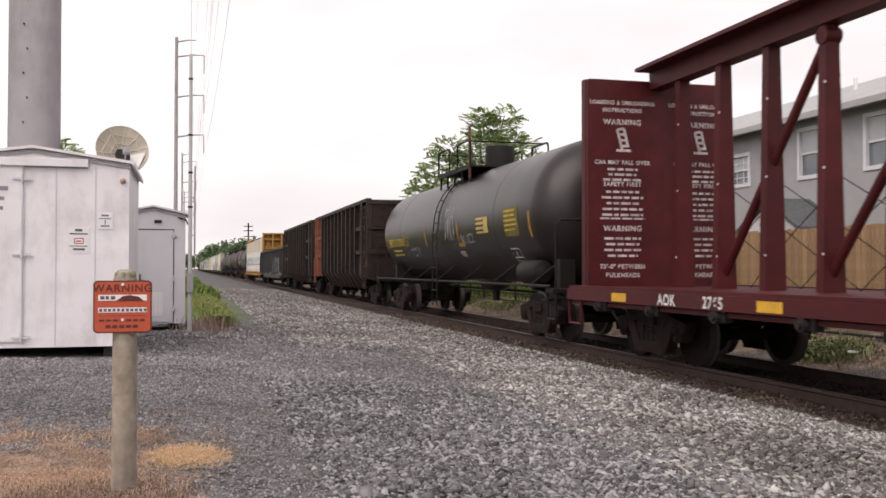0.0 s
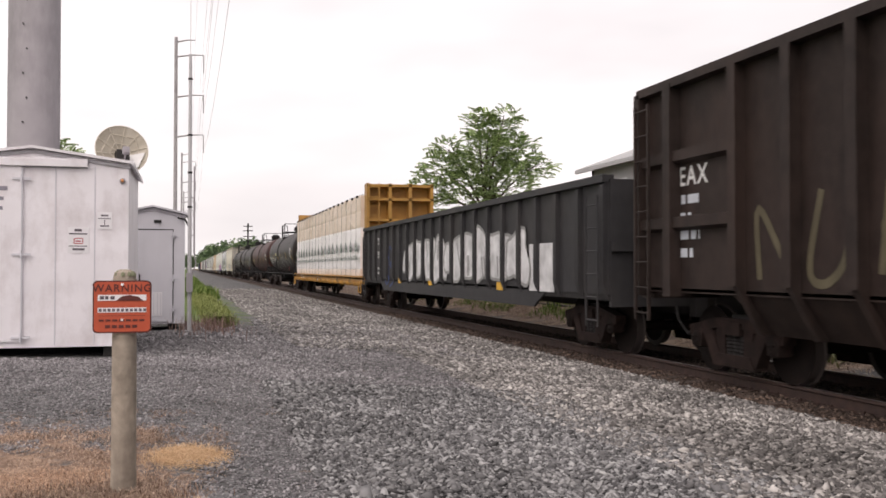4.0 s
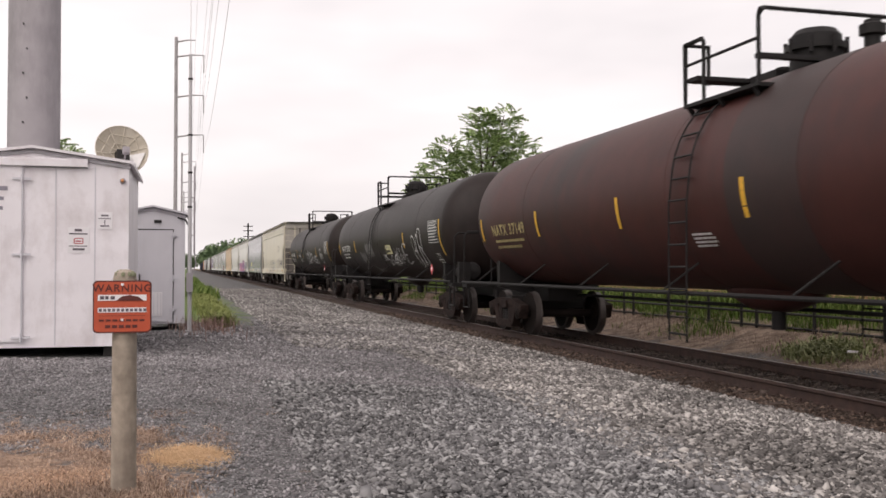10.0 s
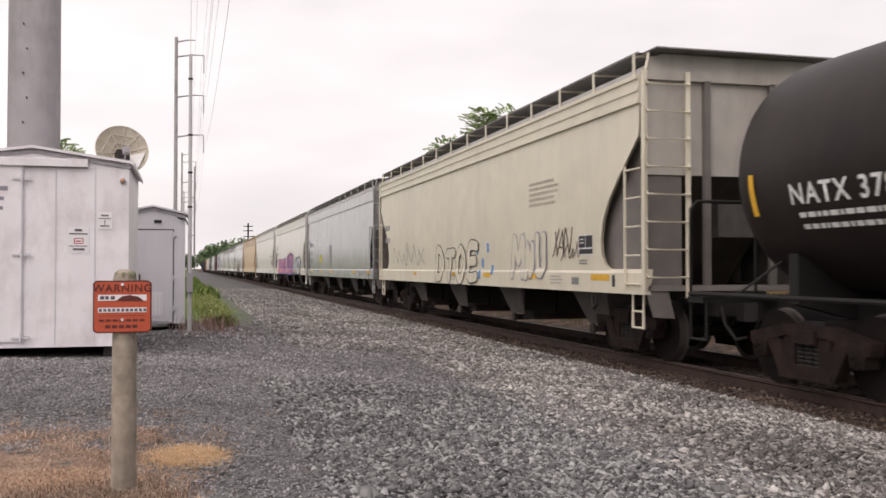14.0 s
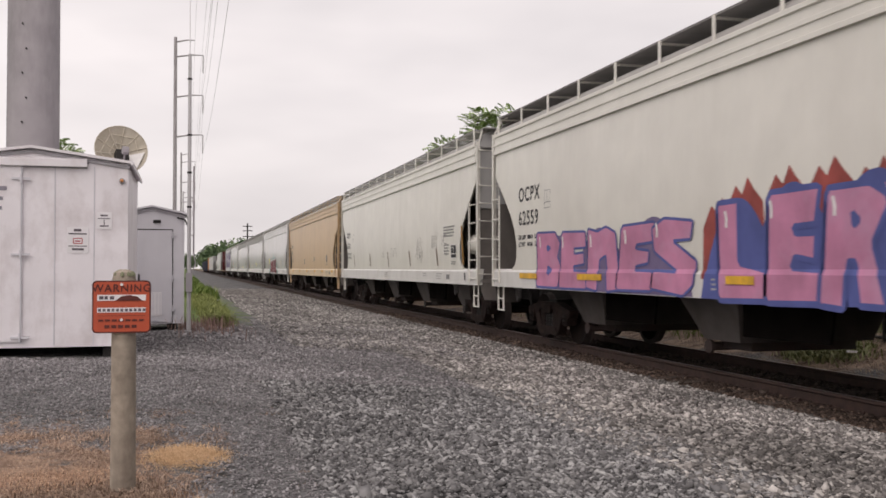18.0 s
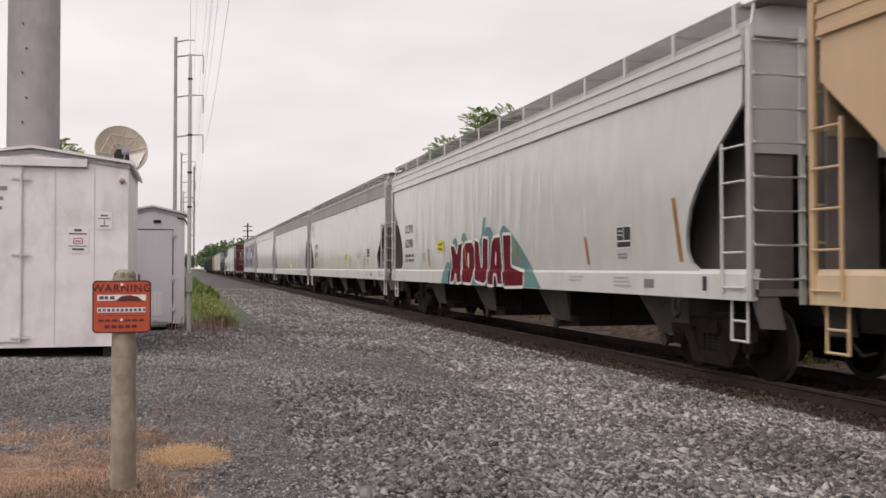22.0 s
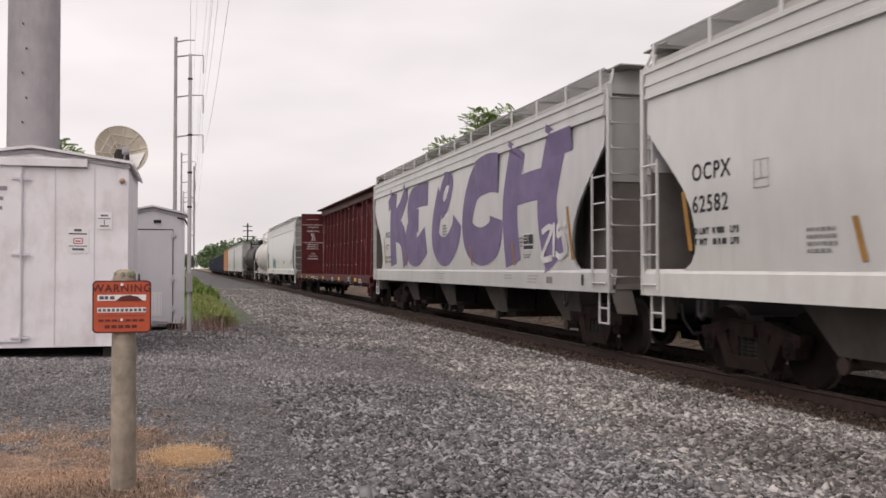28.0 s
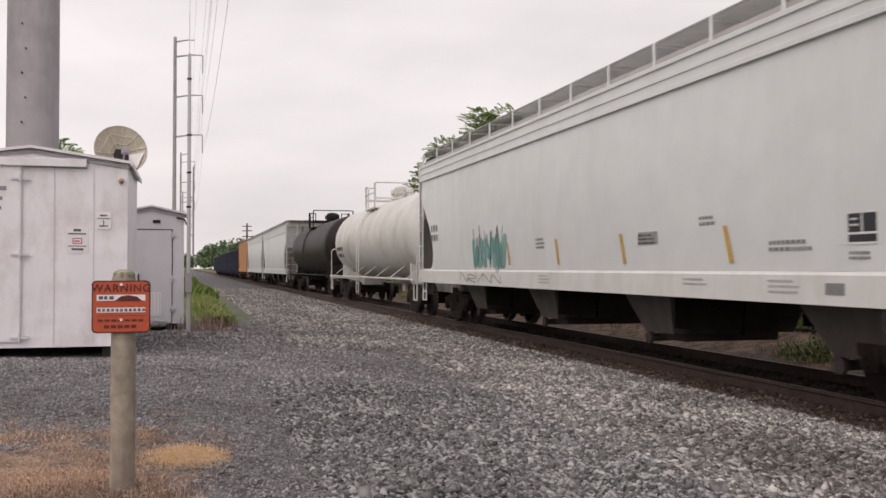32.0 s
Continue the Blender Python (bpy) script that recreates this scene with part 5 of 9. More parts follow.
P_RUST = mat("rust_orange_steel", (0.205, 0.067, 0.034), 0.8, 0, 0.25, 5, (0.075, 0.027, 0.02), 0.6, 1.4, 2)
P_GOND = mat("charcoal_gondola_paint", (0.026, 0.025, 0.027), 0.7, 0, 0.2, 4, (0.05, 0.044, 0.041), 0.6, 1, 3)
P_CREAM = mat("cream_hopper_paint", (0.68, 0.625, 0.5), 0.4, 0, 0.05, 2, (0.5, 0.46, 0.38), 0.35, 0.5, 5, bump=0.05, spec=0.7, wave=0.03)
P_GREY = mat("grey_hopper_paint", (0.32, 0.323, 0.325), 0.2, 0, 0.05, 2, (0.2, 0.2, 0.2), 0.3, 0.5, 5, bump=0.05, spec=0.8, wave=0.04)
P_WHITE = mat("white_hopper_paint", (0.74, 0.72, 0.66), 0.3, 0, 0.04, 2, (0.56, 0.53, 0.48), 0.3, 0.5, 5, bump=0.05, spec=0.7, wave=0.03)
P_WHITE2 = mat("pale_grey_hopper_paint", (0.62, 0.613, 0.6), 0.2, 0, 0.04, 2, (0.53, 0.52, 0.5), 0.35, 0.5, 5, bump=0.05, spec=1.0, wave=0.06)
P_DULL = mat("dull_grey_hopper_paint", (0.56, 0.553, 0.56), 0.3, 0, 0.04, 2, (0.34, 0.33, 0.32), 0.4, 0.6, 6, bump=0.05, spec=0.7, wave=0.03)
P_COOL = mat("cool_white_hopper_paint", (0.7, 0.71, 0.71), 0.3, 0, 0.04, 2, (0.56, 0.56, 0.54), 0.3, 0.5, 5, bump=0.05, spec=0.7, wave=0.03)
P_SILL = mat("white_sill_paint", (0.7, 0.69, 0.665), 0.4, 0, 0.05, 3, (0.48, 0.45, 0.41), 0.4, 1.5, 3)
P_TAN = mat("tan_hopper_paint", (0.62, 0.43, 0.25), 0.38, 0, 0.05, 2, (0.5, 0.335, 0.2), 0.5, 0.7, 5, bump=0.05, spec=0.6, wave=0.03)
# sill paler than the tan side: its ledge highlight is put into the colour
P_TANSILL = mat("highlit_tan_sill", (0.68, 0.53, 0.35), 0.45, 0, 0.06, 2, (0.5, 0.38, 0.26), 0.4, 1.5, 4)
P_GREYEND = mat("grey_end_paint", (0.36, 0.355, 0.35), 0.6, 0, 0.08, 3, (0.22, 0.2, 0.18), 0.5, 1.2, 4)
P_TANKWHITE = mat("dirty_white_tank", (0.66, 0.64, 0.61), 0.5, 0, 0.05, 2, (0.26, 0.22, 0.2), 0.5, 0.45, 1.0)
P_FARBLUE = mat("dark_blue_wagon_paint", (0.03, 0.035, 0.06), 0.7, 0, 0.2, 4)
P_FARORANGE = mat("orange_wagon_paint", (0.5, 0.2, 0.06), 0.65, 0, 0.15, 4)

# where each wagon's ends are along the track at the start, front to back
ENDS = [-8.55, 15.85, 33.6, 49.75, 66.2, 88.35, 112.6, 133.6, 154.7, 175.8, 196.7, 217.3, 237.33, 257.58, 278.15, 299.62, 320.74,
        341.82, 362.89, 382.67, 403.05, 427.6, 449.0, 466.9, 485.0, 505.6, 527.0, 545.0, 561.0, 577.0, 593.0, 609.0, 625.0, 641.0, 657.0]
LEN = [b - a for a, b in zip(ENDS, ENDS[1:])]
TRAIN = []


def couple(car, i):
    """Wagon i of the train stands between its two ends."""
    TRAIN.append((car, (ENDS[i] + ENDS[i + 1]) / 2))
    car.matrix_basis = pose(TX, TRAIN[-1][1], 0)


SP_PINK = mat("pink_spray", (0.52, 0.21, 0.34), 0.7, 0, 0.2, 2, (0.52, 0.3, 0.44), 0.6, 1.5, bump=0)
SP_BLACK = mat("black_spray", (0.025, 0.025, 0.035), 0.7, 0, 0.2, 3, bump=0)
SP_RED = mat("dark_red_spray", (0.14, 0.004, 0.013), 0.8, 0, 0.2, 2, bump=0, spec=0.2)
SP_TEAL = mat("teal_spray", (0.12, 0.25, 0.24), 0.7, 0, 0.2, 2, bump=0)
SP_PURPLE = mat("purple_spray", (0.17, 0.13, 0.25), 0.7, 0, 0.15, 2, (0.24, 0.2, 0.32), 0.4, 1.2, bump=0)
SP_BLUE = mat("blue_spray", (0.08, 0.1, 0.3), 0.7, 0, 0.2, 2, bump=0)
SP_PALE = mat("pale_blue_spray", (0.55, 0.58, 0.62), 0.7, 0, 0.2, 2, bump=0)
SP_DIM = mat("dim_grey_spray", (0.13, 0.13, 0.13), 0.8, 0, 0.3, 3, bump=0)
SP_GREY = mat("faint_grey_spray", (0.3, 0.3, 0.29), 0.8, 0, 0.2, 3, bump=0)
WRAP_WHITE = mat("white_lumber_wrap", (0.88, 0.855, 0.85), 0.4, 0, 0.05, 1.5, (0.72, 0.69, 0.67), 0.5, 1.2, 3, bump=0.7, bump_scale=5)
WRAP_TAN = mat("tan_lumber_wrap", (0.74, 0.615, 0.505), 0.45, 0, 0.05, 1.5, (0.78, 0.67, 0.56), 0.6, 0.9, 0.6, bump=0.8, bump_scale=4)
WRAP_PALE = mat("pale_tan_lumber_wrap", (0.78, 0.68, 0.6), 0.45, 0, 0.05, 1.5, (0.66, 0.55, 0.46), 0.5, 0.9, 0.6, bump=0.8, bump_scale=4)
GREEN_LOGO = mat("dark_green_print", (0.02, 0.06, 0.04), 0.6, 0, 0.1, 3, bump=0)


def face_text(car, text, size, x, z, y, material, align="CENTER"):
    """Letters on a wall that faces the front of the train."""
    me = wordmesh(text, size, material, align)
    for v in me.vertices:
        v.co = (x + v.co.x, y, z + v.co.y)
    return part("lettering", me, None, car)


def face_bars(car, lines, x, z, width, height, gap, y, material, seed):
    rng = random.Random(seed)
    b = Build()
    for i in range(lines):
        w = width * rng.uniform(0.7, 1)
        p = x - w / 2
        while p < x + w / 2:
            q = min(p + rng.uniform(0.08, 0.2), x + w / 2)
            zz = z - i * gap
            b.add([(p, y, zz), (q, y, zz), (q, y, zz + height), (p, y, zz + height)], [(0, 1, 2, 3)])
            p = q + 0.035
    return part("small_print", b, material, car, smooth=0)


WORN_MARK = mat("worn_white_marking", (0.58, 0.53, 0.53), 0.8, 0, 0.3, 9, (0.25, 0.17, 0.17), 0.5, 6, bump=0)


def bulkhead_notes(car, bi, kind):
    """Stencilled warnings on the rear bulkhead and on the panel in front of it."""
    y = bi - 0.006
    for x in (-0.66, 0.84):
        if kind == 0:
            for text, size, z in (("LOADING & UNLOADING", 0.125, 4.28), ("INSTRUCTIONS", 0.125, 4.15), ("WARNING", 0.18, 3.93), ("CAR MAY FALL OVER", 0.13, 3.24),
                                  ("SAFETY FIRST", 0.14, 2.86), ("WARNING", 0.18, 2.08), ("73'-0\" BETWEEN", 0.14, 1.43), ("BULKHEADS", 0.14, 1.28)):
                face_text(car, text, size * 0.74, x, z, y, WORN_MARK)
            face_bars(car, 3, x, 3.13, 0.74, 0.040, 0.09, y, WORN_MARK, 3)
            face_bars(car, 5, x, 2.74, 0.81, 0.040, 0.1, y, WORN_MARK, 4)
            face_bars(car, 1, x, 2.28, 0.96, 0.032, 0.1, y, WORN_MARK, 5)
            face_bars(car, 4, x, 1.93, 0.74, 0.040, 0.1, y, WORN_MARK, 6)
            zp = 3.46
        else:
            for text, size, z in (("LOADING AND UNLOADING", 0.12, 4.02), ("INSTRUCTION", 0.12, 3.88), ("WARNING", 0.19, 3.62), ("AVOID TIPPING ACCIDENT", 0.12, 2.95),
                                  ("73'-0\"", 0.14, 2.28), ("BETWEEN", 0.14, 2.13), ("BULKHEADS", 0.14, 1.98)):
                face_text(car, text, size * 0.74, x, z, y, WORN_MARK)
            face_bars(car, 1, x, 4.36, 0.89, 0.028, 0.1, y, WORN_MARK, 7)
            face_bars(car, 3, x, 2.83, 0.85, 0.040, 0.12, y, WORN_MARK, 8)
            zp = 3.12
        pic = Build()
        for p, q in (((-0.1, 0.38), (0.0, 0.02)), ((0.03, 0.4), (0.11, 0.08)), ((-0.06, 0.3), (0.06, 0.3)), ((-0.03, 0.2), (0.08, 0.2)), ((0.0, 0.1), (0.1, 0.1)),
                     ((-0.12, 0.02), (0.16, 0.02)), ((-0.1, 0.38), (0.03, 0.4))):
            pic.beam((x + p[0], y, zp + p[1]), (x + q[0], y, zp + q[1]), 0.002, 0.045, (0, 0, 1) if abs(p[0] - q[0]) > abs(p[1] - q[1]) else (1, 0, 0))
        part("pictogram", pic, WORN_MARK, car)
    yy = bi - 0.1
    if kind:
        for text, size, z in (("LOADING AND", 0.15, 3.85), ("UNLOADING", 0.15, 3.68), ("INSTRUCTION", 0.15, 3.51), ("SAFETY FIRST", 0.14, 2.78), ("WARNING", 0.18, 1.83)):
            side_text(car, text, size, yy, z, WORN_MARK, x=-0.06)
        bars(car, 4, yy, 3.32, 0.95, 0.06, 0.13, WORN_MARK, x=-0.06, seed=11)
        bars(car, 7, yy, 2.66, 0.85, 0.06, 0.11, WORN_MARK, x=-0.06, seed=12)
        bars(car, 5, yy, 1.68, 0.75, 0.07, 0.13, WORN_MARK, x=-0.06, seed=13)


def sill_marks(car, half, marks, number):
    for y in marks:
        patch(car, 0.5, 0.13, y, 0.925, Y_MARK, x=-1.604, name="reflector", label="yellow reflector plate")
    for text, y in number:
        side_text(car, text, 0.21, y, 0.925, W_MARK, x=-1.604)
    for y in (2.8, -2.4, 3.7, -9.6):
        bars(car, 3, y, 1.0, 0.7, 0.03, 0.05, W_MARK, x=-1.604, seed=int(y * 10) % 97)
    part("sill_face", Build().box(-1.6, -1.56, -half, half, 0.9, 1.09), P_MAROON, car)


def lumber_load(y_car, bi):
    """Wrapped lumber packs on both sides of the beam, strapped down."""
    o = thing("lumber_load", "lumber packs in white and tan printed wrap, strapped down", "lumber load", pose(TX, y_car, 0))
    L = 2 * bi - 0.06
    rng = random.Random(5)
    for s in (-1, 1):
        for z0, z1, m, n in ((1.13, 1.4, WRAP_PALE, 3), (1.4, 3.03, WRAP_WHITE, 2), (3.03, 3.66, WRAP_TAN, 3), (3.66, 4.28, WRAP_TAN, 2)):
            for k in range(n):
                y0, y1 = -L / 2 + L * k / n + 0.01, -L / 2 + L * (k + 1) / n - 0.01
                b = Build()
                xo = s * (1.47 + rng.uniform(-0.015, 0.015))
                fine = 0.042 if s < 0 else 0.3
                ny = max(int((y1 - y0) / fine), 4)
                nz = max(int((z1 - z0) / fine), 3)
                rows = []
                for i in range(ny + 1):
                    y = y0 + (y1 - y0) * i / ny
                    row = [(s * 0.2, y, z0 + 0.01)]
                    for j in range(nz + 1):
                        z = z0 + (z1 - z0) * j / nz
                        u, w = z + 1.15 * y, z - 0.6 * y
                        gate = max(noise.noise((y * 0.55, z * 0.8, 2.0 + z0)) + 0.35, 0)
                        fold = 1 - abs(noise.noise((u * 2.1, w * 0.5, z0 * 3)))
                        fold2 = 1 - abs(noise.noise((z - 0.8 * y + 3.0, u * 0.35, z0 * 5)))
                        dx = 0.055 * gate * fold ** 14 + 0.03 * fold2 ** 20 + 0.014 * noise.noise((y * 0.9, z * 1.1, z0 * 7)) + 0.012 * noise.noise((u * 7.5, w * 1.4, 5.0))
                        dx -= 0.012 * max(0, 1 - min(j, nz - j) / 2)
                        row.append((xo + s * (dx - 0.03), y, z + (0.012 * noise.noise((y * 0.9, 2.0, z0)) if z1 > 4 and j == nz else 0)))
                    row.append((s * 0.2, y, z1 + 0.01))
                    rows.append(row)
                b.sheet(rows)
                b.add(rows[0], [tuple(range(len(rows[0])))])
                b.add(rows[-1], [tuple(range(len(rows[0])))])
                part("lumber_pack", b, m, o, smooth=60)
    n = 18
    for k in range(n):
        y = -L / 2 + L * (k + 0.45) / n
        for s in (-1, 1):
            part("strap", Build().path([(s * 1.545, y, 1.05), (s * 1.54, y, 2.7), (s * 1.53, y + 0.01, 4.27), (s * 1.35, y, 4.34), (0, y, 4.5)], 0.006, 5), M_DARK, o)
        part("corner_guard", Build().box(-1.54, -1.44, y - 0.014, y + 0.014, 4.2, 4.3), M_DARK, o)
        yl = y + 0.28
        lg = Build()
        lg.add([(0, 0, 0), (0.52, 0, 0), (0.52, 0.25, 0), (0.26, 0.44, 0), (0, 0.25, 0)], [(0, 1, 2, 3, 4)])
        me = lg.mesh("printed_emblem", GREEN_LOGO, 0)
        lay_on_side(me, yl, 2.1, -1.55)
        e = part("printed_emblem", me, None, o, "dark green house-shaped print")
        ar = Build()
        for a, c in (((0.26, 0.02), (0.26, 0.28)), ((0.13, 0.07), (0.26, 0.15)), ((0.39, 0.07), (0.26, 0.15)), ((0.16, 0.16), (0.26, 0.23)), ((0.36, 0.16), (0.26, 0.23))):
            ribbon(ar, [(a[0], a[1] * 1.2), (c[0], c[1] * 1.2)], 0.034, 0.002)
        me = ar.mesh("emblem_lines", WRAP_WHITE, 0)
        lay_on_side(me, yl, 2.1, -1.551)
        part("emblem_lines", me, None, e)
        word = Build()
        p = 0.0
        for w, hh in ((0.045, 0.21), (0.045, 0.21), (0.05, 0.14), (0.05, 0.14), (0.04, 0.2), (0.05, 0), (0.07, 0.21), (0.045, 0.14), (0.06, 0.14), (0.06, 0.14), (0.06, 0.14), (0.05, 0.14)):
            if hh:
                word.add([(p, 0.01, 0), (p + w, 0.01, 0), (p + w, hh, 0), (p, hh, 0)], [(0, 1, 2, 3)])
            p += w + 0.04
        me = word.mesh("printed_bars", GREEN_LOGO, 0)
        lay_on_side(me, yl + 0.33, 1.75, -1.556)
        part("printed_bars", me, None, o)
    TRAIN.append((o, y_car))


def hopper_marks(c, half, mark, number, tone, seed, at=(8.15, 2.47, 2.05), size=0.34, panel=None, slants=(), tall=(), sill=(), stripe=None, prints=()):
    """Reporting marks, stencils and reflective stripes of a hopper, by place along the side."""
    ty, za, zb = at
    if mark:
        side_text(c, mark, size, ty, za, tone)
        side_text(c, number, size, ty, zb, tone)
        frame_box(c, ty - 1.4, za - 0.2, 0.28, 0.32, G_MARK, line=0.012)
        for q, (heading, z) in enumerate((("LD LMT", zb - 0.28), ("LT WT", zb - 0.42))):
            side_text(c, heading, 0.11, ty + 0.02, z, tone)
            bars(c, 1, ty - 0.48, z, 0.34, 0.075, 0.1, tone, seed=seed + q)
            side_text(c, "LBS", 0.11, ty - 0.88, z, tone)
    elif number == "print":
        bars(c, 1, ty, za, 0.8, 0.17, 0.2, G_MARK, seed=seed)
        bars(c, 1, ty, zb, 0.8, 0.17, 0.2, G_MARK, seed=seed + 1)
    if panel:
        inspection_panel(c, *panel)
        bars(c, 2, panel[0], panel[1] - 0.12, 0.4, 0.028, 0.05, G_MARK, seed=seed + 3)
    for y, z, lines, w in prints:
        bars(c, lines, y, z, w, 0.04, 0.075, G_MARK, seed=seed + lines)
    for y in slants:
        patch(c, 0.085, 0.45, y, 1.5, stripe or O_MARK, x=-1.652, name="reflective_stripe", label="slanting reflective stripe", lean=0.3)
    for y, z, h in tall:
        patch(c, 0.1, h, y, z, stripe or O_MARK, name="reflective_stripe", label="tall slanting reflective stripe", lean=0.22)
    for y, w in sill:
        patch(c, w, 0.1, y, 1.24, Y_MARK, x=-1.638, name="reflector", label="yellow reflector plate")
    patch(c, 0.1, 0.18, -half + 1.0, 1.15, K_MARK, x=-1.638, name="sill_slot")
    patch(c, 0.3, 0.12, -half + 2.6, 1.16, G_MARK, x=-1.638, name="sill_plate")
    for y, lines in ((-half + 3.6, 3), (0.75, 3), (-4.6, 2)):
        bars(c, lines, y, 1.28, 0.6, 0.025, 0.06, FAINT_MARK, x=-1.638, seed=seed + lines)


def smooth_line(pts, n=7):
    """A round stroke through the given turning points."""
    out = []
    for i in range(len(pts) - 1):
        a, p, q, d = pts[max(i - 1, 0)], pts[i], pts[i + 1], pts[min(i + 2, len(pts) - 1)]
        for k in range(n):
            t = k / n
            out.append(tuple(0.5 * (2 * p[j] + (q[j] - a[j]) * t + (2 * a[j] - 5 * p[j] + 4 * q[j] - d[j]) * t * t
                                    + (3 * p[j] - a[j] - 3 * q[j] + d[j]) * t ** 3) for j in (0, 1)))
    out.append(pts[-1])
    return out


def purple_strokes(c):
    """Very large purple shapes sprayed over the whole side."""
    x = -1.63
    for w, pts in ((0.84, [(1.1, 0.03), (1.02, 1.0), (1.1, 2.3)]), (0.4, [(0.3, 1.95), (0.7, 2.1), (1.0, 2.3)]), (0.6, [(2.95, 2.25), (2.2, 1.75), (1.2, 1.4)]), (0.74, [(1.2, 1.15), (2.0, 1.06), (2.55, 0.75), (2.8, 0.03)]),
                   (0.66, [(5.55, 1.98), (4.4, 1.98), (3.5, 1.85), (3.55, 1.4), (4.5, 1.28)]), (0.8, [(4.2, 1.2), (3.3, 0.9), (3.4, 0.48), (4.3, 0.4), (5.35, 0.72)]),
                   (0.34, [(7.0, 1.35), (7.6, 1.6), (7.9, 2.05), (7.5, 2.2), (7.05, 1.95), (6.9, 1.4)]), (0.75, [(6.95, 1.85), (6.5, 1.2), (6.4, 0.7), (6.9, 0.4), (7.6, 0.4), (8.3, 0.75), (8.5, 1.1)]),
                   (0.85, [(11.7, 1.95), (10.9, 2.0), (9.95, 1.85), (9.4, 1.2), (9.5, 0.65), (10.4, 0.42), (11.35, 0.6), (11.5, 1.0)]),
                   (0.9, [(12.55, 0.02), (12.4, 1.2), (12.85, 2.34)]), (0.58, [(12.6, 1.46), (13.6, 1.5), (14.5, 1.5)]), (0.95, [(14.8, 0.02), (14.45, 1.1), (14.95, 2.36)]), (0.42, [(14.6, 2.14), (15.65, 2.16)])):
        b = Build()
        ribbon(b, smooth_line(pts), w)
        me = b.mesh("spray_stroke", SP_PURPLE, 0)
        lay_on_side(me, 7.45, 1.5, x)
        part("spray_stroke", me, None, c, "huge purple sprayed stroke")
        x -= 0.0008
    tag(c, "215", -6.72, 1.62, 1.15, 0.68, SPRAY_WHITE, 0.11, 9, x=-1.66, label="white sprayed number")


def tank_marks(c, th, cv, text, seed, tone, tags=(), placard=True, back=0.0):
    side_text(c, text, 0.33, th - 1.6, 2.14, tone, curve=cv)
    bars(c, 2, th - 1.7, 1.98, 1.9, 0.06, 0.14, tone, curve=cv, seed=seed)
    stripes(c, (th - 0.85, 4.8, -4.1) if tags else (th - 0.85,), 2.04, 0.1, 0.5, Y_MARK, curve=cv)
    patch(c, 0.1, 1.0, -th + 1.0 + back, 1.75, Y_MARK, curve=cv, name="reflective_stripe", label="yellow reflective stripe")
    patch(c, 1.06, 0.62, -th + 2.15 + back, 2.13, K_MARK, curve=cv, name="data_panel", label="white-lettered data panel")
    bars(c, 7, -th + 2.11 + back, 2.68, 0.98, 0.03, 0.08, W_MARK, curve=(cv[0] + 0.004, cv[1]), seed=seed + 1)
    box = Build()
    ribbon(box, [(0, 0), (1.04, 0), (1.04, 0.6), (0, 0.6), (0, 0)], 0.014)
    for k in range(1, 7):
        ribbon(box, [(0, 0.085 * k), (1.04, 0.085 * k)], 0.009)
    me = box.mesh("data_panel_lines", W_MARK, 0)
    lay_on_side(me, -th + 2.14 + back, 2.14, 0, (cv[0] + 0.005, cv[1]))
    part("data_panel_lines", me, None, c)
    bars(c, 4, -0.5, 1.85, 0.6, 0.03, 0.06, W_MARK, curve=cv, seed=seed + 2)
    if placard:
        patch(c, 0.62, 0.3, th - 5.6, 2.1, mat("pale_placard", (0.5, 0.52, 0.36), 0.7, 0, 0.1, 4, bump=0), curve=cv, name="placard", label="pale printed placard")
        bars(c, 2, th - 5.65, 2.3, 0.5, 0.05, 0.1, K_MARK, curve=(cv[0] + 0.004, cv[1]), seed=seed + 3)
    d = Build().add([(-0.16, 0, 0), (0, -0.16, 0), (0.16, 0, 0), (0, 0.16, 0)], [(0, 1, 2, 3)])
    me = d.mesh("hazard_diamond", mat("hazard_red", (0.6, 0.06, 0.07), 0.5, 0, 0.1, 5, bump=0), 0)
    lay_on_side(me, -th + 1.55 + back, 1.42, -1.5)
    part("hazard_diamond", me, None, c, "red and white hazard diamond")
    me = Build().add([(-0.07, 0, 0), (0, -0.07, 0), (0.07, 0, 0), (0, 0.07, 0)], [(0, 1, 2, 3)]).mesh("diamond_centre", W_MARK, 0)
    lay_on_side(me, -th + 1.55 + back, 1.42, -1.505)
    part("diamond_centre", me, None, c)
    for k, (letters, y, z, w, h, st) in enumerate(tags):
        tag(c, letters, y, z, w, h, SP_GREY if letters == "FASA" else SPRAY_WHITE, st * 0.7, seed + k, curve=cv, lean=0.12, label="white sprayed tag")


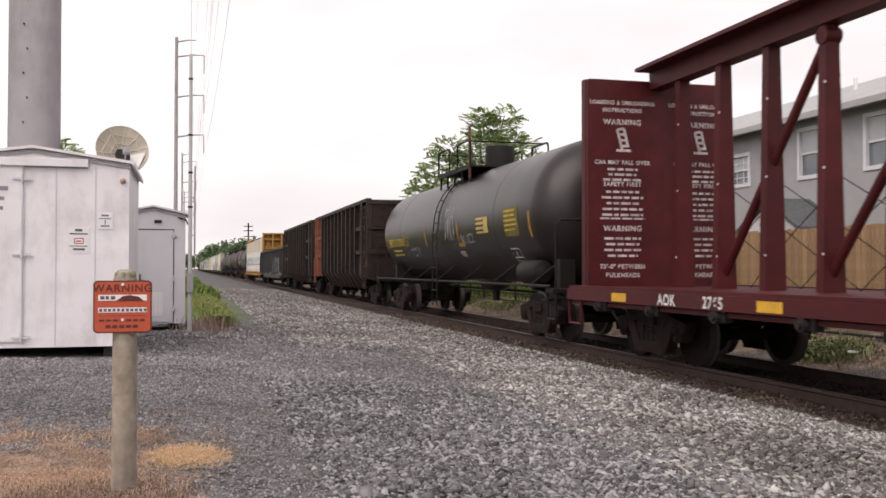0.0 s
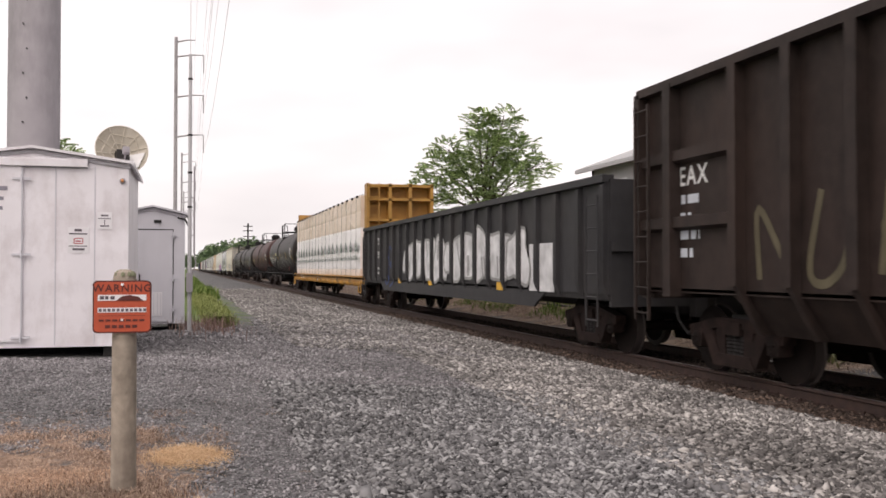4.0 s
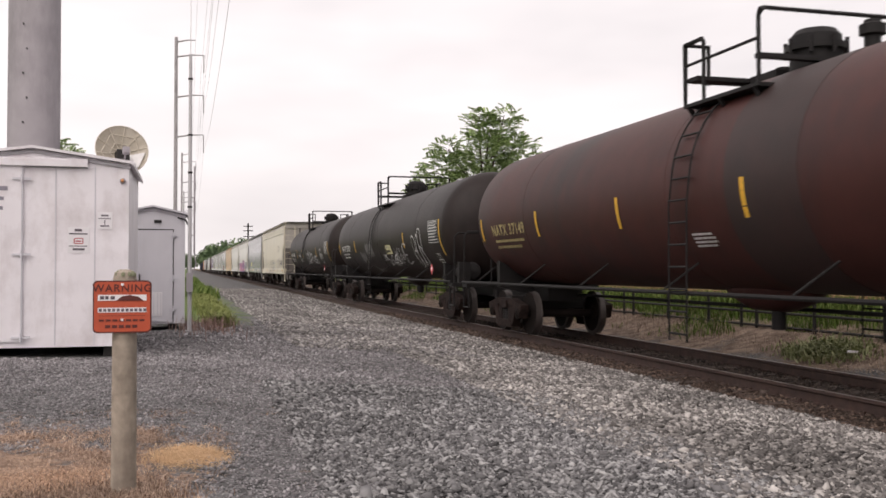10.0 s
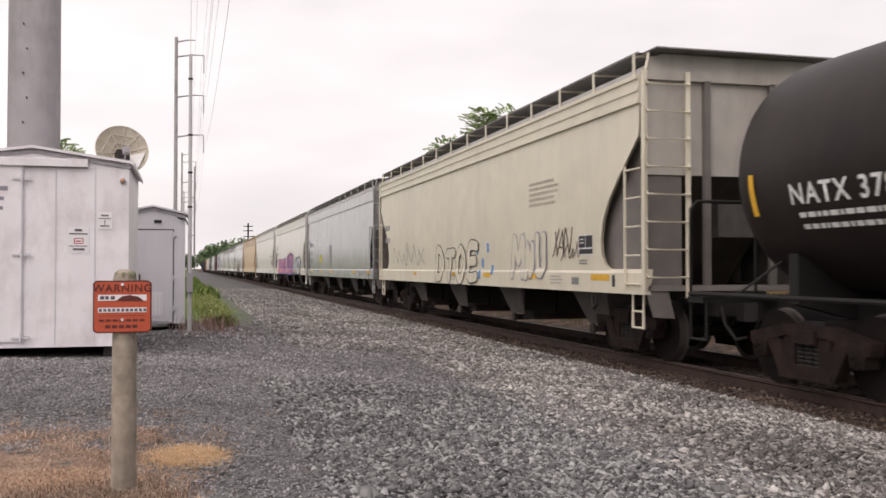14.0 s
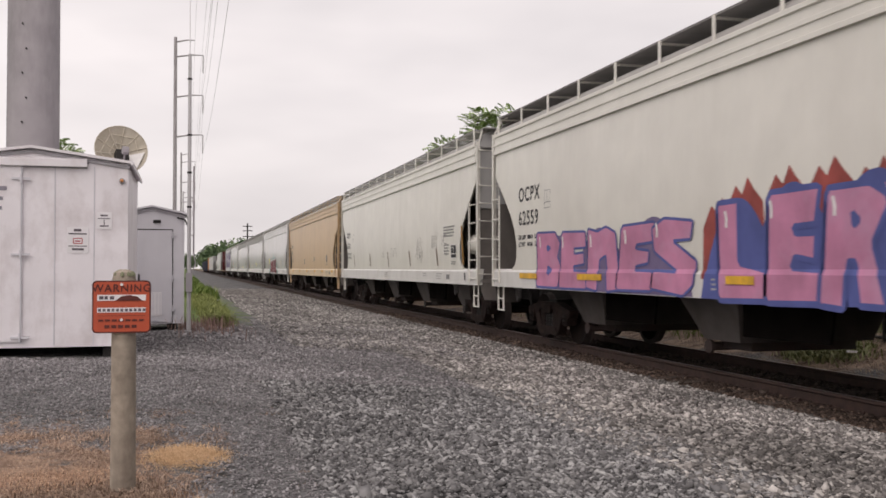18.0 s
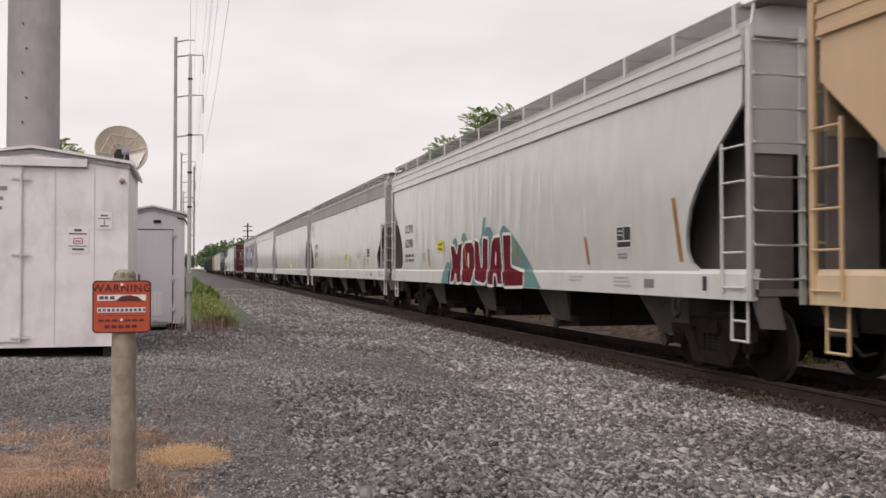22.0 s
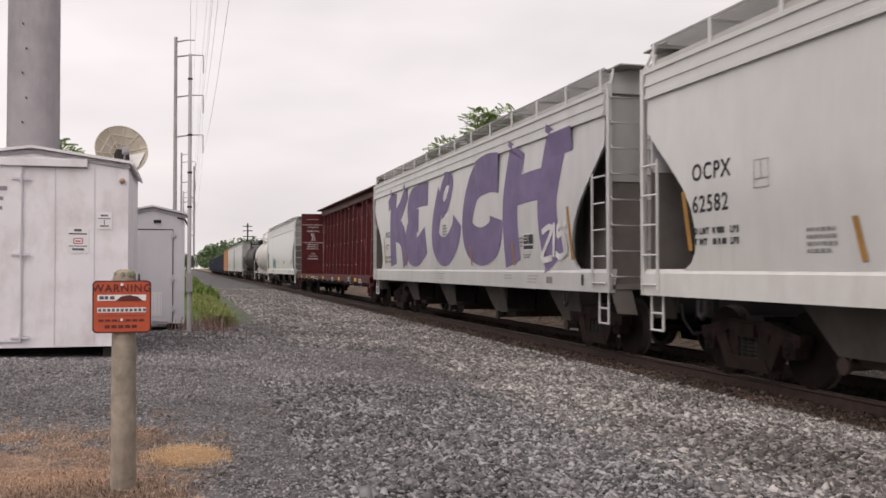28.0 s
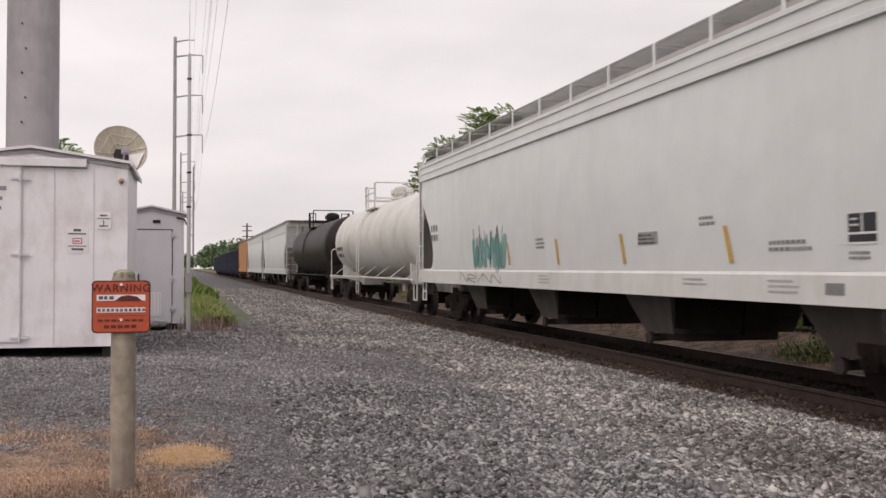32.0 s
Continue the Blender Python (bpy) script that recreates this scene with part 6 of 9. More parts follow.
def head_text(c, th, cv, text):
    """White lettering bent over the leading tank head."""
    def bend(me):
        for v in me.vertices:
            x, z = v.co.x, v.co.z - cv[1]
            v.co.y = -th + 0.75 * (1 - math.sqrt(max(1 - (x * x + z * z) / cv[0] ** 2, 0))) - 0.012
        return me
    for t, size, z in ((text, 0.165, 2.96), ("CAPY", 0.12, 2.78), ("CAPY", 0.12, 2.62)):
        me = wordmesh(t, size, W_MARK, "LEFT")
        for v in me.vertices:
            v.co = (-0.33 + v.co.x + (0.08 if t == "CAPY" else 0), 0, z + v.co.y)
        part("lettering", bend(me), None, c)
    b = Build()
    for z in (2.78, 2.62):
        for x0, x1 in ((0.2, 0.45), (0.5, 0.72)):
            b.add([(x0, 0, z), (x1, 0, z), (x1, 0, z + 0.065), (x0, 0, z + 0.065)], [(0, 1, 2, 3)])
    part("small_print", bend(b.mesh("small_print", W_MARK, 0)), None, c)


BRICK = mat("brick_red_spray", (0.3, 0.06, 0.05), 0.7, 0, 0.3, 3, bump=0)


RUSTY_STRIPE = mat("rust_brown_stripe", (0.14, 0.075, 0.04), 0.7, 0, 0.2, 6, bump=0)
YELLOW_STRIPE = mat("yellow_stripe", (0.55, 0.33, 0.04), 0.6, 0, 0.2, 6, bump=0)
HOPPER_SPOTS = {
    10: dict(at=(8.75, 2.65, 2.26), size=0.3, panel=(-7.38, 1.67, 0.55, 0.3), sill=((0.5, 0.4), (-2.1, 0.5), (-4.95, 0.5), (-7.9, 0.7), (4.6, 0.3))),
    11: dict(at=(8.42, 2.56, 2.14), size=0.28, sill=((8.0, 0.62), (4.5, 0.62), (1.0, 0.62), (-5.0, 0.62), (-8.2, 0.62))),
    12: dict(at=(7.9, 2.74, 2.28), size=0.38, panel=(-6.98, 1.7, 0.42, 0.28), sill=((7.8, 0.95), (4.95, 0.95), (0.4, 0.6), (-3.45, 0.85), (-6.35, 0.55))),
    13: dict(at=(8.4, 2.66, 2.24), size=0.28, panel=(-7.48, 1.7), slants=(6.72, 3.45, 0.28, -2.83, -6.0), stripe=RUSTY_STRIPE, prints=((-6.8, 2.45, 4, 1.05), (-6.82, 2.0, 4, 0.5))),
    14: dict(at=(8.8, 2.66, 2.26), size=0.3, panel=(-6.5, 1.75, 0.4, 0.3), prints=((2.2, 1.9, 4, 0.6), (-1.9, 1.95, 3, 0.6)), sill=((8.0, 0.5), (4.5, 0.5), (1.0, 0.5), (-2.2, 0.5), (-5.0, 0.5), (-8.2, 0.5))),
    15: dict(panel=(-6.45, 1.75), slants=(5.4, 1.85, -1.77, -5.2), tall=((-8.15, 1.52, 0.86),), prints=((6.0, 1.8, 3, 0.4),)),
    16: dict(at=(7.9, 2.41, 1.98), panel=(-6.6, 1.85), slants=(5.6, 2.85, 0.03, -2.73, -5.9), tall=((8.26, 1.45, 0.88),), stripe=YELLOW_STRIPE, prints=((-4.54, 1.94, 3, 0.68),)),
    17: dict(panel=(-6.28, 1.88, 0.42, 0.24), slants=(5.6, 2.85, 0.12, -2.62, -6.13), tall=((-7.95, 1.45, 0.88),), stripe=mat("olive_stripe", (0.3, 0.22, 0.06), 0.7, 0, 0.2, 6, bump=0), prints=((-7.0, 2.15, 3, 0.25),)),
    18: dict(at=(7.9, 2.56, 2.15), size=0.3, panel=(-6.5, 1.8), slants=(4.83, 1.65, -1.5, -4.7), tall=((8.18, 1.66, 0.78),), prints=((5.55, 1.82, 4, 0.5),)),
    19: dict(at=(7.56, 2.43, 2.03), size=0.25, panel=(-5.75, 1.8, 0.52, 0.28), slants=(4.62, -2.08, -5.03), tall=((7.88, 1.58, 0.86), (-7.92, 1.58, 0.92)), prints=((0.35, 2.5, 5, 0.5), (-5.4, 2.0, 3, 0.5))),
    21: dict(at=(8.8, 2.4, 2.15), panel=(-7.84, 1.69, 0.4, 0.28), slants=(2.6, -0.05, -2.67, -5.56), stripe=YELLOW_STRIPE, prints=((-6.5, 1.7, 2, 0.8), (0.9, 1.95, 3, 0.5), (-5.0, 2.05, 2, 0.4)))}


def make_train():
    c, h, bi = centerbeam("empty maroon centre-beam lumber wagon with warning lettering", P_MAROON, LEN[0], panels=False)
    couple(c, 0)
    bulkhead_notes(c, bi, 0)
    sill_marks(c, h, (9.95, 6.05, 1.5, -3.0), (("AOK", 8.45), ("2765", 7.25)))
    c, h, cv = tank("black tank wagon with yellow lettering", P_BLACK, LEN[1], platform=-0.95, walkway=True, vent=False)
    couple(c, 1)
    th = h - 0.55
    yel = mat("yellow_marking", (0.6, 0.45, 0.05), 0.7, 0, 0.12, 8, bump=0)
    side_text(c, "ETCX 623031", 0.345, 6.5, 2.13, yel, curve=cv)
    frame_box(c, 3.98, 2.12, 0.24, 0.26, yel, curve=cv, cross=False, line=0.018)
    side_text(c, "C", 0.14, 3.91, 2.15, yel, curve=cv)
    bars(c, 2, th - 1.7, 1.95, 1.6, 0.06, 0.14, yel, curve=cv, seed=3)
    stripes(c, (6.8, 4.27, 1.55, -1.8, -th + 0.9), 2.05, 0.11, 0.52, O_MARK, curve=cv)
    patch(c, 0.9, 0.36, -3.45, 2.24, mat("faded_orange_placard", (0.55, 0.4, 0.13), 0.6, 0, 0.1, 6, bump=0), curve=cv, name="placard", label="yellow emergency placard")
    bars(c, 3, -3.45, 2.5, 0.75, 0.05, 0.11, K_MARK, curve=(cv[0] + 0.004, cv[1]), seed=8)
    patch(c, 0.9, 0.6, -th + 2.4, 2.1, mat("dull_yellow_panel", (0.16, 0.12, 0.03), 0.8, 0, 0.2, 4, bump=0), curve=cv, name="data_panel", label="faded yellow data panel")
    bars(c, 5, -th + 2.35, 2.62, 0.8, 0.04, 0.1, yel, curve=(cv[0] + 0.004, cv[1]), seed=9)
    for a in ((-0.5, 2.05, 1.15, 1.1, 31, 5, 0.022), (-0.6, 2.1, 0.9, 0.7, 34, 3, 0.02), (3.6, 1.75, 1.2, 0.3, 32, 5, 0.018), (-1.9, 2.0, 1.4, 0.3, 33, 5, 0.018)):
        scrawl(c, *a[:4], mat("thin_white_spray", (0.4, 0.4, 0.41), 0.8, 0, 0.3, 4, bump=0), a[4], a[5], a[6], curve=cv, label="thin white sprayed scrawl")
    frame_box(c, -5.42, 1.5, 0.5, 0.32, W_MARK, curve=cv)
    patch(c, 0.55, 0.1, -1.72, 1.96, O_MARK, curve=cv, name="reflective_stripe", label="foot of an orange stripe")
    bars(c, 3, -1.6, 1.8, 0.5, 0.03, 0.06, W_MARK, curve=cv, seed=10)
    c, h = coal_gondola("sooty black high-sided gondola with a rust-orange end", P_COAL, LEN[2], P_RUST)
    couple(c, 2)
    side_text(c, "MEAX", 0.36, h - 1.65, 2.55, W_MARK, x=-1.495)
    side_text(c, "5009", 0.36, h - 1.65, 2.2, W_MARK, x=-1.495)
    bars(c, 2, h - 1.65, 1.5, 1.0, 0.07, 0.14, W_MARK, x=-1.495, seed=14)
    chalk = mat("chalky_white_spray", (0.42, 0.42, 0.41), 0.8, 0, 0.3, 3, bump=0)
    tan = mat("tan_spray", (0.2, 0.165, 0.13), 0.8, 0, 0.3, 3, bump=0)
    for text, y, z, w, hh, st, m in (("CASR", -4.95, 1.45, 1.05, 0.4, 0.035, tan), ("MWK", -5.0, 1.18, 0.8, 0.32, 0.03, tan), ("R", -3.95, 1.72, 0.36, 0.36, 0.035, chalk), ("H", -3.95, 1.36, 0.4, 0.3, 0.035, chalk),
                                      ("Y", -2.8, 1.5, 0.42, 0.4, 0.035, chalk), ("O", -2.9, 1.93, 0.18, 0.16, 0.03, chalk), ("S", -2.85, 1.24, 0.36, 0.2, 0.03, chalk), ("21", -1.72, 1.6, 0.4, 0.32, 0.035, chalk),
                                      ("K", -1.78, 1.22, 0.34, 0.3, 0.03, chalk), ("K", -0.68, 1.5, 0.34, 0.34, 0.03, chalk), ("Y", 1.45, 1.5, 0.3, 0.4, 0.03, SP_GREY), ("V", 3.6, 1.6, 0.24, 0.34, 0.03, SP_GREY), ("N", 4.7, 1.6, 0.24, 0.3, 0.03, SP_GREY)):
        tag(c, text, y, z, w, hh, m, st, 50, x=-1.483, label="sprayed scrawl")
    for y, z in ((-4.13, 1.9), (-0.84, 1.66)):
        ring = Build()
        ribbon(ring, [(0.21 * math.cos(0.35 * k), 0.27 * math.sin(0.35 * k)) for k in range(19)], 0.028)
        me = ring.mesh("graffiti", chalk, 0)
        lay_on_side(me, y, z, -1.484)
        part("graffiti", me, None, c, "white sprayed ring")
    for y in (-4.08, -0.85, 1.3):
        patch(c, 0.3, 0.14, y, 1.18, Y_MARK, x=-1.483, name="reflector", label="yellow reflector plate")
    patch(c, 0.3, 0.32, -h + 0.46, 1.5, Y_MARK, x=-1.66, name="reflector", label="yellow reflector plate")
    c, h = coal_gondola("sooty black high-sided gondola wagon", P_COAL, LEN[3])
    couple(c, 3)
    side_text(c, "MEAX", 0.36, h - 0.65, 2.55, W_MARK, x=-1.483)
    bars(c, 4, h - 0.6, 2.3, 0.9, 0.12, 0.24, SP_PALE, x=-1.483, seed=15)
    for k in range(10):
        tag(c, "NUHMYLIVCX"[k], 4.85 - 1.07 * k, 1.35, 0.7 if k < 4 else 0.34, 0.85 if k < 4 else 0.34, mat("dull_yellow_spray", (0.1, 0.085, 0.05), 0.8, 0, 0.2, 3, bump=0) if k < 4 else SP_DIM, 0.1 if k < 4 else 0.02, 70 + k, x=-1.483, label="sprayed scrawl")
    patch(c, 0.24, 0.36, -4.15, 1.35, K_MARK, x=-1.483, name="stencil_panel")
    frame_box(c, -4.14, 1.34, 0.26, 0.38, W_MARK, x=-1.487)
    tag(c, "HACO", -4.98, 1.72, 0.75, 0.22, SP_DIM, 0.022, 85, x=-1.483, label="sprayed scrawl")
    patch(c, 0.12, 0.5, -h + 0.5, 1.4, Y_MARK, x=-1.66, name="reflector", label="yellow reflector plate")
    c, h = low_gondola("low charcoal gondola wagon with white graffiti", P_GOND, LEN[4])
    couple(c, 4)
    side_text(c, "TILX", 0.3, h - 2.4, 2.27, W_MARK, x=-1.535)
    side_text(c, "3501", 0.3, h - 2.4, 1.8, W_MARK, x=-1.535)
    bars(c, 2, h - 2.45, 1.4, 0.75, 0.07, 0.16, W_MARK, x=-1.535, seed=16)
    for y in (9.9, 4.9, 1.0, -5.0):
        patch(c, 0.42, 0.17, y, 1.18 if y > h - 1 else 0.97, Y_MARK, x=-1.535, name="reflector", label="yellow reflector plate")
    tag(c, "SB", 6.95, 0.9, 1.15, 0.95, mat("dim_blue_spray", (0.05, 0.07, 0.16), 0.8, 0, 0.3, 3, bump=0), 0.08, 81, x=-1.535, label="dim blue sprayed shapes")
    bubbles(c, 4.0, 1.15, 11.0, 1.1, 9, SPRAY_WHITE, SP_GREY, 82, x=-1.532, label="white sprayed shapes")
    patch(c, 1.3, 0.9, -h + 3.6, 1.0, SPRAY_WHITE, x=-1.534, name="graffiti", label="white sprayed block")
    c, h, bi = centerbeam("yellow centre-beam wagon loaded with wrapped lumber", P_YELLOW, LEN[5], loaded=True)
    couple(c, 5)
    lumber_load(TRAIN[-1][1], bi)
    patch(c, 0.2, 0.2, 0.3, 0.86, W_MARK, x=-1.66, name="route_card_board", label="white route card board")
    for k in range(2):
        patch(c, 0.07, 0.14, 0.28 - 0.09 * k, 0.89, K_MARK, x=-1.664, name="route_card")
    side_text(c, "TTZX", 0.22, 7.9, 0.91, W_MARK, x=-1.59)
    side_text(c, "8664", 0.22, 6.75, 0.91, W_MARK, x=-1.59)
    for y in (5.5, 0.0, -5.5, -9.0):
        bars(c, 3, y, 1.0, 0.6, 0.03, 0.06, K_MARK, x=-1.57, seed=31 + int(y))
    spec = ((6, P_BLACK2, "black tank wagon with white graffiti and lettering", "NATX 36022",
             (("KAVL", 5.8, 1.94, 1.3, 0.42, 0.07), ("ARENIET", 4.32, 1.97, 1.15, 0.22, 0.035), ("RAC", 3.0, 1.78, 0.85, 0.42, 0.07), ("CESH", 4.4, 1.28, 1.2, 0.52, 0.032), ("AS", 0.42, 2.06, 0.65, 0.6, 0.03),
              ("EAGE", -0.1, 1.62, 1.0, 0.4, 0.035), ("OHL", -1.45, 1.92, 1.25, 0.42, 0.06), ("GERE", -2.6, 1.6, 1.5, 0.62, 0.055), ("USM", -5.5, 1.66, 0.6, 0.4, 0.035), ("FASA", -5.05, 1.13, 1.4, 0.28, 0.03), ("VAR", 1.6, 1.4, 1.2, 0.35, 0.03)), (1.78, -0.42)),
            (7, P_REDTANK, "faded brown-red tank wagon with dark patches", "NATX 37149", (), ()),
            (8, P_BLACK2, "dull black tank wagon with white graffiti", "NATX 37832",
             (("BOB", -5.2, 1.42, 1.15, 0.95, 0.05), ("SMIE", -0.85, 1.45, 1.4, 0.22, 0.03), ("KME", -2.4, 1.5, 1.8, 0.6, 0.04), ("CYBR", -1.55, 1.5, 1.25, 0.36, 0.045)), ()),
            (9, P_BLACK2, "dull black tank wagon with a round white tag", "NATX 37834",
             (("HAW", 3.75, 2.05, 1.0, 0.26, 0.035), ("MIKER", 3.85, 1.78, 1.25, 0.24, 0.035), ("GET", 0.5, 1.64, 1.15, 0.6, 0.055), ("REVISE", -0.72, 1.84, 1.6, 0.48, 0.055), ("LOAKED", -2.4, 1.66, 1.65, 0.46, 0.05)), (2.1,)))
    for i, p, label, text, tags, bright in spec:
        c, h, cv = tank(label, p, LEN[i], band=mat("sooty_red_brown", (0.03, 0.0125, 0.011), 0.6, 0, 0.2, 2.5, (0.02, 0.013, 0.012), 0.7, 0.6, 2) if i == 7 else None, platform=-1.5 if i == 7 else 0.0, vent=i in (6, 7))
        couple(c, i)
        tank_marks(c, h - 0.55, cv, text, 100 + 10 * i, W_MARK if i != 7 else mat("faded_yellow_marking", (0.4, 0.33, 0.15), 0.7, 0, 0.1, 6, bump=0), tags, False, 0.65 if i == 6 else 0.0)
        head_text(c, h - 0.55, cv, text)
        stripes(c, bright, 2.04, 0.1, 0.45, Y_MARK, curve=cv)
        pale = mat("pale_placard", (0.6, 0.56, 0.3), 0.7, 0, 0.1, 4, bump=0)
        if i in (6, 8):
            y, z = (3.38, 2.26) if i == 6 else (-1.22, 1.9)
            patch(c, 0.85, 0.31, y, z, pale, curve=cv, name="placard", label="pale yellow printed placard")
            bars(c, 1, y - 0.05, z + 0.05, 0.74, 0.1, 0.1, K_MARK, curve=(cv[0] + 0.004, cv[1]), seed=i)
            bars(c, 2, y - 0.05, z + 0.24, 0.74, 0.03, 0.05, SP_GREY, curve=(cv[0] + 0.004, cv[1]), seed=i + 1)
        if i == 6:
            frame_box(c, -4.86, 1.74, 0.5, 0.34, SPRAY_WHITE, curve=cv, line=0.028)
            rim = Build()
            ribbon(rim, [(0.62 * math.cos(a) * (1.08 if k % 2 else 0.94), 0.34 * math.sin(a) * (1.08 if k % 2 else 0.94)) for k, a in enumerate([2 * math.pi * q / 22 for q in range(24)])], 0.035)
            me = rim.mesh("graffiti_outline", SPRAY_WHITE, 0)
            lay_on_side(me, -0.6, 1.82, 0, cv)
            part("graffiti_outline", me, None, c, "white sprayed jagged badge")
        if i == 8:
            faded = mat("faded_spray", (0.2, 0.195, 0.19), 0.8, 0, 0.35, 2, (0.05, 0.045, 0.04), 0.7, 2, bump=0)
            tag(c, "IV", 3.8, 1.55, 1.0, 0.55, faded, 0.2, 81, curve=cv, lean=-0.2, label="faded sprayed block")
            tag(c, "MN", 2.5, 1.8, 1.4, 0.6, faded, 0.2, 82, curve=cv, lean=-0.2, label="faded sprayed block")
            tag(c, "L", 2.4, 1.1, 1.2, 0.35, faded, 0.16, 83, curve=cv, lean=-0.5, label="faded sprayed block")
            frame_box(c, -7.6, 1.52, 0.4, 0.28, W_MARK, curve=cv)
        if i == 9:
            ring = Build()
            ribbon(ring, [(0.38 * math.cos(a), 0.38 * math.sin(a)) for a in [2 * math.pi * k / 30 for k in range(32)]], 0.032)
            me = ring.mesh("graffiti", SPRAY_WHITE, 0)
            lay_on_side(me, -5.8, 2.05, 0, cv)
            part("graffiti", me, None, c, "white sprayed ring")
            tag(c, "AUSUM", -5.5, 1.92, 0.6, 0.3, SPRAY_WHITE, 0.028, 14, curve=cv, label="white sprayed tag")
        if i == 7:
            stripes(c, (5.2, 1.6, -1.9, -5.4), 2.04, 0.1, 0.5, Y_MARK, curve=cv)
    rows = ((10, P_CREAM, True, "cream covered hopper wagon with dark graffiti", None, "print", None),
            (11, P_GREY, False, "grey smooth-sided covered hopper wagon", "GVDX", "2116", None),
            (12, P_WHITE, True, "white covered hopper wagon with pink and black graffiti", "OCPX", "62559", None),
            (13, P_WHITE, True, "off-white covered hopper wagon with slanted stripes", "OCPX", "62332", None),
            (14, P_TAN, True, "tan covered hopper wagon", "OCPX", "62248", None),
            (15, P_WHITE2, True, "pale grey covered hopper wagon with red graffiti", "OCPX", "62398", None),
            (16, P_WHITE2, False, "pale grey covered hopper wagon with a grey top band", "OCPX", "61348", P_GREYEND),
            (17, P_WHITE2, False, "pale grey covered hopper wagon with blue scrawl", None, "", P_GREYEND),
            (18, P_WHITE2, True, "pale grey covered hopper wagon with red small print", "OCPX", "62582", None),
            (19, P_DULL, True, "grey covered hopper wagon with huge purple graffiti", "BFGX", "1776", None),
            (21, P_COOL, True, "white covered hopper wagon with teal scrawl", None, "print", None))
    for i, p, r, label, mark, number, band in rows:
        if i == 21:
            c, h, bi = centerbeam("empty maroon centre-beam lumber wagon with a ladder pictogram", P_MAROON, LEN[20])
            couple(c, 20)
            bulkhead_notes(c, bi, 1)
            sill_marks(c, h, (9.5, 7.05, 4.35, 0.6, -4.4, -8.6), (("97", 5.7), ("050", 5.0), ("IL 73", -7.0)))
            patch(c, 0.1, 1.6, -h + 0.2, 1.3, Y_MARK, x=-1.326, name="reflector", label="yellow reflector strip")
            part("data_plate", Build().box(-1.63, -1.602, -8.08, -7.65, 0.83, 1.13), K_MARK, c, "black data plate with pale rules")
            frame_box(c, -7.66, 0.84, 0.41, 0.28, SP_GREY, x=-1.634)
        low = P_TANSILL if p is P_TAN else p if p in (P_GREY, P_CREAM, P_DULL) else P_SILL
        # wagons 10 to 12: underside shade is put into a darker board colour
        c, h = hopper(label, p, P_TANEND if i == 14 else P_GREYEND, LEN[i], r, band, lower=low, notch=0.45 if i == 11 else 0.9,
                      catwalk=mat("shaded_running_board", (0.2, 0.19, 0.185), 0.7, 0, 0.12, 4, (0.12, 0.11, 0.1), 0.5, 1.2, 3) if i in (10, 11, 12) else None)
        couple(c, i)
        spots = HOPPER_SPOTS[i]
        hopper_marks(c, h, mark, number, SP_DIM if i in (14, 19) else K_MARK, 200 + i, **spots)
        if i == 10:
            tag(c, "DTOE", 2.25, 1.06, 3.95, 0.88, P_CREAM, 0.22, 301, edge=SP_BLACK, rim=0.028, label="pale shapes with black outlines")
            tag(c, "MNU", -3.85, 1.18, 2.0, 0.98, P_CREAM, 0.2, 302, edge=mat("faded_blue_spray", (0.22, 0.23, 0.36), 0.7, 0, 0.3, 4, bump=0), rim=0.024, label="pale shapes with blue outlines")
            tag(c, "XAN", -6.15, 1.66, 0.74, 0.4, mat("brown_black_spray", (0.06, 0.03, 0.025), 0.7, 0, 0.2, 3, bump=0), 0.03, 303, lean=0.3)
            tag(c, "XWV", -6.5, 1.6, 0.9, 0.3, mat("brown_black_spray", (0.06, 0.03, 0.025)), 0.022, 306, lean=0.4)
            tag(c, "NWNNX", 7.5, 1.55, 4.1, 0.5, SP_GREY, 0.03, 304)
            for k, (y, z) in enumerate(((-1.5, 1.75), (-1.9, 1.45), (-2.3, 1.78), (-2.6, 1.3), (-1.7, 1.2))):
                patch(c, 0.14, 0.2, y, z, mat("bright_blue_spray", (0.12, 0.3, 0.6), 0.7, 0, 0.2, 3, bump=0), name="spray_blot", label="blue spray blot")
            bars(c, 5, -5.0, 3.0, 1.6, 0.05, 0.1, mat("faded_cream_print", (0.42, 0.39, 0.33), 0.7, 0, 0.1, 4, bump=0), seed=305)
        if i == 11:
            patch(c, 0.75, 0.36, h - 4.7, 1.72, YL_MARK, name="placard", label="yellow emergency placard")
            bars(c, 3, h - 4.75, 1.96, 0.6, 0.04, 0.1, K_MARK, x=-1.64, seed=5)
            bars(c, 10, h - 7.9, 2.45, 1.0, 0.045, 0.085, SP_DIM, seed=6)
        if i == 12:
            for y, z, top in ((1.0, 1.3, 2.3), (0.45, 1.4, 2.5), (-0.35, 1.4, 2.56), (-1.1, 1.4, 2.58), (-1.8, 1.4, 2.5), (-2.5, 1.3, 2.42)):
                b = Build()
                b.add([(0, 0, 0), (0.85, 0, 0), (0.8, top - z - 0.3, 0), (0.62, top - z - 0.14, 0), (0.5, top - z, 0), (0.38, top - z - 0.2, 0), (0.25, top - z - 0.08, 0), (0.05, top - z - 0.35, 0)], [tuple(range(8))])
                me = b.mesh("spray_flame", BRICK, 0)
                lay_on_side(me, y, z, -1.634)
                part("spray_flame", me, None, c, "brick red sprayed flame")
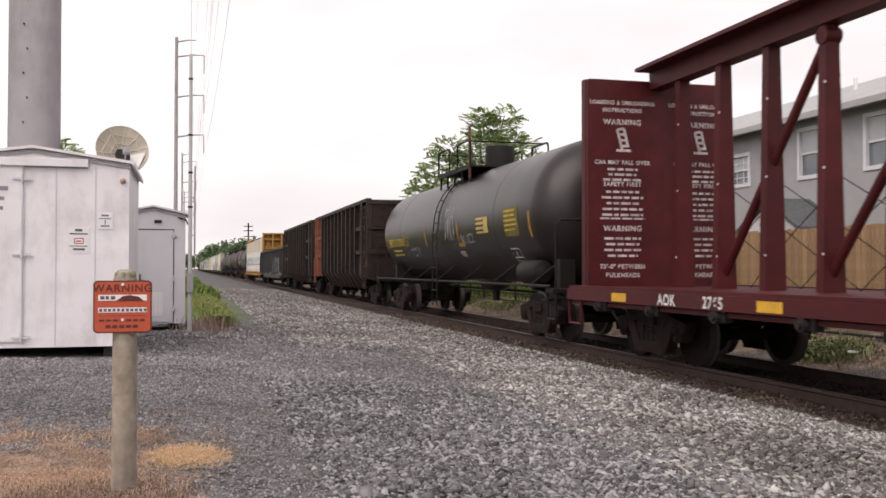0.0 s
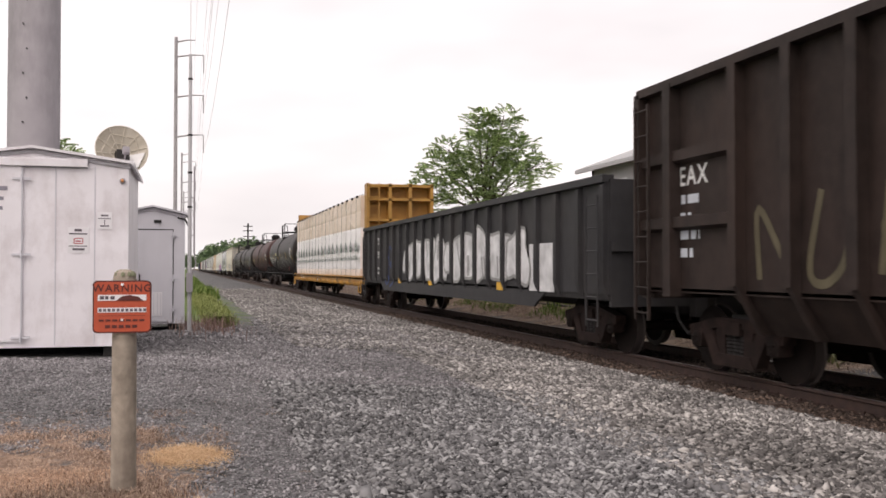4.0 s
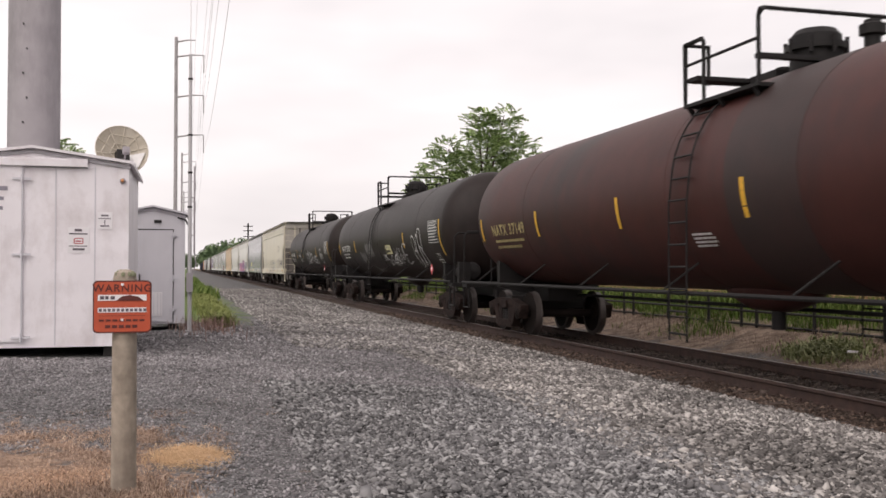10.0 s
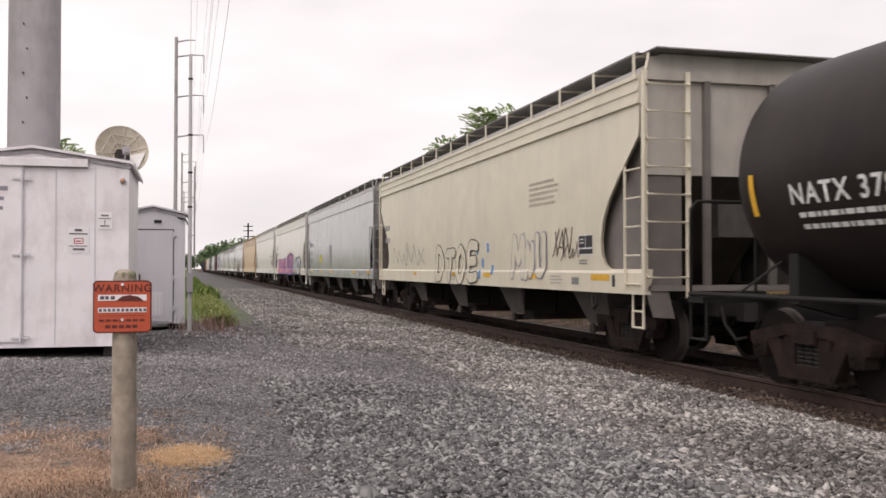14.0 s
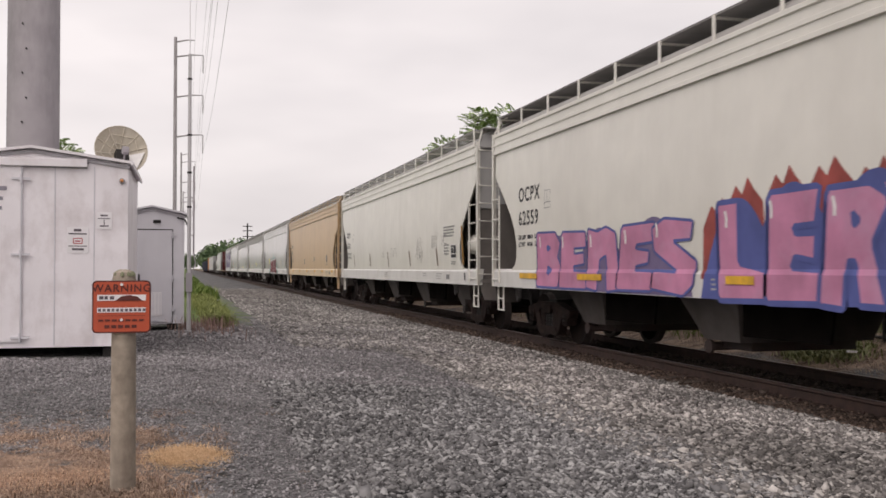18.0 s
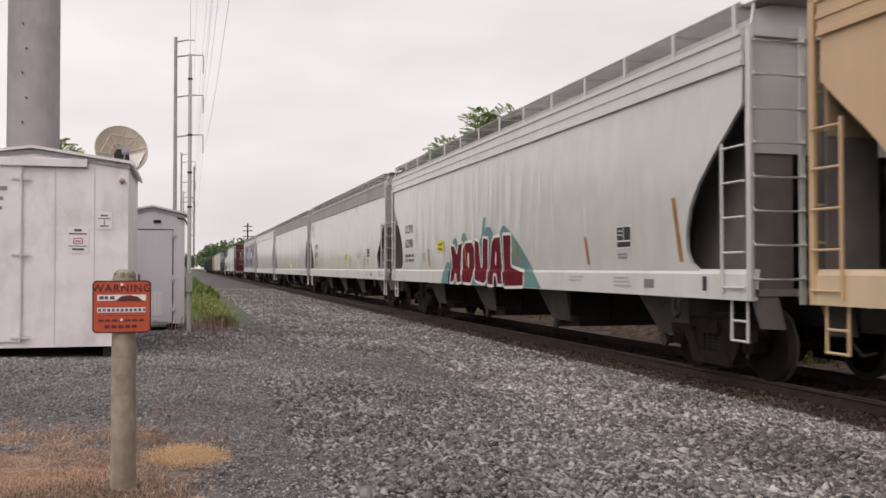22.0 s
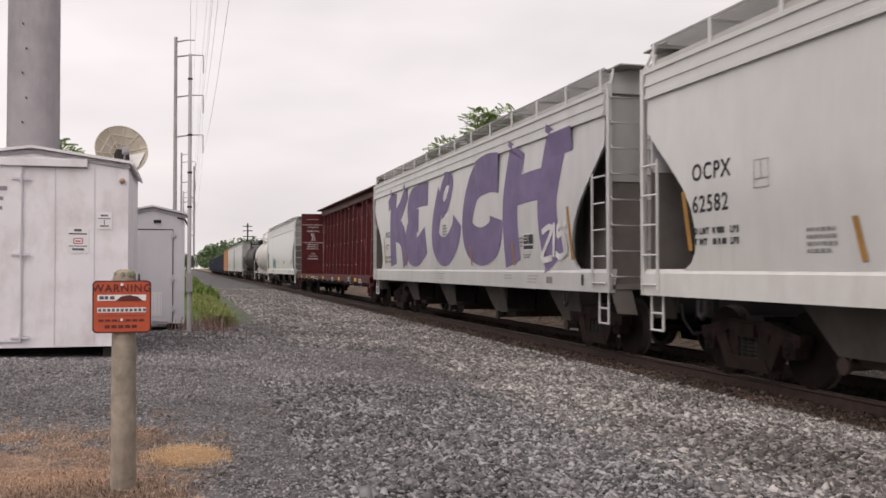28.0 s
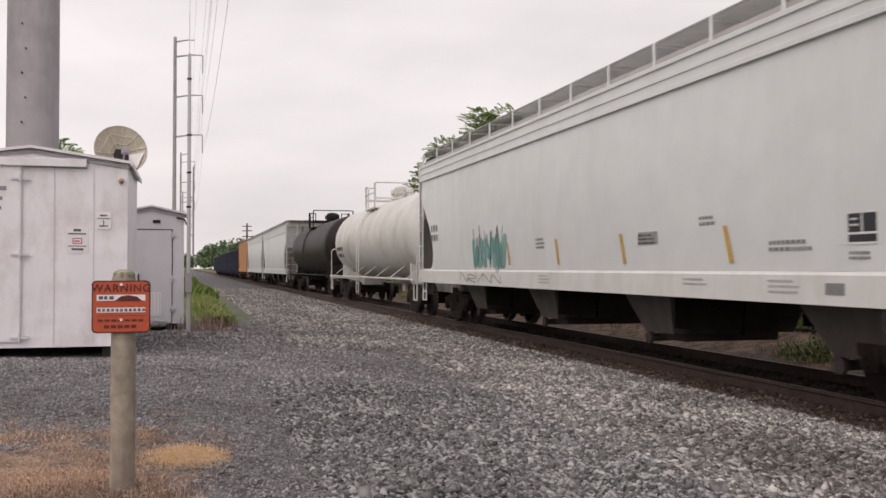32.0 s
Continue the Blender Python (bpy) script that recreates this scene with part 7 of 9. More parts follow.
            for y, w, hh in ((1.0, 1.7, 1.22), (0.0, 1.8, 1.32), (-1.2, 2.0, 1.34)):
                mound(c, y, 1.05, w, hh, SP_BLUE, 0.5, -1.6365, "blue sprayed ground")
            for y, w, hh in ((6.95, 2.2, 0.95), (5.2, 2.2, 1.02), (3.4, 2.2, 1.1)):
                mound(c, y, 1.06, w, hh, SP_PURPLE, 0.5, -1.6365, "violet sprayed ground")
            for y, w, hh, k in ((-3.1, 1.3, 0.95, 0.2), (-3.7, 2.0, 1.08, 0.6), (-5.0, 2.15, 1.1, 0.75)):
                mound(c, y, 1.05, w, hh, SP_BLACK, k, -1.6365, "black sprayed ground")
            block(c, "BENES", 6.9, 1.06, 5.7, 1.0, SP_PINK, SP_BLUE, 0.02, SP_BLUE, 311, 1, 0.1, -1.642, "fat pink letters with white rims", shine=W_MARK)
            block(c, "LERY", 0.7, 1.04, 3.9, 1.18, SP_PINK, SP_BLUE, 0.035, SP_BLUE, 313, 1, 0.1, -1.646, "fat pink letters with white rims", shine=W_MARK)
            block(c, "MACN", -3.15, 1.06, 3.6, 1.0, SP_PALE, SP_BLACK, 0.035, SP_BLACK, 314, 1, 0.08, -1.648, "pale blue letters with black outlines", 1.12)
            for y, w in spots["sill"]:
                patch(c, w, 0.1, y, 1.24, Y_MARK, x=-1.685, name="reflector", label="yellow reflector plate")
            tag(c, "IX", -7.4, 1.5, 0.6, 0.9, mat("rosy_spray", (0.4, 0.2, 0.19), 0.7, 0, 0.2, 3, bump=0), 0.028, 315, lean=-0.3)
        if i == 13:
            thin = mat("thin_faded_spray", (0.26, 0.25, 0.24), 0.8, 0, 0.5, 9, (0.55, 0.53, 0.49), 0.8, 5, bump=0)
            for text, y, z, w, hh in (("XNS", -3.6, 1.72, 0.8, 0.55), ("KV", -4.05, 1.6, 0.45, 0.3), ("NWY", -5.5, 1.95, 0.6, 0.36), ("V", -6.55, 2.0, 0.2, 0.3), ("C", -6.72, 2.05, 0.3, 0.25), ("NM", -0.2, 1.78, 0.9, 0.3), ("X", 1.2, 1.8, 0.3, 0.2)):
                tag(c, text, y, z, w, hh, thin, 0.016, 321 + len(text) + int(hh * 50), lean=0.2, label="thin faded sprayed scribble")
            patch(c, 0.11, 0.92, -8.38, 1.53, O_MARK, name="reflective_stripe", label="tall orange reflective stripe", lean=0.12)
        if i == 15:
            for y, z, w, hh, k in ((3.9, 1.05, 1.0, 0.55, 0.6), (3.25, 1.06, 1.2, 1.12, 0.5), (2.5, 1.06, 1.3, 1.22, 0.5), (1.2, 1.06, 2.2, 1.28, 0.55), (-0.35, 1.06, 2.9, 1.26, 0.25)):
                mound(c, y, z, w, hh, SP_TEAL, k, label="teal sprayed ground")
            patch(c, 0.2, 0.5, 0.35, 2.05, SP_TEAL, name="spray_blot", label="teal spray flick", lean=-0.25)
            block(c, "XOUAL", 3.1, 1.06, 5.35, 0.98, SP_RED, W_MARK, 0.03, W_MARK, 332, 1, 0.16, -1.645, "dark red block letters with white rims", 1.06)
            patch(c, 0.62, 0.3, 4.3, 1.85, YL_MARK, x=-1.66, name="placard", label="yellow emergency placard")
            bars(c, 2, 4.25, 2.02, 0.5, 0.06, 0.12, K_MARK, x=-1.666, seed=77)
        if i == 16:
            tag(c, "EKARE", 9.5, 3.38, 1.3, 0.34, SP_BLACK, 0.022, 344, lean=0.2, label="black sprayed tag")
            tag(c, "AS", 8.7, 3.05, 0.45, 0.25, SP_BLACK, 0.022, 345, lean=0.2, label="black sprayed tag")
            patch(c, 0.78, 0.26, -1.53, 1.76, YL_MARK, name="placard", label="yellow emergency placard")
            bars(c, 2, -1.58, 1.92, 0.68, 0.06, 0.12, K_MARK, x=-1.64, seed=78)
            for k, y in enumerate((4.3, 0.0, -4.25)):
                patch(c, 0.12, 0.3, y, 3.58, P_GREYEND, name="paint_run", label="grey paint run")
        if i == 17:
            tag(c, "XARLS", -6.7, 2.36, 0.95, 0.22, SP_BLUE, 0.022, 351, lean=0.1, label="blue sprayed tag")
            tag(c, "NXTEVO", 7.5, 1.45, 3.6, 0.4, SP_GREY, 0.022, 352)
            tag(c, "SE", 9.2, 2.2, 0.6, 0.9, SP_DIM, 0.05, 353)
            patch(c, 0.65, 0.25, -1.03, 1.46, YL_MARK, name="placard", label="yellow emergency placard")
        if i == 18:
            bars(c, 7, h - 6.6, 2.2, 1.0, 0.05, 0.11, R_MARK, seed=361)
            patch(c, 0.13, 0.17, 1.9, 1.14, YL_MARK, x=-1.638, name="placard", label="yellow card")
        if i == 19:
            purple_strokes(c)
        if i == 21:
            deep = mat("dark_teal_spray", (0.05, 0.1, 0.1), 0.7, 0, 0.2, 3, bump=0)
            tag(c, "WMW", 5.05, 1.4, 2.5, 0.74, mat("light_teal_spray", (0.2, 0.4, 0.37), 0.7, 0, 0.2, 2, (0.1, 0.24, 0.23), 0.5, 3, bump=0), 0.22, 371, label="teal sprayed letters", lean=0.0)
            tag(c, "WVNMN", 4.95, 1.42, 2.0, 0.78, deep, 0.03, 373, x=-1.645, label="dark lines on teal letters")
            tag(c, "NRVNN", 6.0, 1.12, 3.0, 0.18, SP_GREY, 0.025, 372)
            patch(c, 0.6, 0.18, -3.28, 1.77, SP_GREY, name="stencil_panel")
            bars(c, 3, -3.3, 1.89, 0.54, 0.025, 0.055, K_MARK, x=-1.64, seed=373)
    c, h, cv = tank("dirty white tank wagon with dark spills", P_TANKWHITE, LEN[22], fittings=P_TANKWHITE)
    couple(c, 22)
    bars(c, 2, h - 1.6, 2.2, 1.6, 0.16, 0.3, K_MARK, curve=cv, seed=23)
    c, h, cv = tank("dark grey tank wagon", P_BLACK2, LEN[23])
    couple(c, 23)
    for i, p, label in ((24, P_DULL, "pale grey covered hopper wagon far down the line"), (25, P_DULL, "pale grey covered hopper wagon far down the line"), (26, P_FARORANGE, "orange covered hopper wagon far down the line")):
        c, h = hopper(label, p, P_GREYEND, LEN[i], True, lower=p)
        couple(c, i)
    for i in range(27, 34):
        c, h = coal_gondola("dark blue gondola wagon far down the line", P_FARBLUE, LEN[i])
        couple(c, i)


P_TANEND = mat("dark_tan_end_paint", (0.34, 0.25, 0.15), 0.6, 0, 0.1, 3, (0.2, 0.15, 0.1), 0.5, 1.2, 4)
make_train()



# ---- the yard: huts, pole, post, sign ----
M_LABEL = mat("white_notice", (0.78, 0.76, 0.78), 0.5, 0, 0.04, 8, bump=0)
M_INK = mat("notice_ink", (0.12, 0.1, 0.12), 0.7, 0, 0.1, 8, bump=0)
M_REDINK = mat("notice_red", (0.45, 0.07, 0.08), 0.7, 0, 0.1, 8, bump=0)


def flat_bars(parent, name, items, y, material):
    """Small print on a face that looks towards the camera: items of x0, x1, z0, z1."""
    b = Build()
    for x0, x1, z0, z1 in items:
        b.add([(x0, y, z0), (x1, y, z0), (x1, y, z1), (x0, y, z1)], [(0, 1, 2, 3)])
    return part(name, b, material, parent, smooth=0)


def hinge(parent, x, z, y, w):
    b = Build().box(x - w, x + w, y - 0.02, y, z - 0.012, z + 0.012)
    b.rod((x, y - 0.02, z - 0.05), (x, y - 0.02, z + 0.05), 0.012, 8)
    part("hinge", b, M_GREYPAINT, parent)


def hut(label, w, depth, h, rise, at, paint):
    """A sheet-metal equipment hut with a low gable roof, on skids."""
    o = thing("equipment_hut", label, "equipment hut", at)
    wall = Build().box(-w / 2, w / 2, 0, depth, 0.1, h)
    wall.prism([(-w / 2, h), (w / 2, h), (0, h + rise)], "y", 0.0, depth)
    part("wall", wall, paint, o)
    rf = Build()
    for s in (-1, 1):
        rf.prism([(0, h + rise + 0.005), (0, h + rise + 0.035), (s * (w / 2 + 0.06), h + 0.03), (s * (w / 2 + 0.06), h - 0.02), (s * (w / 2 + 0.04), h - 0.02),
                  (s * (w / 2 + 0.04), h + 0.0)], "y", -0.07, depth + 0.07)
    part("roof", rf, paint, o)
    # dark strip drawn for the shadow gap under the roof edge
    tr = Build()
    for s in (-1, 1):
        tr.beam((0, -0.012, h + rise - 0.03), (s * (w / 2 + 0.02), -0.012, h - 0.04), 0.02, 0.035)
    part("gable_trim", tr, mat("grey_edge_line", (0.4, 0.385, 0.41), 0.6), o)
    for x in (-w / 2 + 0.12, w / 2 - 0.27):
        part("skid", Build().box(x, x + 0.15, 0.05, depth - 0.05, -0.02, 0.1), M_DARK, o)
    return o


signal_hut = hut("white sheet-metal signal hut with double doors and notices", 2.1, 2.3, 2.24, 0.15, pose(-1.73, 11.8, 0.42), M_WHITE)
# frame of the doors, seams, hinges; x is measured from the ridge
door = part("door", Build().box(-1.0, -0.115, -0.025, 0.0, 0.17, 2.2), M_WHITE, signal_hut)
part("door_edge", Build().box(-0.112, -0.1, -0.03, 0.0, 0.15, 2.22), M_GREYPAINT, signal_hut)
part("door_head", Build().box(-1.0, -0.1, -0.03, 0.0, 2.205, 2.22), M_GREYPAINT, signal_hut)
for z in (0.22, 1.17, 2.04):
    hinge(signal_hut, -0.11, z, -0.026, 0.1)
flat_bars(door, "number_bars", [(-0.36, -0.26, 1.9, 1.95), (-0.36, -0.3, 1.79, 1.83), (-0.36, -0.31, 1.68, 1.72)], -0.028, mat("faded_ink", (0.25, 0.23, 0.27), 0.7))
part("drip_rail", Build().prism([(0.0, 2.19), (-0.06, 2.19), (-0.06, 2.27), (0.0, 2.3)], "x", -1.05, 0.6), M_WHITE, signal_hut)
part("drip_rail_seal", Build().box(-1.05, 0.6, -0.012, 0.0, 2.175, 2.188), mat("grey_edge_line", (0.4, 0.385, 0.41), 0.6), signal_hut)
for x in (0.25, 0.68):
    part("panel_seam", Build().box(x - 0.006, x + 0.006, -0.006, 0.0, 0.12, 2.2), M_GREYPAINT, signal_hut)
part("corner_trim", Build().box(1.0, 1.056, -0.006, 0.05, 0.1, 2.24), M_WHITE, signal_hut)
notice = part("notice", Build().box(0.385, 0.62, -0.008, 0.0, 1.19, 1.49), M_LABEL, signal_hut, "white printed notice")
flat_bars(notice, "notice_print", [(0.46, 0.54, 1.44, 1.47), (0.4, 0.6, 1.405, 1.42), (0.44, 0.57, 1.22, 1.245), (0.4, 0.6, 1.265, 1.275)], -0.01, M_INK)
flat_bars(notice, "notice_sign", [(0.46, 0.545, 1.355, 1.365), (0.45, 0.46, 1.3, 1.36), (0.545, 0.555, 1.3, 1.36), (0.46, 0.545, 1.295, 1.305), (0.47, 0.53, 1.32, 1.335)], -0.01, M_REDINK)
notice2 = part("notice", Build().box(0.705, 0.875, -0.008, 0.0, 1.47, 1.67), M_LABEL, signal_hut, "small white printed notice")
flat_bars(notice2, "notice_print", [(0.75, 0.83, 1.62, 1.64), (0.72, 0.86, 1.59, 1.6), (0.74, 0.84, 1.5, 1.515), (0.785, 0.795, 1.52, 1.58)], -0.01, M_INK)
lamp = part("door_lamp", Build().lathe("y", (0.985, -0.02, 2.04), [(-0.03, 0.01), (-0.02, 0.03), (0.02, 0.035)], 12), M_GALV, signal_hut, "small round amber lamp")
part("lamp_lens", Build().lathe("y", (0.985, -0.055, 2.04), [(-0.012, 0.006), (0.0, 0.02), (0.01, 0.02)], 10), mat("amber_lens", (0.6, 0.25, 0.08), 0.3, 0, 0.05), lamp)

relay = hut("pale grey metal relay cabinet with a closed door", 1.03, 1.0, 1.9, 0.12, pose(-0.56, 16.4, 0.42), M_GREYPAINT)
part("door", Build().box(-0.25, 0.32, -0.02, 0.0, 0.13, 1.64), M_GREYPAINT, relay)
part("door_gap", Build().box(0.325, 0.335, -0.012, 0.0, 0.12, 1.66).box(-0.25, 0.33, -0.012, 0.0, 1.645, 1.66), M_DARK, relay)
for z in (0.35, 0.85, 1.56):
    hinge(relay, 0.33, z, -0.02, 0.05)
part("vent_plate", Build().box(0.02, 0.14, -0.02, 0.0, 1.76, 1.81), M_DARK, relay)
part("door_handle", Build().box(-0.21, -0.19, -0.05, 0.0, 0.8, 0.92), M_DARK, relay)
lab = part("notice", Build().box(-0.03, 0.16, -0.028, -0.02, 0.23, 0.62), M_LABEL, relay, "white striped notice")
flat_bars(lab, "notice_print", [(0.02, 0.03, 0.25, 0.6), (0.08, 0.09, 0.25, 0.6), (0.13, 0.14, 0.25, 0.6)], -0.03, M_GREYPAINT)
part("cable_pipe", Build().path([(0.4, -0.02, 1.85), (0.52, -0.05, 1.82), (0.58, -0.05, 1.7), (0.6, -0.05, 1.45)], 0.014), M_DARK, relay)

dish = thing("satellite_dish", "beige mesh satellite dish with ribs on a short mast", "satellite dish", pose(-0.875, 13.35, 2.97, 74, 0, 14))
b = Build()
ring = []
for i in range(7):
    r = 0.335 * i / 6
    ring.append([(r * math.cos(a), r * math.sin(a), 0.12 * (i / 6) ** 2) for a in [2 * math.pi * k / 28 for k in range(29)]])
b.sheet(ring)
M_DISH = mat("beige_dish", (0.42, 0.375, 0.3), 0.6, 0, 0.15, 5, (0.6, 0.56, 0.48), 0.6, 4)
part("bowl", b, M_DISH, dish, smooth=80)
b = Build().path([(0.335 * math.cos(a), 0.335 * math.sin(a), 0.12) for a in [2 * math.pi * k / 28 for k in range(29)]], 0.008, 6)
part("rim", b, M_DISH, dish)
M_DISHRIB = mat("dish_rib", (0.6, 0.55, 0.46), 0.7)
for k in range(10):
    a = k * math.pi / 5 + 0.15
    part("rib", Build().path([(0.05 * math.cos(a), 0.05 * math.sin(a), 0.008), (0.2 * math.cos(a), 0.2 * math.sin(a), 0.05), (0.33 * math.cos(a), 0.33 * math.sin(a), 0.122)], 0.006, 5), M_DISHRIB, dish)
for r, z in ((0.13, 0.024), (0.24, 0.067)):
    part("rib_ring", Build().path([(r * math.cos(a) * (1.12 if k % 2 else 0.9), r * math.sin(a) * (1.12 if k % 2 else 0.9), z + 0.006) for k, a in enumerate([math.pi * q / 5 + 0.15 for q in range(11)])], 0.006, 5), M_DISHRIB, dish)
part("lower_panel", Build().add([(0.02, -0.06, 0.02), (0.3, -0.02, 0.115), (0.2, -0.24, 0.125), (0.02, -0.3, 0.12)], [(0, 1, 2, 3)]), mat("bare_dish_metal", (0.55, 0.54, 0.53), 0.35, 0.5), dish, "bare metal panel")
part("feed_box", Build().box(-0.08, 0.08, -0.17, -0.03, 0.03, 0.2), M_DARK, dish)
part("mount_box", Build().box(-0.09, 0.09, -0.08, 0.08, -0.16, -0.02), M_GALV, dish)
part("feed_arm", Build().path([(0.0, -0.3, 0.1), (0.0, -0.12, 0.36)], 0.012).box(-0.04, 0.04, -0.16, -0.08, 0.34, 0.42), M_GALV, dish)
dm = thing("dish_mast", "short grey steel mast on the hut roof", "mast", pose(-0.86, 13.4, 2.55))
part("tube", Build().rod((0, 0, -0.06), (0, 0, 0.42), 0.03, 10).path([(0, 0, 0.3), (-0.25, -0.1, 0.12)], 0.012), M_GALV, dm)

mast = thing("antenna_mast", "thin grey steel antenna mast with clamps", "mast", pose(0.03, 15.7, 0.36))
part("tube", Build().rod((0, 0, 0), (0, 0, 4.5), 0.034, 10, 0.026), mat("pale_galvanised_tube", (0.5, 0.49, 0.5), 0.6, 0.2, 0.08, 3), mast)
part("whip", Build().rod((0, 0, 4.4), (0, 0, 6.0), 0.008, 6, 0.004), M_TRIM, mast)
for z in (2.05, 2.6, 3.2, 4.1):
    part("clamp", Build().lathe("z", (0, 0, z), [(-0.016, 0.03), (-0.012, 0.038), (0.012, 0.038), (0.016, 0.03)], 10), M_DARK, mast)
part("side_antenna", Build().rod((0.07, 0, 1.3), (0.07, 0, 2.7), 0.014, 8).path([(0, 0, 2.2), (0.07, 0, 2.2)], 0.01).path([(0, 0, 1.6), (0.07, 0, 1.6)], 0.01).path([(0.07, 0, 1.3), (0.1, 0.0, 1.15), (0.05, 0, 1.0), (0.0, 0, 1.05)], 0.01), M_GALV, mast)
part("junction_box", Build().box(-0.05, 0.05, -0.09, -0.03, 0.7, 1.0), M_GALV, mast)


def big_pole(y, h, r0, r1):
    o = thing("transmission_pole", "tall grey steel transmission pole with arms and hanging insulators", "utility pole", pose(-2.23, y, ground_height(-2.2, y) - 0.05),
              group="transmission poles")
    b = Build().lathe("z", (0, 0, 0), [(0, r0), (h * 0.5, (r0 + r1) / 2), (h, r1)], 24)
    part("shaft", b, M_GALV, o)
    if y < 50:
        for k in range(14):
            z = 3.2 + 0.36 * k
            part("step_bolt", Build().rod((-0.1 + 0.05 * (k % 2), -r0 + 0.02, z), (-0.1 + 0.05 * (k % 2), -r0 - 0.03, z), 0.012, 6), M_DARK, o)
    for k, z in enumerate((h - 0.9, h - 3.6, h - 11.0, h - 18.3)):
        a = 3.4 if k == 0 else 4.9
        part("arm", Build().rod((0, 0, z), (a * 0.6, 0, z + 0.5), 0.16, 8, 0.12).rod((a * 0.6, 0, z + 0.5), (a, 0, z + 0.55), 0.12, 8, 0.08), M_GALV, o)
        if k:
            ins = Build()
            for q in range(10):
                ins.lathe("z", (a, 0, z + 0.5 - q * 0.33), [(0, 0.04), (-0.1, 0.13), (-0.16, 0.13), (-0.33, 0.04)], 8)
            part("insulator", ins, M_GALV, o)


POLES = (15.3, 180.0, 360.0, 540.0)
for y in POLES:
    big_pole(y, 44.0, 0.375, 0.29)
M_WIRE = mat("power_line", (0.3, 0.3, 0.31), 0.6, 0.3, 0.05)
for x, z in ((1.2, 43.6), (2.7, 37.6), (2.7, 30.2), (2.7, 22.9), (2.2, 37.6), (2.2, 30.2)):
    w = thing("power_line", "thin grey overhead power line", "cable", group="power lines")
    for y0, y1 in zip(POLES, POLES[1:]):
        pts = []
        for i in range(25):
            k = i / 24
            pts.append((x, y0 + (y1 - y0) * k, z + 0.3 - 4 * 3.6 * k * (1 - k)))
        part("span", Build().path(pts, 0.016, 5), M_WIRE, w)

far_pole = thing("wooden_utility_pole", "distant wooden utility pole with crossarms", "utility pole", pose(11.4, 190.0, -0.1))
part("shaft", Build().rod((0, 0, 0), (0, 0, 10.4), 0.2, 8, 0.14), M_DARK, far_pole)
for z in (9.8, 8.9, 7.8):
    part("crossarm", Build().box(-0.9, 0.9, -0.08, 0.08, z - 0.08, z + 0.08), M_DARK, far_pole)

marker = thing("marker_post", "weathered round wooden marker post", "post", pose(-0.305, 5.05, 0.28))
part("shaft", Build().lathe("z", (0, 0, -0.1), [(0, 0.063), (0.3, 0.061), (0.7, 0.06), (1.19, 0.058), (1.23, 0.05), (1.245, 0.025)], 18), M_POSTWOOD, marker)
rng = random.Random(4)
for k in range(26):
    a, r = rng.uniform(0, 6.28), 0.052 * math.sqrt(rng.random())
    b = Build().lathe("z", (r * math.cos(a), r * math.sin(a), 1.125 - 6 * r * r), [(0, 0.012), (0.012, 0.011), (0.022, 0.003)], 6)
    part("moss_tuft", b, mat("grey_green_moss", (0.2, 0.21, 0.13), 0.95, 0, 0.3, 20, (0.32, 0.3, 0.24), 0.5, 9), marker)
M_SIGN = mat("orange_sign", (0.5, 0.085, 0.035), 0.5, 0, 0.06, 6, (0.36, 0.06, 0.03), 0.4, 5, bump=0.05)
M_SIGNRIM = mat("dark_sign_rim", (0.1, 0.02, 0.015), 0.6)


def rounded(w, h, r, n=5):
    out = []
    for cx, cz, a0 in ((w - r, h - r, 0), (-w + r, h - r, 90), (-w + r, -h + r, 180), (w - r, -h + r, 270)):
        for k in range(n + 1):
            a = radians(a0 + 90 * k / n)
            out.append((cx + r * math.cos(a), cz + r * math.sin(a)))
    return out


sign = thing("warning_sign", "square orange metal warning sign with rounded corners", "sign", pose(-0.312, 4.985, 1.24, 0, 0, -2))
part("rim", Build().prism(rounded(0.139, 0.13, 0.022), "y", -0.003, 0.003), M_SIGNRIM, sign)
plate = part("plate", Build().prism(rounded(0.132, 0.123, 0.018), "y", -0.006, -0.003), M_SIGN, sign)
me = wordmesh("WARNING", 0.052, M_SIGNRIM, "CENTER", 0.001)
for v in me.vertices:
    v.co = (v.co.x, -0.0085, 0.075 + v.co.y)
part("lettering", me, None, plate)
b = Build()
for x0, x1, z0, z1 in ((-0.115, 0.115, 0.03, 0.06), (-0.115, 0.115, -0.028, -0.004)):
    b.add([(x0, -0.008, z0), (x1, -0.008, z0), (x1, -0.008, z1), (x0, -0.008, z1)], [(0, 1, 2, 3)])
part("white_field", b, M_LABEL, plate, "white printed field", smooth=0)
b = Build().add([(-0.03, -0.0095, 0.03), (0.1, -0.0095, 0.03), (0.075, -0.0095, 0.05), (0.035, -0.0095, 0.058), (0.0, -0.0095, 0.052)], [(0, 1, 2, 3, 4)])
part("printed_shape", b, M_SIGNRIM, plate, smooth=0)
items = [(-0.105, -0.085, 0.037, 0.053), (-0.08, -0.065, 0.037, 0.053), (-0.055, -0.035, 0.037, 0.053)]
items += [(-0.11 + 0.021 * k, -0.096 + 0.021 * k, -0.023, -0.009) for k in range(11)]
flat_bars(plate, "small_print", items, -0.0095, M_INK)
items = [(-0.11 + 0.032 * k, -0.086 + 0.032 * k, -0.072, -0.062) for k in range(7)] + [(-0.08 + 0.032 * k, -0.056 + 0.032 * k, -0.105, -0.09) for k in range(5)] + [(-0.11, 0.11, -0.045, -0.043)]
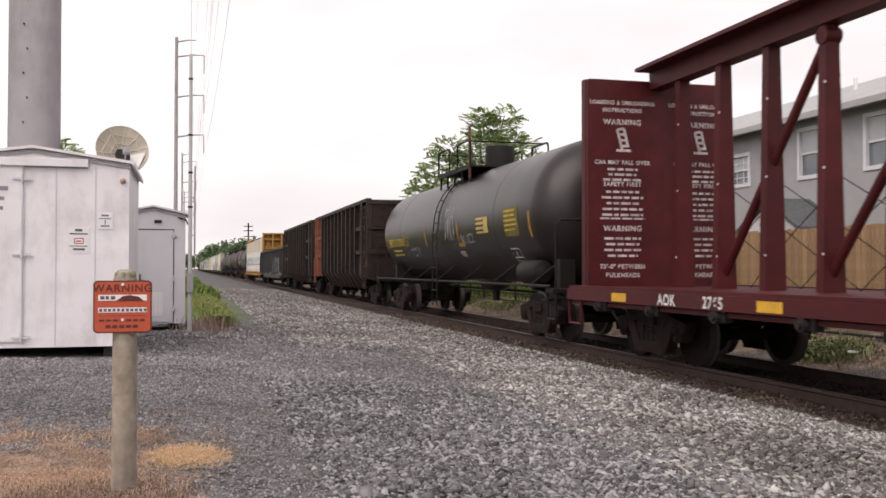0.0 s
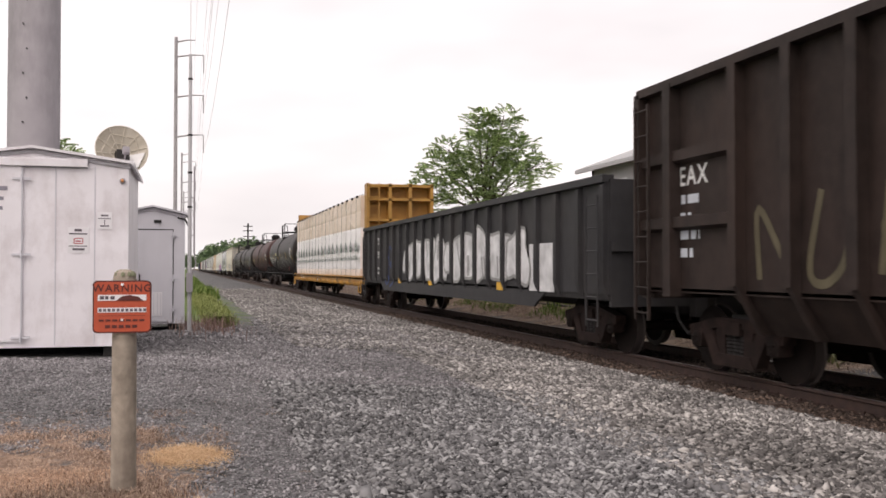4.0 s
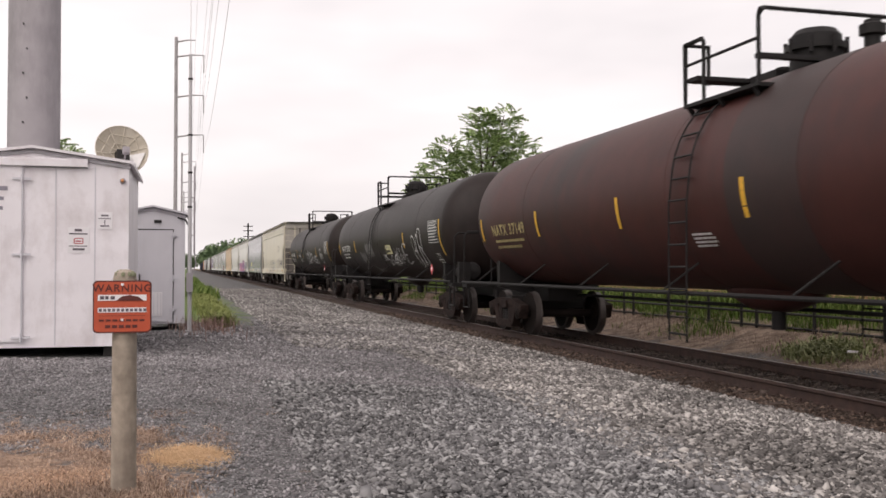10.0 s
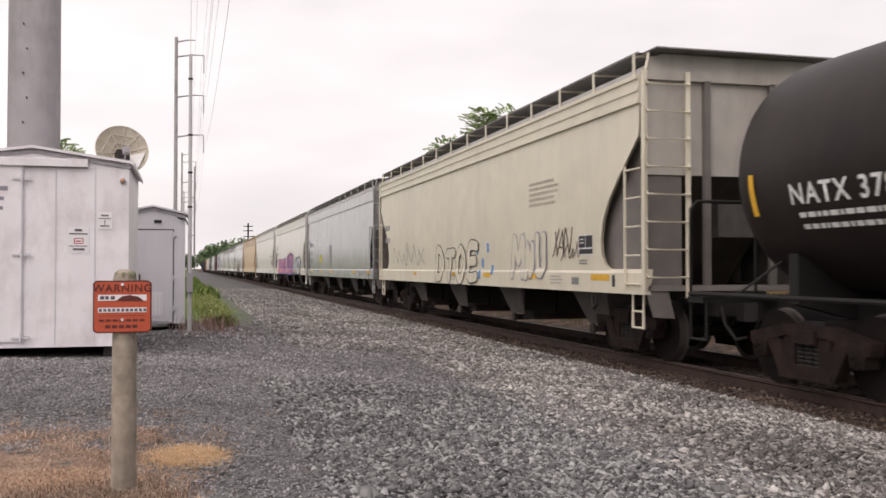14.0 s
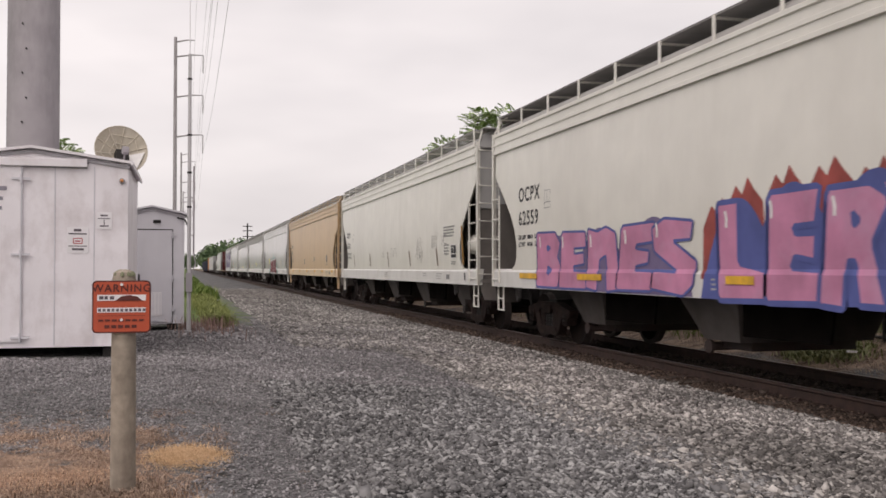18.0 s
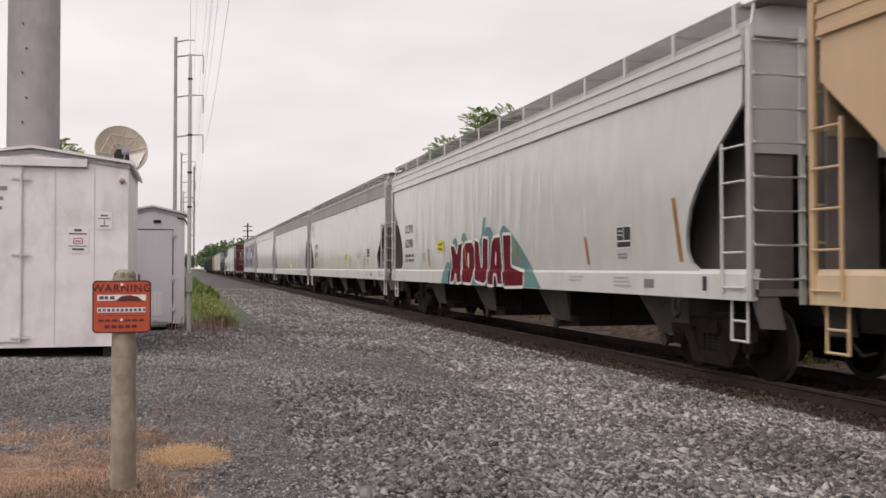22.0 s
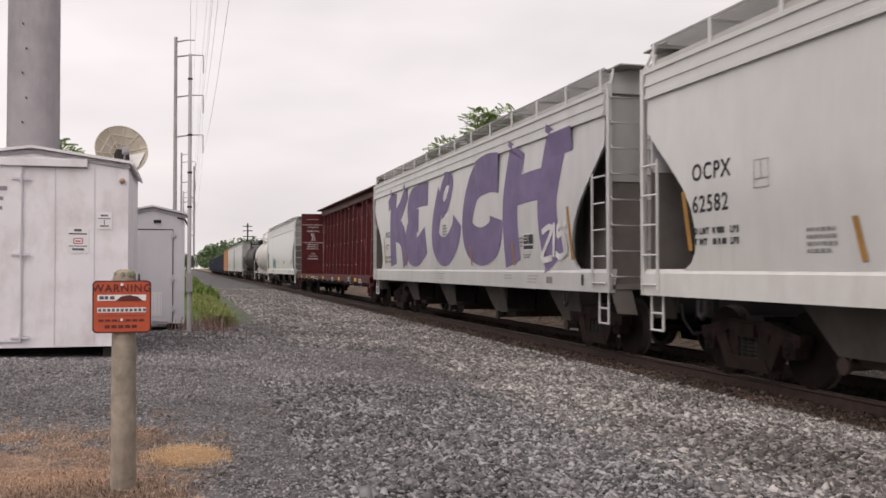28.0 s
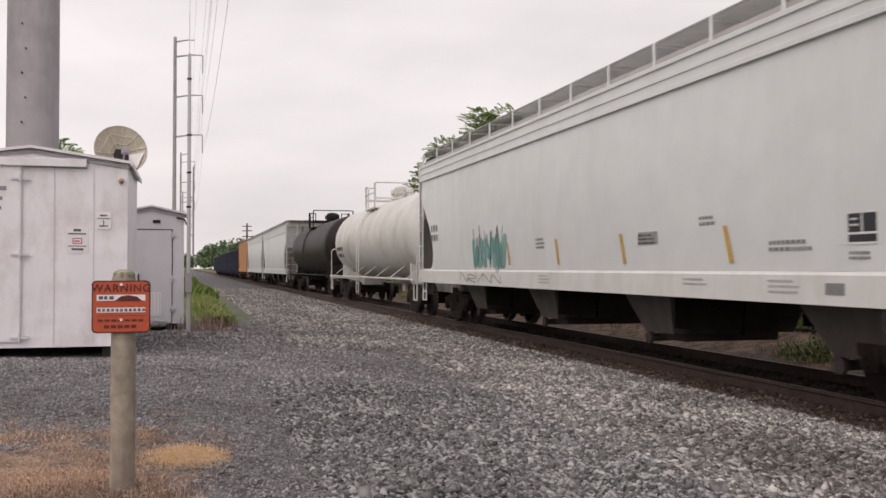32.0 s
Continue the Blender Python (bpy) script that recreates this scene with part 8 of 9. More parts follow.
flat_bars(plate, "small_print", items, -0.0085, M_SIGNRIM)
for z in (0.1, -0.075):
    part("bolt", Build().lathe("y", (0.0, -0.011, z + 0.01), [(-0.004, 0.002), (-0.003, 0.007), (0.004, 0.008)], 8), M_LABEL, sign)

# ---- behind the track ----
fence = thing("board_fence", "tan vertical-board privacy fence", "fence", pose(13.0, 0, 0))
rng = random.Random(3)
BOARD = Build().box(-0.012, 0.012, -0.068, 0.068, 0, 1.86).mesh("board", M_FENCE, 0)
for k in range(290):
    part("board", BOARD, None, fence, at=pose(rng.uniform(-0.006, 0.006), 11.0 + 0.143 * k, 0.44 + rng.uniform(-0.02, 0.02), rng.uniform(-0.5, 0.5)))
for z in (0.7, 1.9):
    part("fence_rail", Build().box(0.015, 0.06, 10.9, 52.5, z - 0.05, z + 0.05), M_FENCE, fence)

guard = thing("pipe_fence", "low black pipe fence along the bank", "fence", pose(11.2, 0, 0))
for k in range(26):
    y = 6.0 + 1.85 * k
    part("post", Build().rod((0, y, 0.1), (0, y, 0.88), 0.035, 8), M_BLACKPIPE, guard)
    if k % 3 == 0:
        part("post", Build().rod((0, y + 0.55, 0.1), (0, y + 0.55, 0.88), 0.03, 8), M_BLACKPIPE, guard)
for z in (0.85, 0.55, 0.28):
    part("rail", Build().rod((0, 5.5, z), (0, 53, z), 0.026, 8), M_BLACKPIPE, guard)

HX, EAVE = 15.3, 5.25
house = thing("house", "long grey two-storey house with white-framed windows", "house", pose(HX, 0, 0.4))


def wall_with_holes(y0, y1, z0, z1, holes, t=0.2):
    """A wall along y with openings cut through it; holes: y0, y1, z0, z1."""
    b = Build()
    ys = sorted({y0, y1, *[h[0] for h in holes], *[h[1] for h in holes]})
    zs = sorted({z0, z1, *[h[2] for h in holes], *[h[3] for h in holes]})
    for a, c in zip(ys, ys[1:]):
        for d, e in zip(zs, zs[1:]):
            my, mz = (a + c) / 2, (d + e) / 2
            if not any(h[0] < my < h[1] and h[2] < mz < h[3] for h in holes):
                b.box(0, t, a, c, d, e)
    return b


WIN = [(y, y + 0.9, 3.38 if y < 23 else 3.42, 4.58 if y < 23 else 4.25) for y in (8.0, 13.2, 18.0, 20.5, 23.7, 26.5, 28.9, 31.5)]
LOW = [(17.0, 18.0, 0.1, 2.05), (12.0, 13.0, 0.9, 2.0)]
part("wall", wall_with_holes(4.0, 34.5, -0.3, EAVE - 0.4, WIN + LOW), M_SIDING, house)
part("wall", Build().box(0, 8, 34.3, 34.5, -0.3, EAVE - 0.4).box(0, 8, 4.0, 4.2, -0.3, EAVE - 0.4).box(7.8, 8, 4.2, 34.3, -0.3, EAVE - 0.4), M_SIDING, house)
part("gable", Build().prism([(0, EAVE - 0.4), (8, EAVE - 0.4), (4, 6.35)], "y", 34.25, 34.45), M_SIDING, house)
rf = Build()
rf.prism([(-0.45, EAVE - 0.45), (4, 6.42), (4, 6.55), (-0.45, EAVE - 0.32)], "y", 3.6, 34.9)
rf.prism([(8.45, EAVE - 0.45), (4, 6.42), (4, 6.55), (8.45, EAVE - 0.32)], "y", 3.6, 34.9)
part("roof", rf, M_ROOF, house)
part("gutter", Build().box(-0.55, -0.43, 3.6, 34.9, EAVE - 0.5, EAVE - 0.36), M_SIDING, house)
for y in (22.0, 26.2):
    part("vent_pipe", Build().rod((2.2, y, 5.6), (2.2, y, 6.2), 0.06, 8), M_TRIM, house)
for y in (16.2, 25.4):
    part("downpipe", Build().rod((-0.05, y, 0), (-0.05, y, EAVE - 0.7), 0.04, 8).path([(-0.05, y, EAVE - 0.7), (-0.45, y, EAVE - 0.45)], 0.04, 8), M_TRIM, house)
for y0, y1, z0, z1 in WIN + LOW:
    w = part("window", Build().box(-0.03, 0.1, y0 - 0.07, y0 + 0.03, z0 - 0.07, z1 + 0.07).box(-0.03, 0.1, y1 - 0.03, y1 + 0.07, z0 - 0.07, z1 + 0.07)
             .box(-0.03, 0.1, y0, y1, z1 - 0.03, z1 + 0.07).box(-0.04, 0.1, y0, y1, z0 - 0.07, z0 + 0.03), M_TRIM, house, "white window frame")
    zm = (z0 + z1) / 2
    part("pane", Build().box(0.05, 0.056, y0 + 0.03, y1 - 0.03, zm + 0.02, z1 - 0.03), mat("window_blind", (0.5, 0.52, 0.54), 0.25, 0, 0.05, 2, bump=0), w)
    part("pane", Build().box(0.07, 0.076, y0 + 0.03, y1 - 0.03, z0 + 0.03, zm - 0.02), M_GLASS, w)
    part("sash_bar", Build().box(0.02, 0.09, y0, y1, zm - 0.025, zm + 0.025), M_TRIM, w)
    if y0 > 23:
        for k in (1, 2):
            part("glazing_bar", Build().box(0.035, 0.05, y0 + k / 3 - 0.012, y0 + k / 3 + 0.012, z0, z1), M_TRIM, w)
        for q in (0.25, 0.75):
            part("glazing_bar", Build().box(0.036, 0.049, y0, y1, z0 + (z1 - z0) * q - 0.012, z0 + (z1 - z0) * q + 0.012), M_TRIM, w)
porch = thing("porch_roof", "small gabled porch with a dark shingle roof", "porch", pose(HX, 21.0, 0.4))
M_DARKROOF = mat("dark_shingle", (0.11, 0.115, 0.12), 0.9, 0, 0.2, 10, bump=0.5, bump_scale=25)
for s in (-1, 1):
    part("roof", Build().prism([(0, 2.72), (s * 1.35, 1.95), (s * 1.35, 2.03), (0, 2.8)], "x", -1.3, -0.002).mesh("roof", M_DARKROOF), None, porch)
part("gable", Build().prism([(-1.1, 2.0), (1.1, 2.0), (0, 2.66)], "x", -1.2, -1.15).box(-1.2, -1.14, -1.1, 1.1, 1.88, 2.0), M_TRIM, porch)
for y in (-1.05, 1.05):
    part("porch_post", Build().box(-1.2, -1.1, y - 0.05, y + 0.05, -0.3, 1.9), M_TRIM, porch)

house2 = thing("house", "low grey house with a white roof behind the fence", "house", pose(17.0, 0, 0.4))
part("wall", wall_with_holes(38.0, 56.0, -0.3, 3.6, [(42.0, 43.2, 1.2, 2.4), (48.0, 49.2, 1.2, 2.4)]), M_SIDING, house2)
part("wall", Build().box(0.2, 8, 38.0, 38.2, -0.3, 3.6).box(7.8, 8, 38.2, 56, -0.3, 3.6).box(0.2, 7.8, 55.8, 56, -0.3, 3.6), M_SIDING, house2)
for y in (42.0, 48.0):
    w = part("window", Build().box(-0.02, 0.1, y - 0.06, y + 0.04, 1.14, 2.46).box(-0.02, 0.1, y + 1.16, y + 1.26, 1.14, 2.46).box(-0.02, 0.1, y, y + 1.2, 1.14, 1.24).box(-0.02, 0.1, y, y + 1.2, 2.36, 2.46), M_TRIM, house2)
    part("pane", Build().box(0.05, 0.056, y + 0.04, y + 1.16, 1.24, 2.36), M_GLASS, w)
rf = Build()
rf.prism([(-0.4, 3.5), (4, 5.2), (4, 5.33), (-0.4, 3.63)], "y", 37.6, 56.4).prism([(8.4, 3.5), (4, 5.2), (4, 5.33), (8.4, 3.63)], "y", 37.6, 56.4)
part("roof", rf, mat("white_metal_roof", (0.66, 0.65, 0.64), 0.6, 0, 0.06, 2), house2)
part("gable", Build().prism([(0, 3.6), (8, 3.6), (4, 5.15)], "y", 38.05, 38.2), M_TRIM, house2)


# ---- plants ----
def frond_tree(name, label, x, y, base, trunk_h, blobs, count, seed, leaf, mat_leaf, group=""):
    """A tree with limbs that end in drooping feathered leaves. blobs: dx, dy, z, radius of the leaf masses."""
    rng = random.Random(seed)
    o = thing(name, label, "tree", pose(x, y, base), group=group)
    b = Build().rod((0, 0, -0.2), (0.1, 0, trunk_h), 0.17, 10, 0.11)
    for dx, dy, z, r in blobs:
        mid = (dx * 0.45, dy * 0.45, trunk_h + (z - trunk_h) * 0.5)
        b.rod((0.1, 0, trunk_h * 0.85), mid, 0.08, 7, 0.055).rod(mid, (dx, dy, z + r * 0.3), 0.055, 7, 0.02)
        for k in range(5):
            a = rng.uniform(0, 6.28)
            b.rod((dx * 0.8, dy * 0.8, z - 0.2 * r), (dx + r * 0.75 * math.cos(a), dy + r * 0.75 * math.sin(a), z + r * rng.uniform(-0.1, 0.7)), 0.03, 5, 0.01)
    part("trunk", b, M_BARK, o)
    c = Build()
    total = sum(q[3] ** 2 for q in blobs)
    for dx, dy, z, r in blobs:
        for k in range(int(count * r * r / total)):
            d = Vector((rng.gauss(0, 1), rng.gauss(0, 1), rng.gauss(0, 0.9) + 0.15)).normalized()
            p = Vector((dx, dy, z)) + d * r * (0.35 + 0.65 * rng.random() ** 0.5)
            out = Vector((d.x + rng.gauss(0, 0.5), d.y + rng.gauss(0, 0.5), rng.uniform(0.0, 0.9))).normalized()
            L = leaf * rng.uniform(0.6, 1.2)
            side = out.cross(Vector((0, 0, 1)))
            side = side.normalized() if side.length > 1e-3 else Vector((1, 0, 0))
            m = 6
            for i in range(m):
                t = (i + 0.6) / m
                q = p + out * (L * t) + Vector((0, 0, -L * 0.3 * t * t))
                for s in (-1, 1):
                    tip = q + side * (s * L * 0.33 * (1.1 - 0.5 * t)) + out * (L * 0.1) + Vector((0, 0, -L * 0.12 - 0.03 * rng.random()))
                    w = out * (L * 0.075)
                    mid = (q + tip) / 2 + Vector((0, 0, 0.015))
                    c.add([q, mid + w, tip, mid - w], [(0, 1, 2, 3)])
    part("crown", c, mat_leaf, o, smooth=0)
    return o


M_LEAF = island_mat("tree_leaves", (0.1, 0.16, 0.05), (0.42, 0.52, 0.24), 0.5, (0.24, 0.33, 0.13))
frond_tree("tree", "leafy green tree with feathery drooping leaves", 14.5, 46.0, 1.0, 3.6,
           [(-2.2, 0.3, 5.3, 1.0), (-2.9, 0.5, 4.0, 1.0), (-1.7, 0.6, 6.3, 0.75), (0.1, 0, 6.0, 1.45), (0.4, 0.5, 7.4, 1.0), (1.0, -0.2, 8.0, 0.7), (-0.3, 0.2, 8.0, 0.55), (1.7, 0.3, 6.3, 1.15), (2.9, 0.2, 5.6, 0.75), (-0.8, 0, 4.4, 1.3), (1.2, 0, 4.6, 1.4)],
           1800, 4, 0.6, M_LEAF)
frond_tree("tree", "leafy green tree behind the signal hut", -7.2, 55.0, 0.0, 4.0, [(0, 0, 7.0, 1.5), (-1.6, 0, 6.0, 1.5), (1.3, 0, 5.9, 1.2), (0.2, 0, 4.6, 1.6)], 700, 5, 0.7, M_LEAF)
frond_tree("tree", "leafy green tree behind the signal hut", -12.0, 57.0, 0.0, 4.0, [(0, 0, 6.8, 1.6), (-1.6, 0, 6.0, 1.5), (1.6, 0, 6.4, 1.4), (0.2, 0, 4.6, 1.6)], 700, 6, 0.7, M_LEAF)


def far_woods():
    """A distant belt of trees: thousands of leaf clumps in uneven crowns."""
    rng = random.Random(9)
    v, f = [], []
    spots = []
    for k in range(46):
        spots.append((rng.uniform(12.5, 30), rng.uniform(380, 520), rng.uniform(10, 15)))
    for k in range(40):
        spots.append((rng.uniform(13, 60), rng.uniform(700, 1000), rng.uniform(14, 20)))
    for k in range(20):
        spots.append((rng.uniform(-30, 3), rng.uniform(700, 1000), rng.uniform(12, 16)))
    for k in range(26):
        spots.append((rng.uniform(-60, 2), rng.uniform(420, 640), rng.uniform(6, 9)))
    for k in range(40):
        spots.append((rng.uniform(45, 260), rng.uniform(120, 420), rng.uniform(7, 11)))
    for k in range(34):
        spots.append((rng.uniform(-62, -46), rng.uniform(20, 205), rng.uniform(9, 14)))
    for k in range(14):
        spots.append((rng.uniform(11.5, 18), rng.uniform(230, 400), rng.uniform(3.5, 7)))
    for x, y, h in spots:
        for j in range(5):
            bx, by, bz, br = x + rng.gauss(0, h * 0.2), y + rng.gauss(0, h * 0.2), h * rng.uniform(0.3, 0.8), h * rng.uniform(0.16, 0.27)
            for i in range(80):
                d = Vector((rng.gauss(0, 1), rng.gauss(0, 1), rng.gauss(0, 1))).normalized()
                p = Vector((bx, by, bz)) + d * br * (0.6 + 0.5 * rng.random())
                u = Vector((rng.gauss(0, 1), rng.gauss(0, 1), rng.gauss(0, 1))).normalized() * h * 0.05
                w = d.cross(u).normalized() * h * 0.04
                n = len(v)
                v += [tuple(p - u), tuple(p + w), tuple(p + u), tuple(p - w)]
                f.append((n, n + 1, n + 2, n + 3))
        n = len(v)
        v += [(x - 0.2, y, -0.3), (x + 0.2, y, -0.3), (x + 0.1, y, h * 0.7), (x - 0.1, y, h * 0.7)]
        f.append((n, n + 1, n + 2, n + 3))
    me = bpy.data.meshes.new("far_woods")
    me.from_pydata(v, [], f)
    me.materials.append(island_mat("far_leaves", (0.06, 0.1, 0.05), (0.17, 0.23, 0.11), 0.8, (0.1, 0.15, 0.075)))
    thing("far_woods", "distant belt of green trees", "trees", kind="stuff", data=me)


far_woods()


def blades(name, label, category, n, spot, height, width, material, seed, lean=0.5):
    """Grass: thin bent blades. spot(rng) gives x, y of one blade, or None."""
    rng = random.Random(seed)
    v, f = [], []
    for k in range(n):
        p = spot(rng)
        if p is None:
            continue
        x, y = p
        z = ground_height(x, y) - 0.01
        h = height * rng.uniform(0.4, 1.25)
        a, q = rng.uniform(0, 6.28), rng.uniform(0.2, 1) * lean * h
        dx, dy = math.cos(a), math.sin(a)
        w = width * rng.uniform(0.6, 1.3)
        sx, sy = -dy * w / 2, dx * w / 2
        i = len(v)
        v += [(x - sx, y - sy, z), (x + sx, y + sy, z), (x + dx * q * 0.35 + sx * 0.8, y + dy * q * 0.35 + sy * 0.8, z + h * 0.6),
              (x + dx * q * 0.35 - sx * 0.8, y + dy * q * 0.35 - sy * 0.8, z + h * 0.6), (x + dx * q, y + dy * q, z + h * (1 - 0.25 * lean))]
        f += [(i, i + 1, i + 2, i + 3), (i + 3, i + 2, i + 4)]
    me = bpy.data.meshes.new(name)
    me.from_pydata(v, [], f)
    me.materials.append(material)
    return thing(name, label, category, kind="stuff", data=me)


M_STRAW = island_mat("dead_grass", (0.16, 0.095, 0.065), (0.56, 0.42, 0.32), 0.9, (0.33, 0.235, 0.18), 0.5)
M_GRASS = island_mat("green_grass", (0.05, 0.09, 0.015), (0.22, 0.26, 0.08), 0.8, (0.11, 0.17, 0.035))
M_DRY = island_mat("dry_weeds", (0.16, 0.11, 0.085), (0.5, 0.4, 0.31), 0.9, (0.31, 0.235, 0.18), 0.35)


def straw_body(x, y):
    fx = min(max((0.45 - x) / 0.75, 0), 1)
    fy = min(max((8.0 - y) / 2.3, 0), 1)
    return fx * fy + 0.6 * noise.noise((x * 2.3, y * 2.3, 1.0)) + 0.35 * noise.noise((x * 8.0, y * 8.0, 4.0))


def straw_spot(rng):
    x, y = rng.uniform(-2.2, 0.7), rng.uniform(4.3, 8.2)
    return (x, y) if straw_body(x, y) > rng.uniform(0.3, 0.85) else None


blades("dead_grass", "matted brown dead grass round the post", "dead grass", 56000, straw_spot, 0.035, 0.0035, M_STRAW, 1, 3.4)
blades("dead_grass", "brown dead grass tufts at the foot of the post", "dead grass", 1500, lambda r: (r.gauss(-0.29, 0.16), r.gauss(4.98, 0.14)), 0.07, 0.005, M_STRAW, 11, 1.2)
blades("dead_grass", "brown dead grass tufts at the yard edge", "dead grass", 5000, lambda r: (r.uniform(-1.5, -0.1), r.gauss(4.95, 0.18)), 0.06, 0.005, M_STRAW, 12, 1.3)
blades("dead_grass", "patch of bright straw-coloured dead grass", "dead grass", 12000, lambda r: (r.gauss(0.02, 0.085), r.gauss(5.86, 0.13)), 0.05, 0.003, island_mat("pale_straw", (0.42, 0.26, 0.13), (0.82, 0.6, 0.38), 0.9, (0.66, 0.44, 0.26)), 2, 2.2)
blades("dead_grass", "pale bleached grass at the yard edge", "dead grass", 9000, lambda r: (r.gauss(-0.75, 0.25), r.gauss(5.35, 0.16)), 0.04, 0.003, island_mat("bleached_straw", (0.3, 0.18, 0.12), (0.75, 0.53, 0.37), 0.9, (0.55, 0.36, 0.25)), 22, 2.4)


def strip_spot(rng):
    y = 17.5 + 60 * rng.random() ** 1.8
    k = min((y - 17.5) / 8, 1)
    x = rng.gauss(0.6, 0.1 + 0.12 * k)
    return (x, y) if x < 0.95 else None


blades("grass_strip", "strip of long green grass beside the gravel", "grass", 13000, strip_spot, 0.28, 0.012, island_mat("yellow_green_grass", (0.09, 0.12, 0.03), (0.33, 0.34, 0.13), 0.8, (0.2, 0.23, 0.07)), 3, 0.9)
blades("grass_strip", "green grass along the railway line", "grass", 9000, lambda r: (r.uniform(-5, 1.3), 40 + 120 * r.random() ** 1.5), 0.5, 0.05, M_GRASS, 4, 0.6)
blades("near_grass", "short green grass at the yard edge", "grass", 2500, lambda r: (r.uniform(-2.0, -1.0), r.uniform(3.2, 4.55)), 0.06, 0.006, M_GRASS, 8, 0.8)


def bank_spot(lo, hi, mode, gate, seed):
    def spot(rng):
        x, y = rng.triangular(lo, hi, mode), 4 + 50 * rng.random() ** 1.4
        return (x, y) if noise.noise((x * 0.9, y * 0.45, seed)) > gate else None
    return spot


blades("dry_weeds", "matted dry brown grass on the bank", "weeds", 52000, bank_spot(9.5, 12.4, 10.7, -0.25, 1.0), 0.045, 0.01, M_DRY, 5, 3.0)
blades("dry_weeds", "standing dry stalks on the bank", "weeds", 11000, bank_spot(9.7, 12.4, 11.0, -0.05, 5.0), 0.2, 0.009, M_DRY, 15, 0.8)
blades("bank_grass", "green weeds growing through the pipe fence", "grass", 22000, bank_spot(10.1, 12.3, 11.2, 0.06, 9.0), 0.2, 0.022, M_GRASS, 16, 0.9)
blades("bank_grass", "tall green weeds behind the pipe fence", "grass", 26000, bank_spot(11.4, 12.95, 12.4, -0.6, 3.0), 0.5, 0.03, M_GRASS, 6, 0.6)
blades("weed_clump", "bushy pale green weed clump on the bank", "weeds", 1600, lambda r: (r.gauss(10.5, 0.22), r.gauss(14.0, 0.4)), 0.2, 0.04, island_mat("pale_weed_leaves", (0.12, 0.14, 0.06), (0.42, 0.42, 0.25), 0.8, (0.26, 0.28, 0.13)), 17, 1.6)
blades("dry_weeds", "dead brown weeds beside the relay cabinet", "weeds", 420, lambda r: (r.gauss(0.35, 0.24), r.gauss(16.3, 0.7)), 0.3, 0.01, island_mat("brown_weeds", (0.16, 0.1, 0.085), (0.36, 0.25, 0.21), 0.9), 7, 0.6)


# ---- stones ----
def stones(name, label, n, spot, size, material, seed, spread=0.3):
    """Loose crushed stone: squat uneven octahedra half sunk in the ground."""
    rng = np.random.default_rng(seed)
    xs, ys = spot(rng, n)
    zs = np.array([ground_height(a, c) for a, c in zip(xs, ys)])
    zs = zs + np.array([0.035 * noise.noise((a * 0.5, c * 0.5, 3.1)) + 0.02 * noise.noise((a * 1.7, c * 1.7, 8.2)) if a < 6.3 else 0.0 for a, c in zip(xs, ys)])
    n = len(xs)
    base = np.array([(1, 0.2, 0), (0.1, 1, 0.1), (-1, 0.1, -0.1), (-0.1, -1, 0), (0.15, 0.1, 1), (-0.1, 0, -1), (0.7, -0.65, 0.35)], float)
    faces = np.array([(0, 1, 4), (1, 2, 4), (2, 3, 4), (3, 6, 4), (6, 0, 4), (1, 0, 5), (2, 1, 5), (3, 2, 5), (6, 3, 5), (0, 6, 5)])
    s = size * np.exp(rng.normal(0, spread, n)) / 2
    p = base[None] * (1 + rng.uniform(-0.4, 0.4, (n, 7, 3))) + rng.uniform(-0.18, 0.18, (n, 7, 3))
    p *= rng.uniform(0.65, 1.15, (n, 1, 3))
    p[:, :, 2] *= 0.5
    a = rng.uniform(0, 6.28, n)
    t = rng.uniform(-0.95, 0.95, n)
    x, y, z = p[..., 0].copy(), p[..., 1].copy(), p[..., 2].copy()
    y, z = y * np.cos(t)[:, None] - z * np.sin(t)[:, None], y * np.sin(t)[:, None] + z * np.cos(t)[:, None]
    x, y = x * np.cos(a)[:, None] - y * np.sin(a)[:, None], x * np.sin(a)[:, None] + y * np.cos(a)[:, None]
    v = np.stack([x * s[:, None] + xs[:, None], y * s[:, None] + ys[:, None], z * s[:, None] + (zs + s * 0.25)[:, None]], -1).reshape(-1, 3)
    f = (faces[None] + 7 * np.arange(n)[:, None, None]).reshape(-1, 3)
    me = bpy.data.meshes.new(name)
    me.vertices.add(len(v))
    me.vertices.foreach_set("co", v.astype(np.float32).ravel())
    me.loops.add(f.size)
    me.loops.foreach_set("vertex_index", f.astype(np.int32).ravel())
    me.polygons.add(len(f))
    me.polygons.foreach_set("loop_start", np.arange(0, f.size, 3, dtype=np.int32))
    me.update(calc_edges=True)
    me.materials.append(material)
    return thing(name, label, "gravel", kind="stuff", data=me)


def clear(xs, ys):
    """Keep stones off the huts and the dead grass."""
    huts = ((xs > -2.9) & (xs < -0.66) & (ys > 11.75) & (ys < 14.2)) | ((xs > -1.1) & (xs < -0.02) & (ys > 16.3) & (ys < 17.5))
    body = np.clip((0.45 - xs) / 0.75, 0, 1) * np.clip((8.0 - ys) / 2.3, 0, 1)
    rough = np.array([0.6 * noise.noise((a * 2.3, c * 2.3, 1.0)) if k > 0 else -1.0 for a, c, k in zip(xs, ys, body)])
    straw = body + rough > 0.62
    outside = (xs < -0.2 * ys - 0.5) | (xs > 0.9 * ys + 0.4) | (0.26 * xs + 0.966 * ys < 4.3)
    far = (xs < 1.3) & (ys > 19)
    return ~(huts | straw | far | outside)


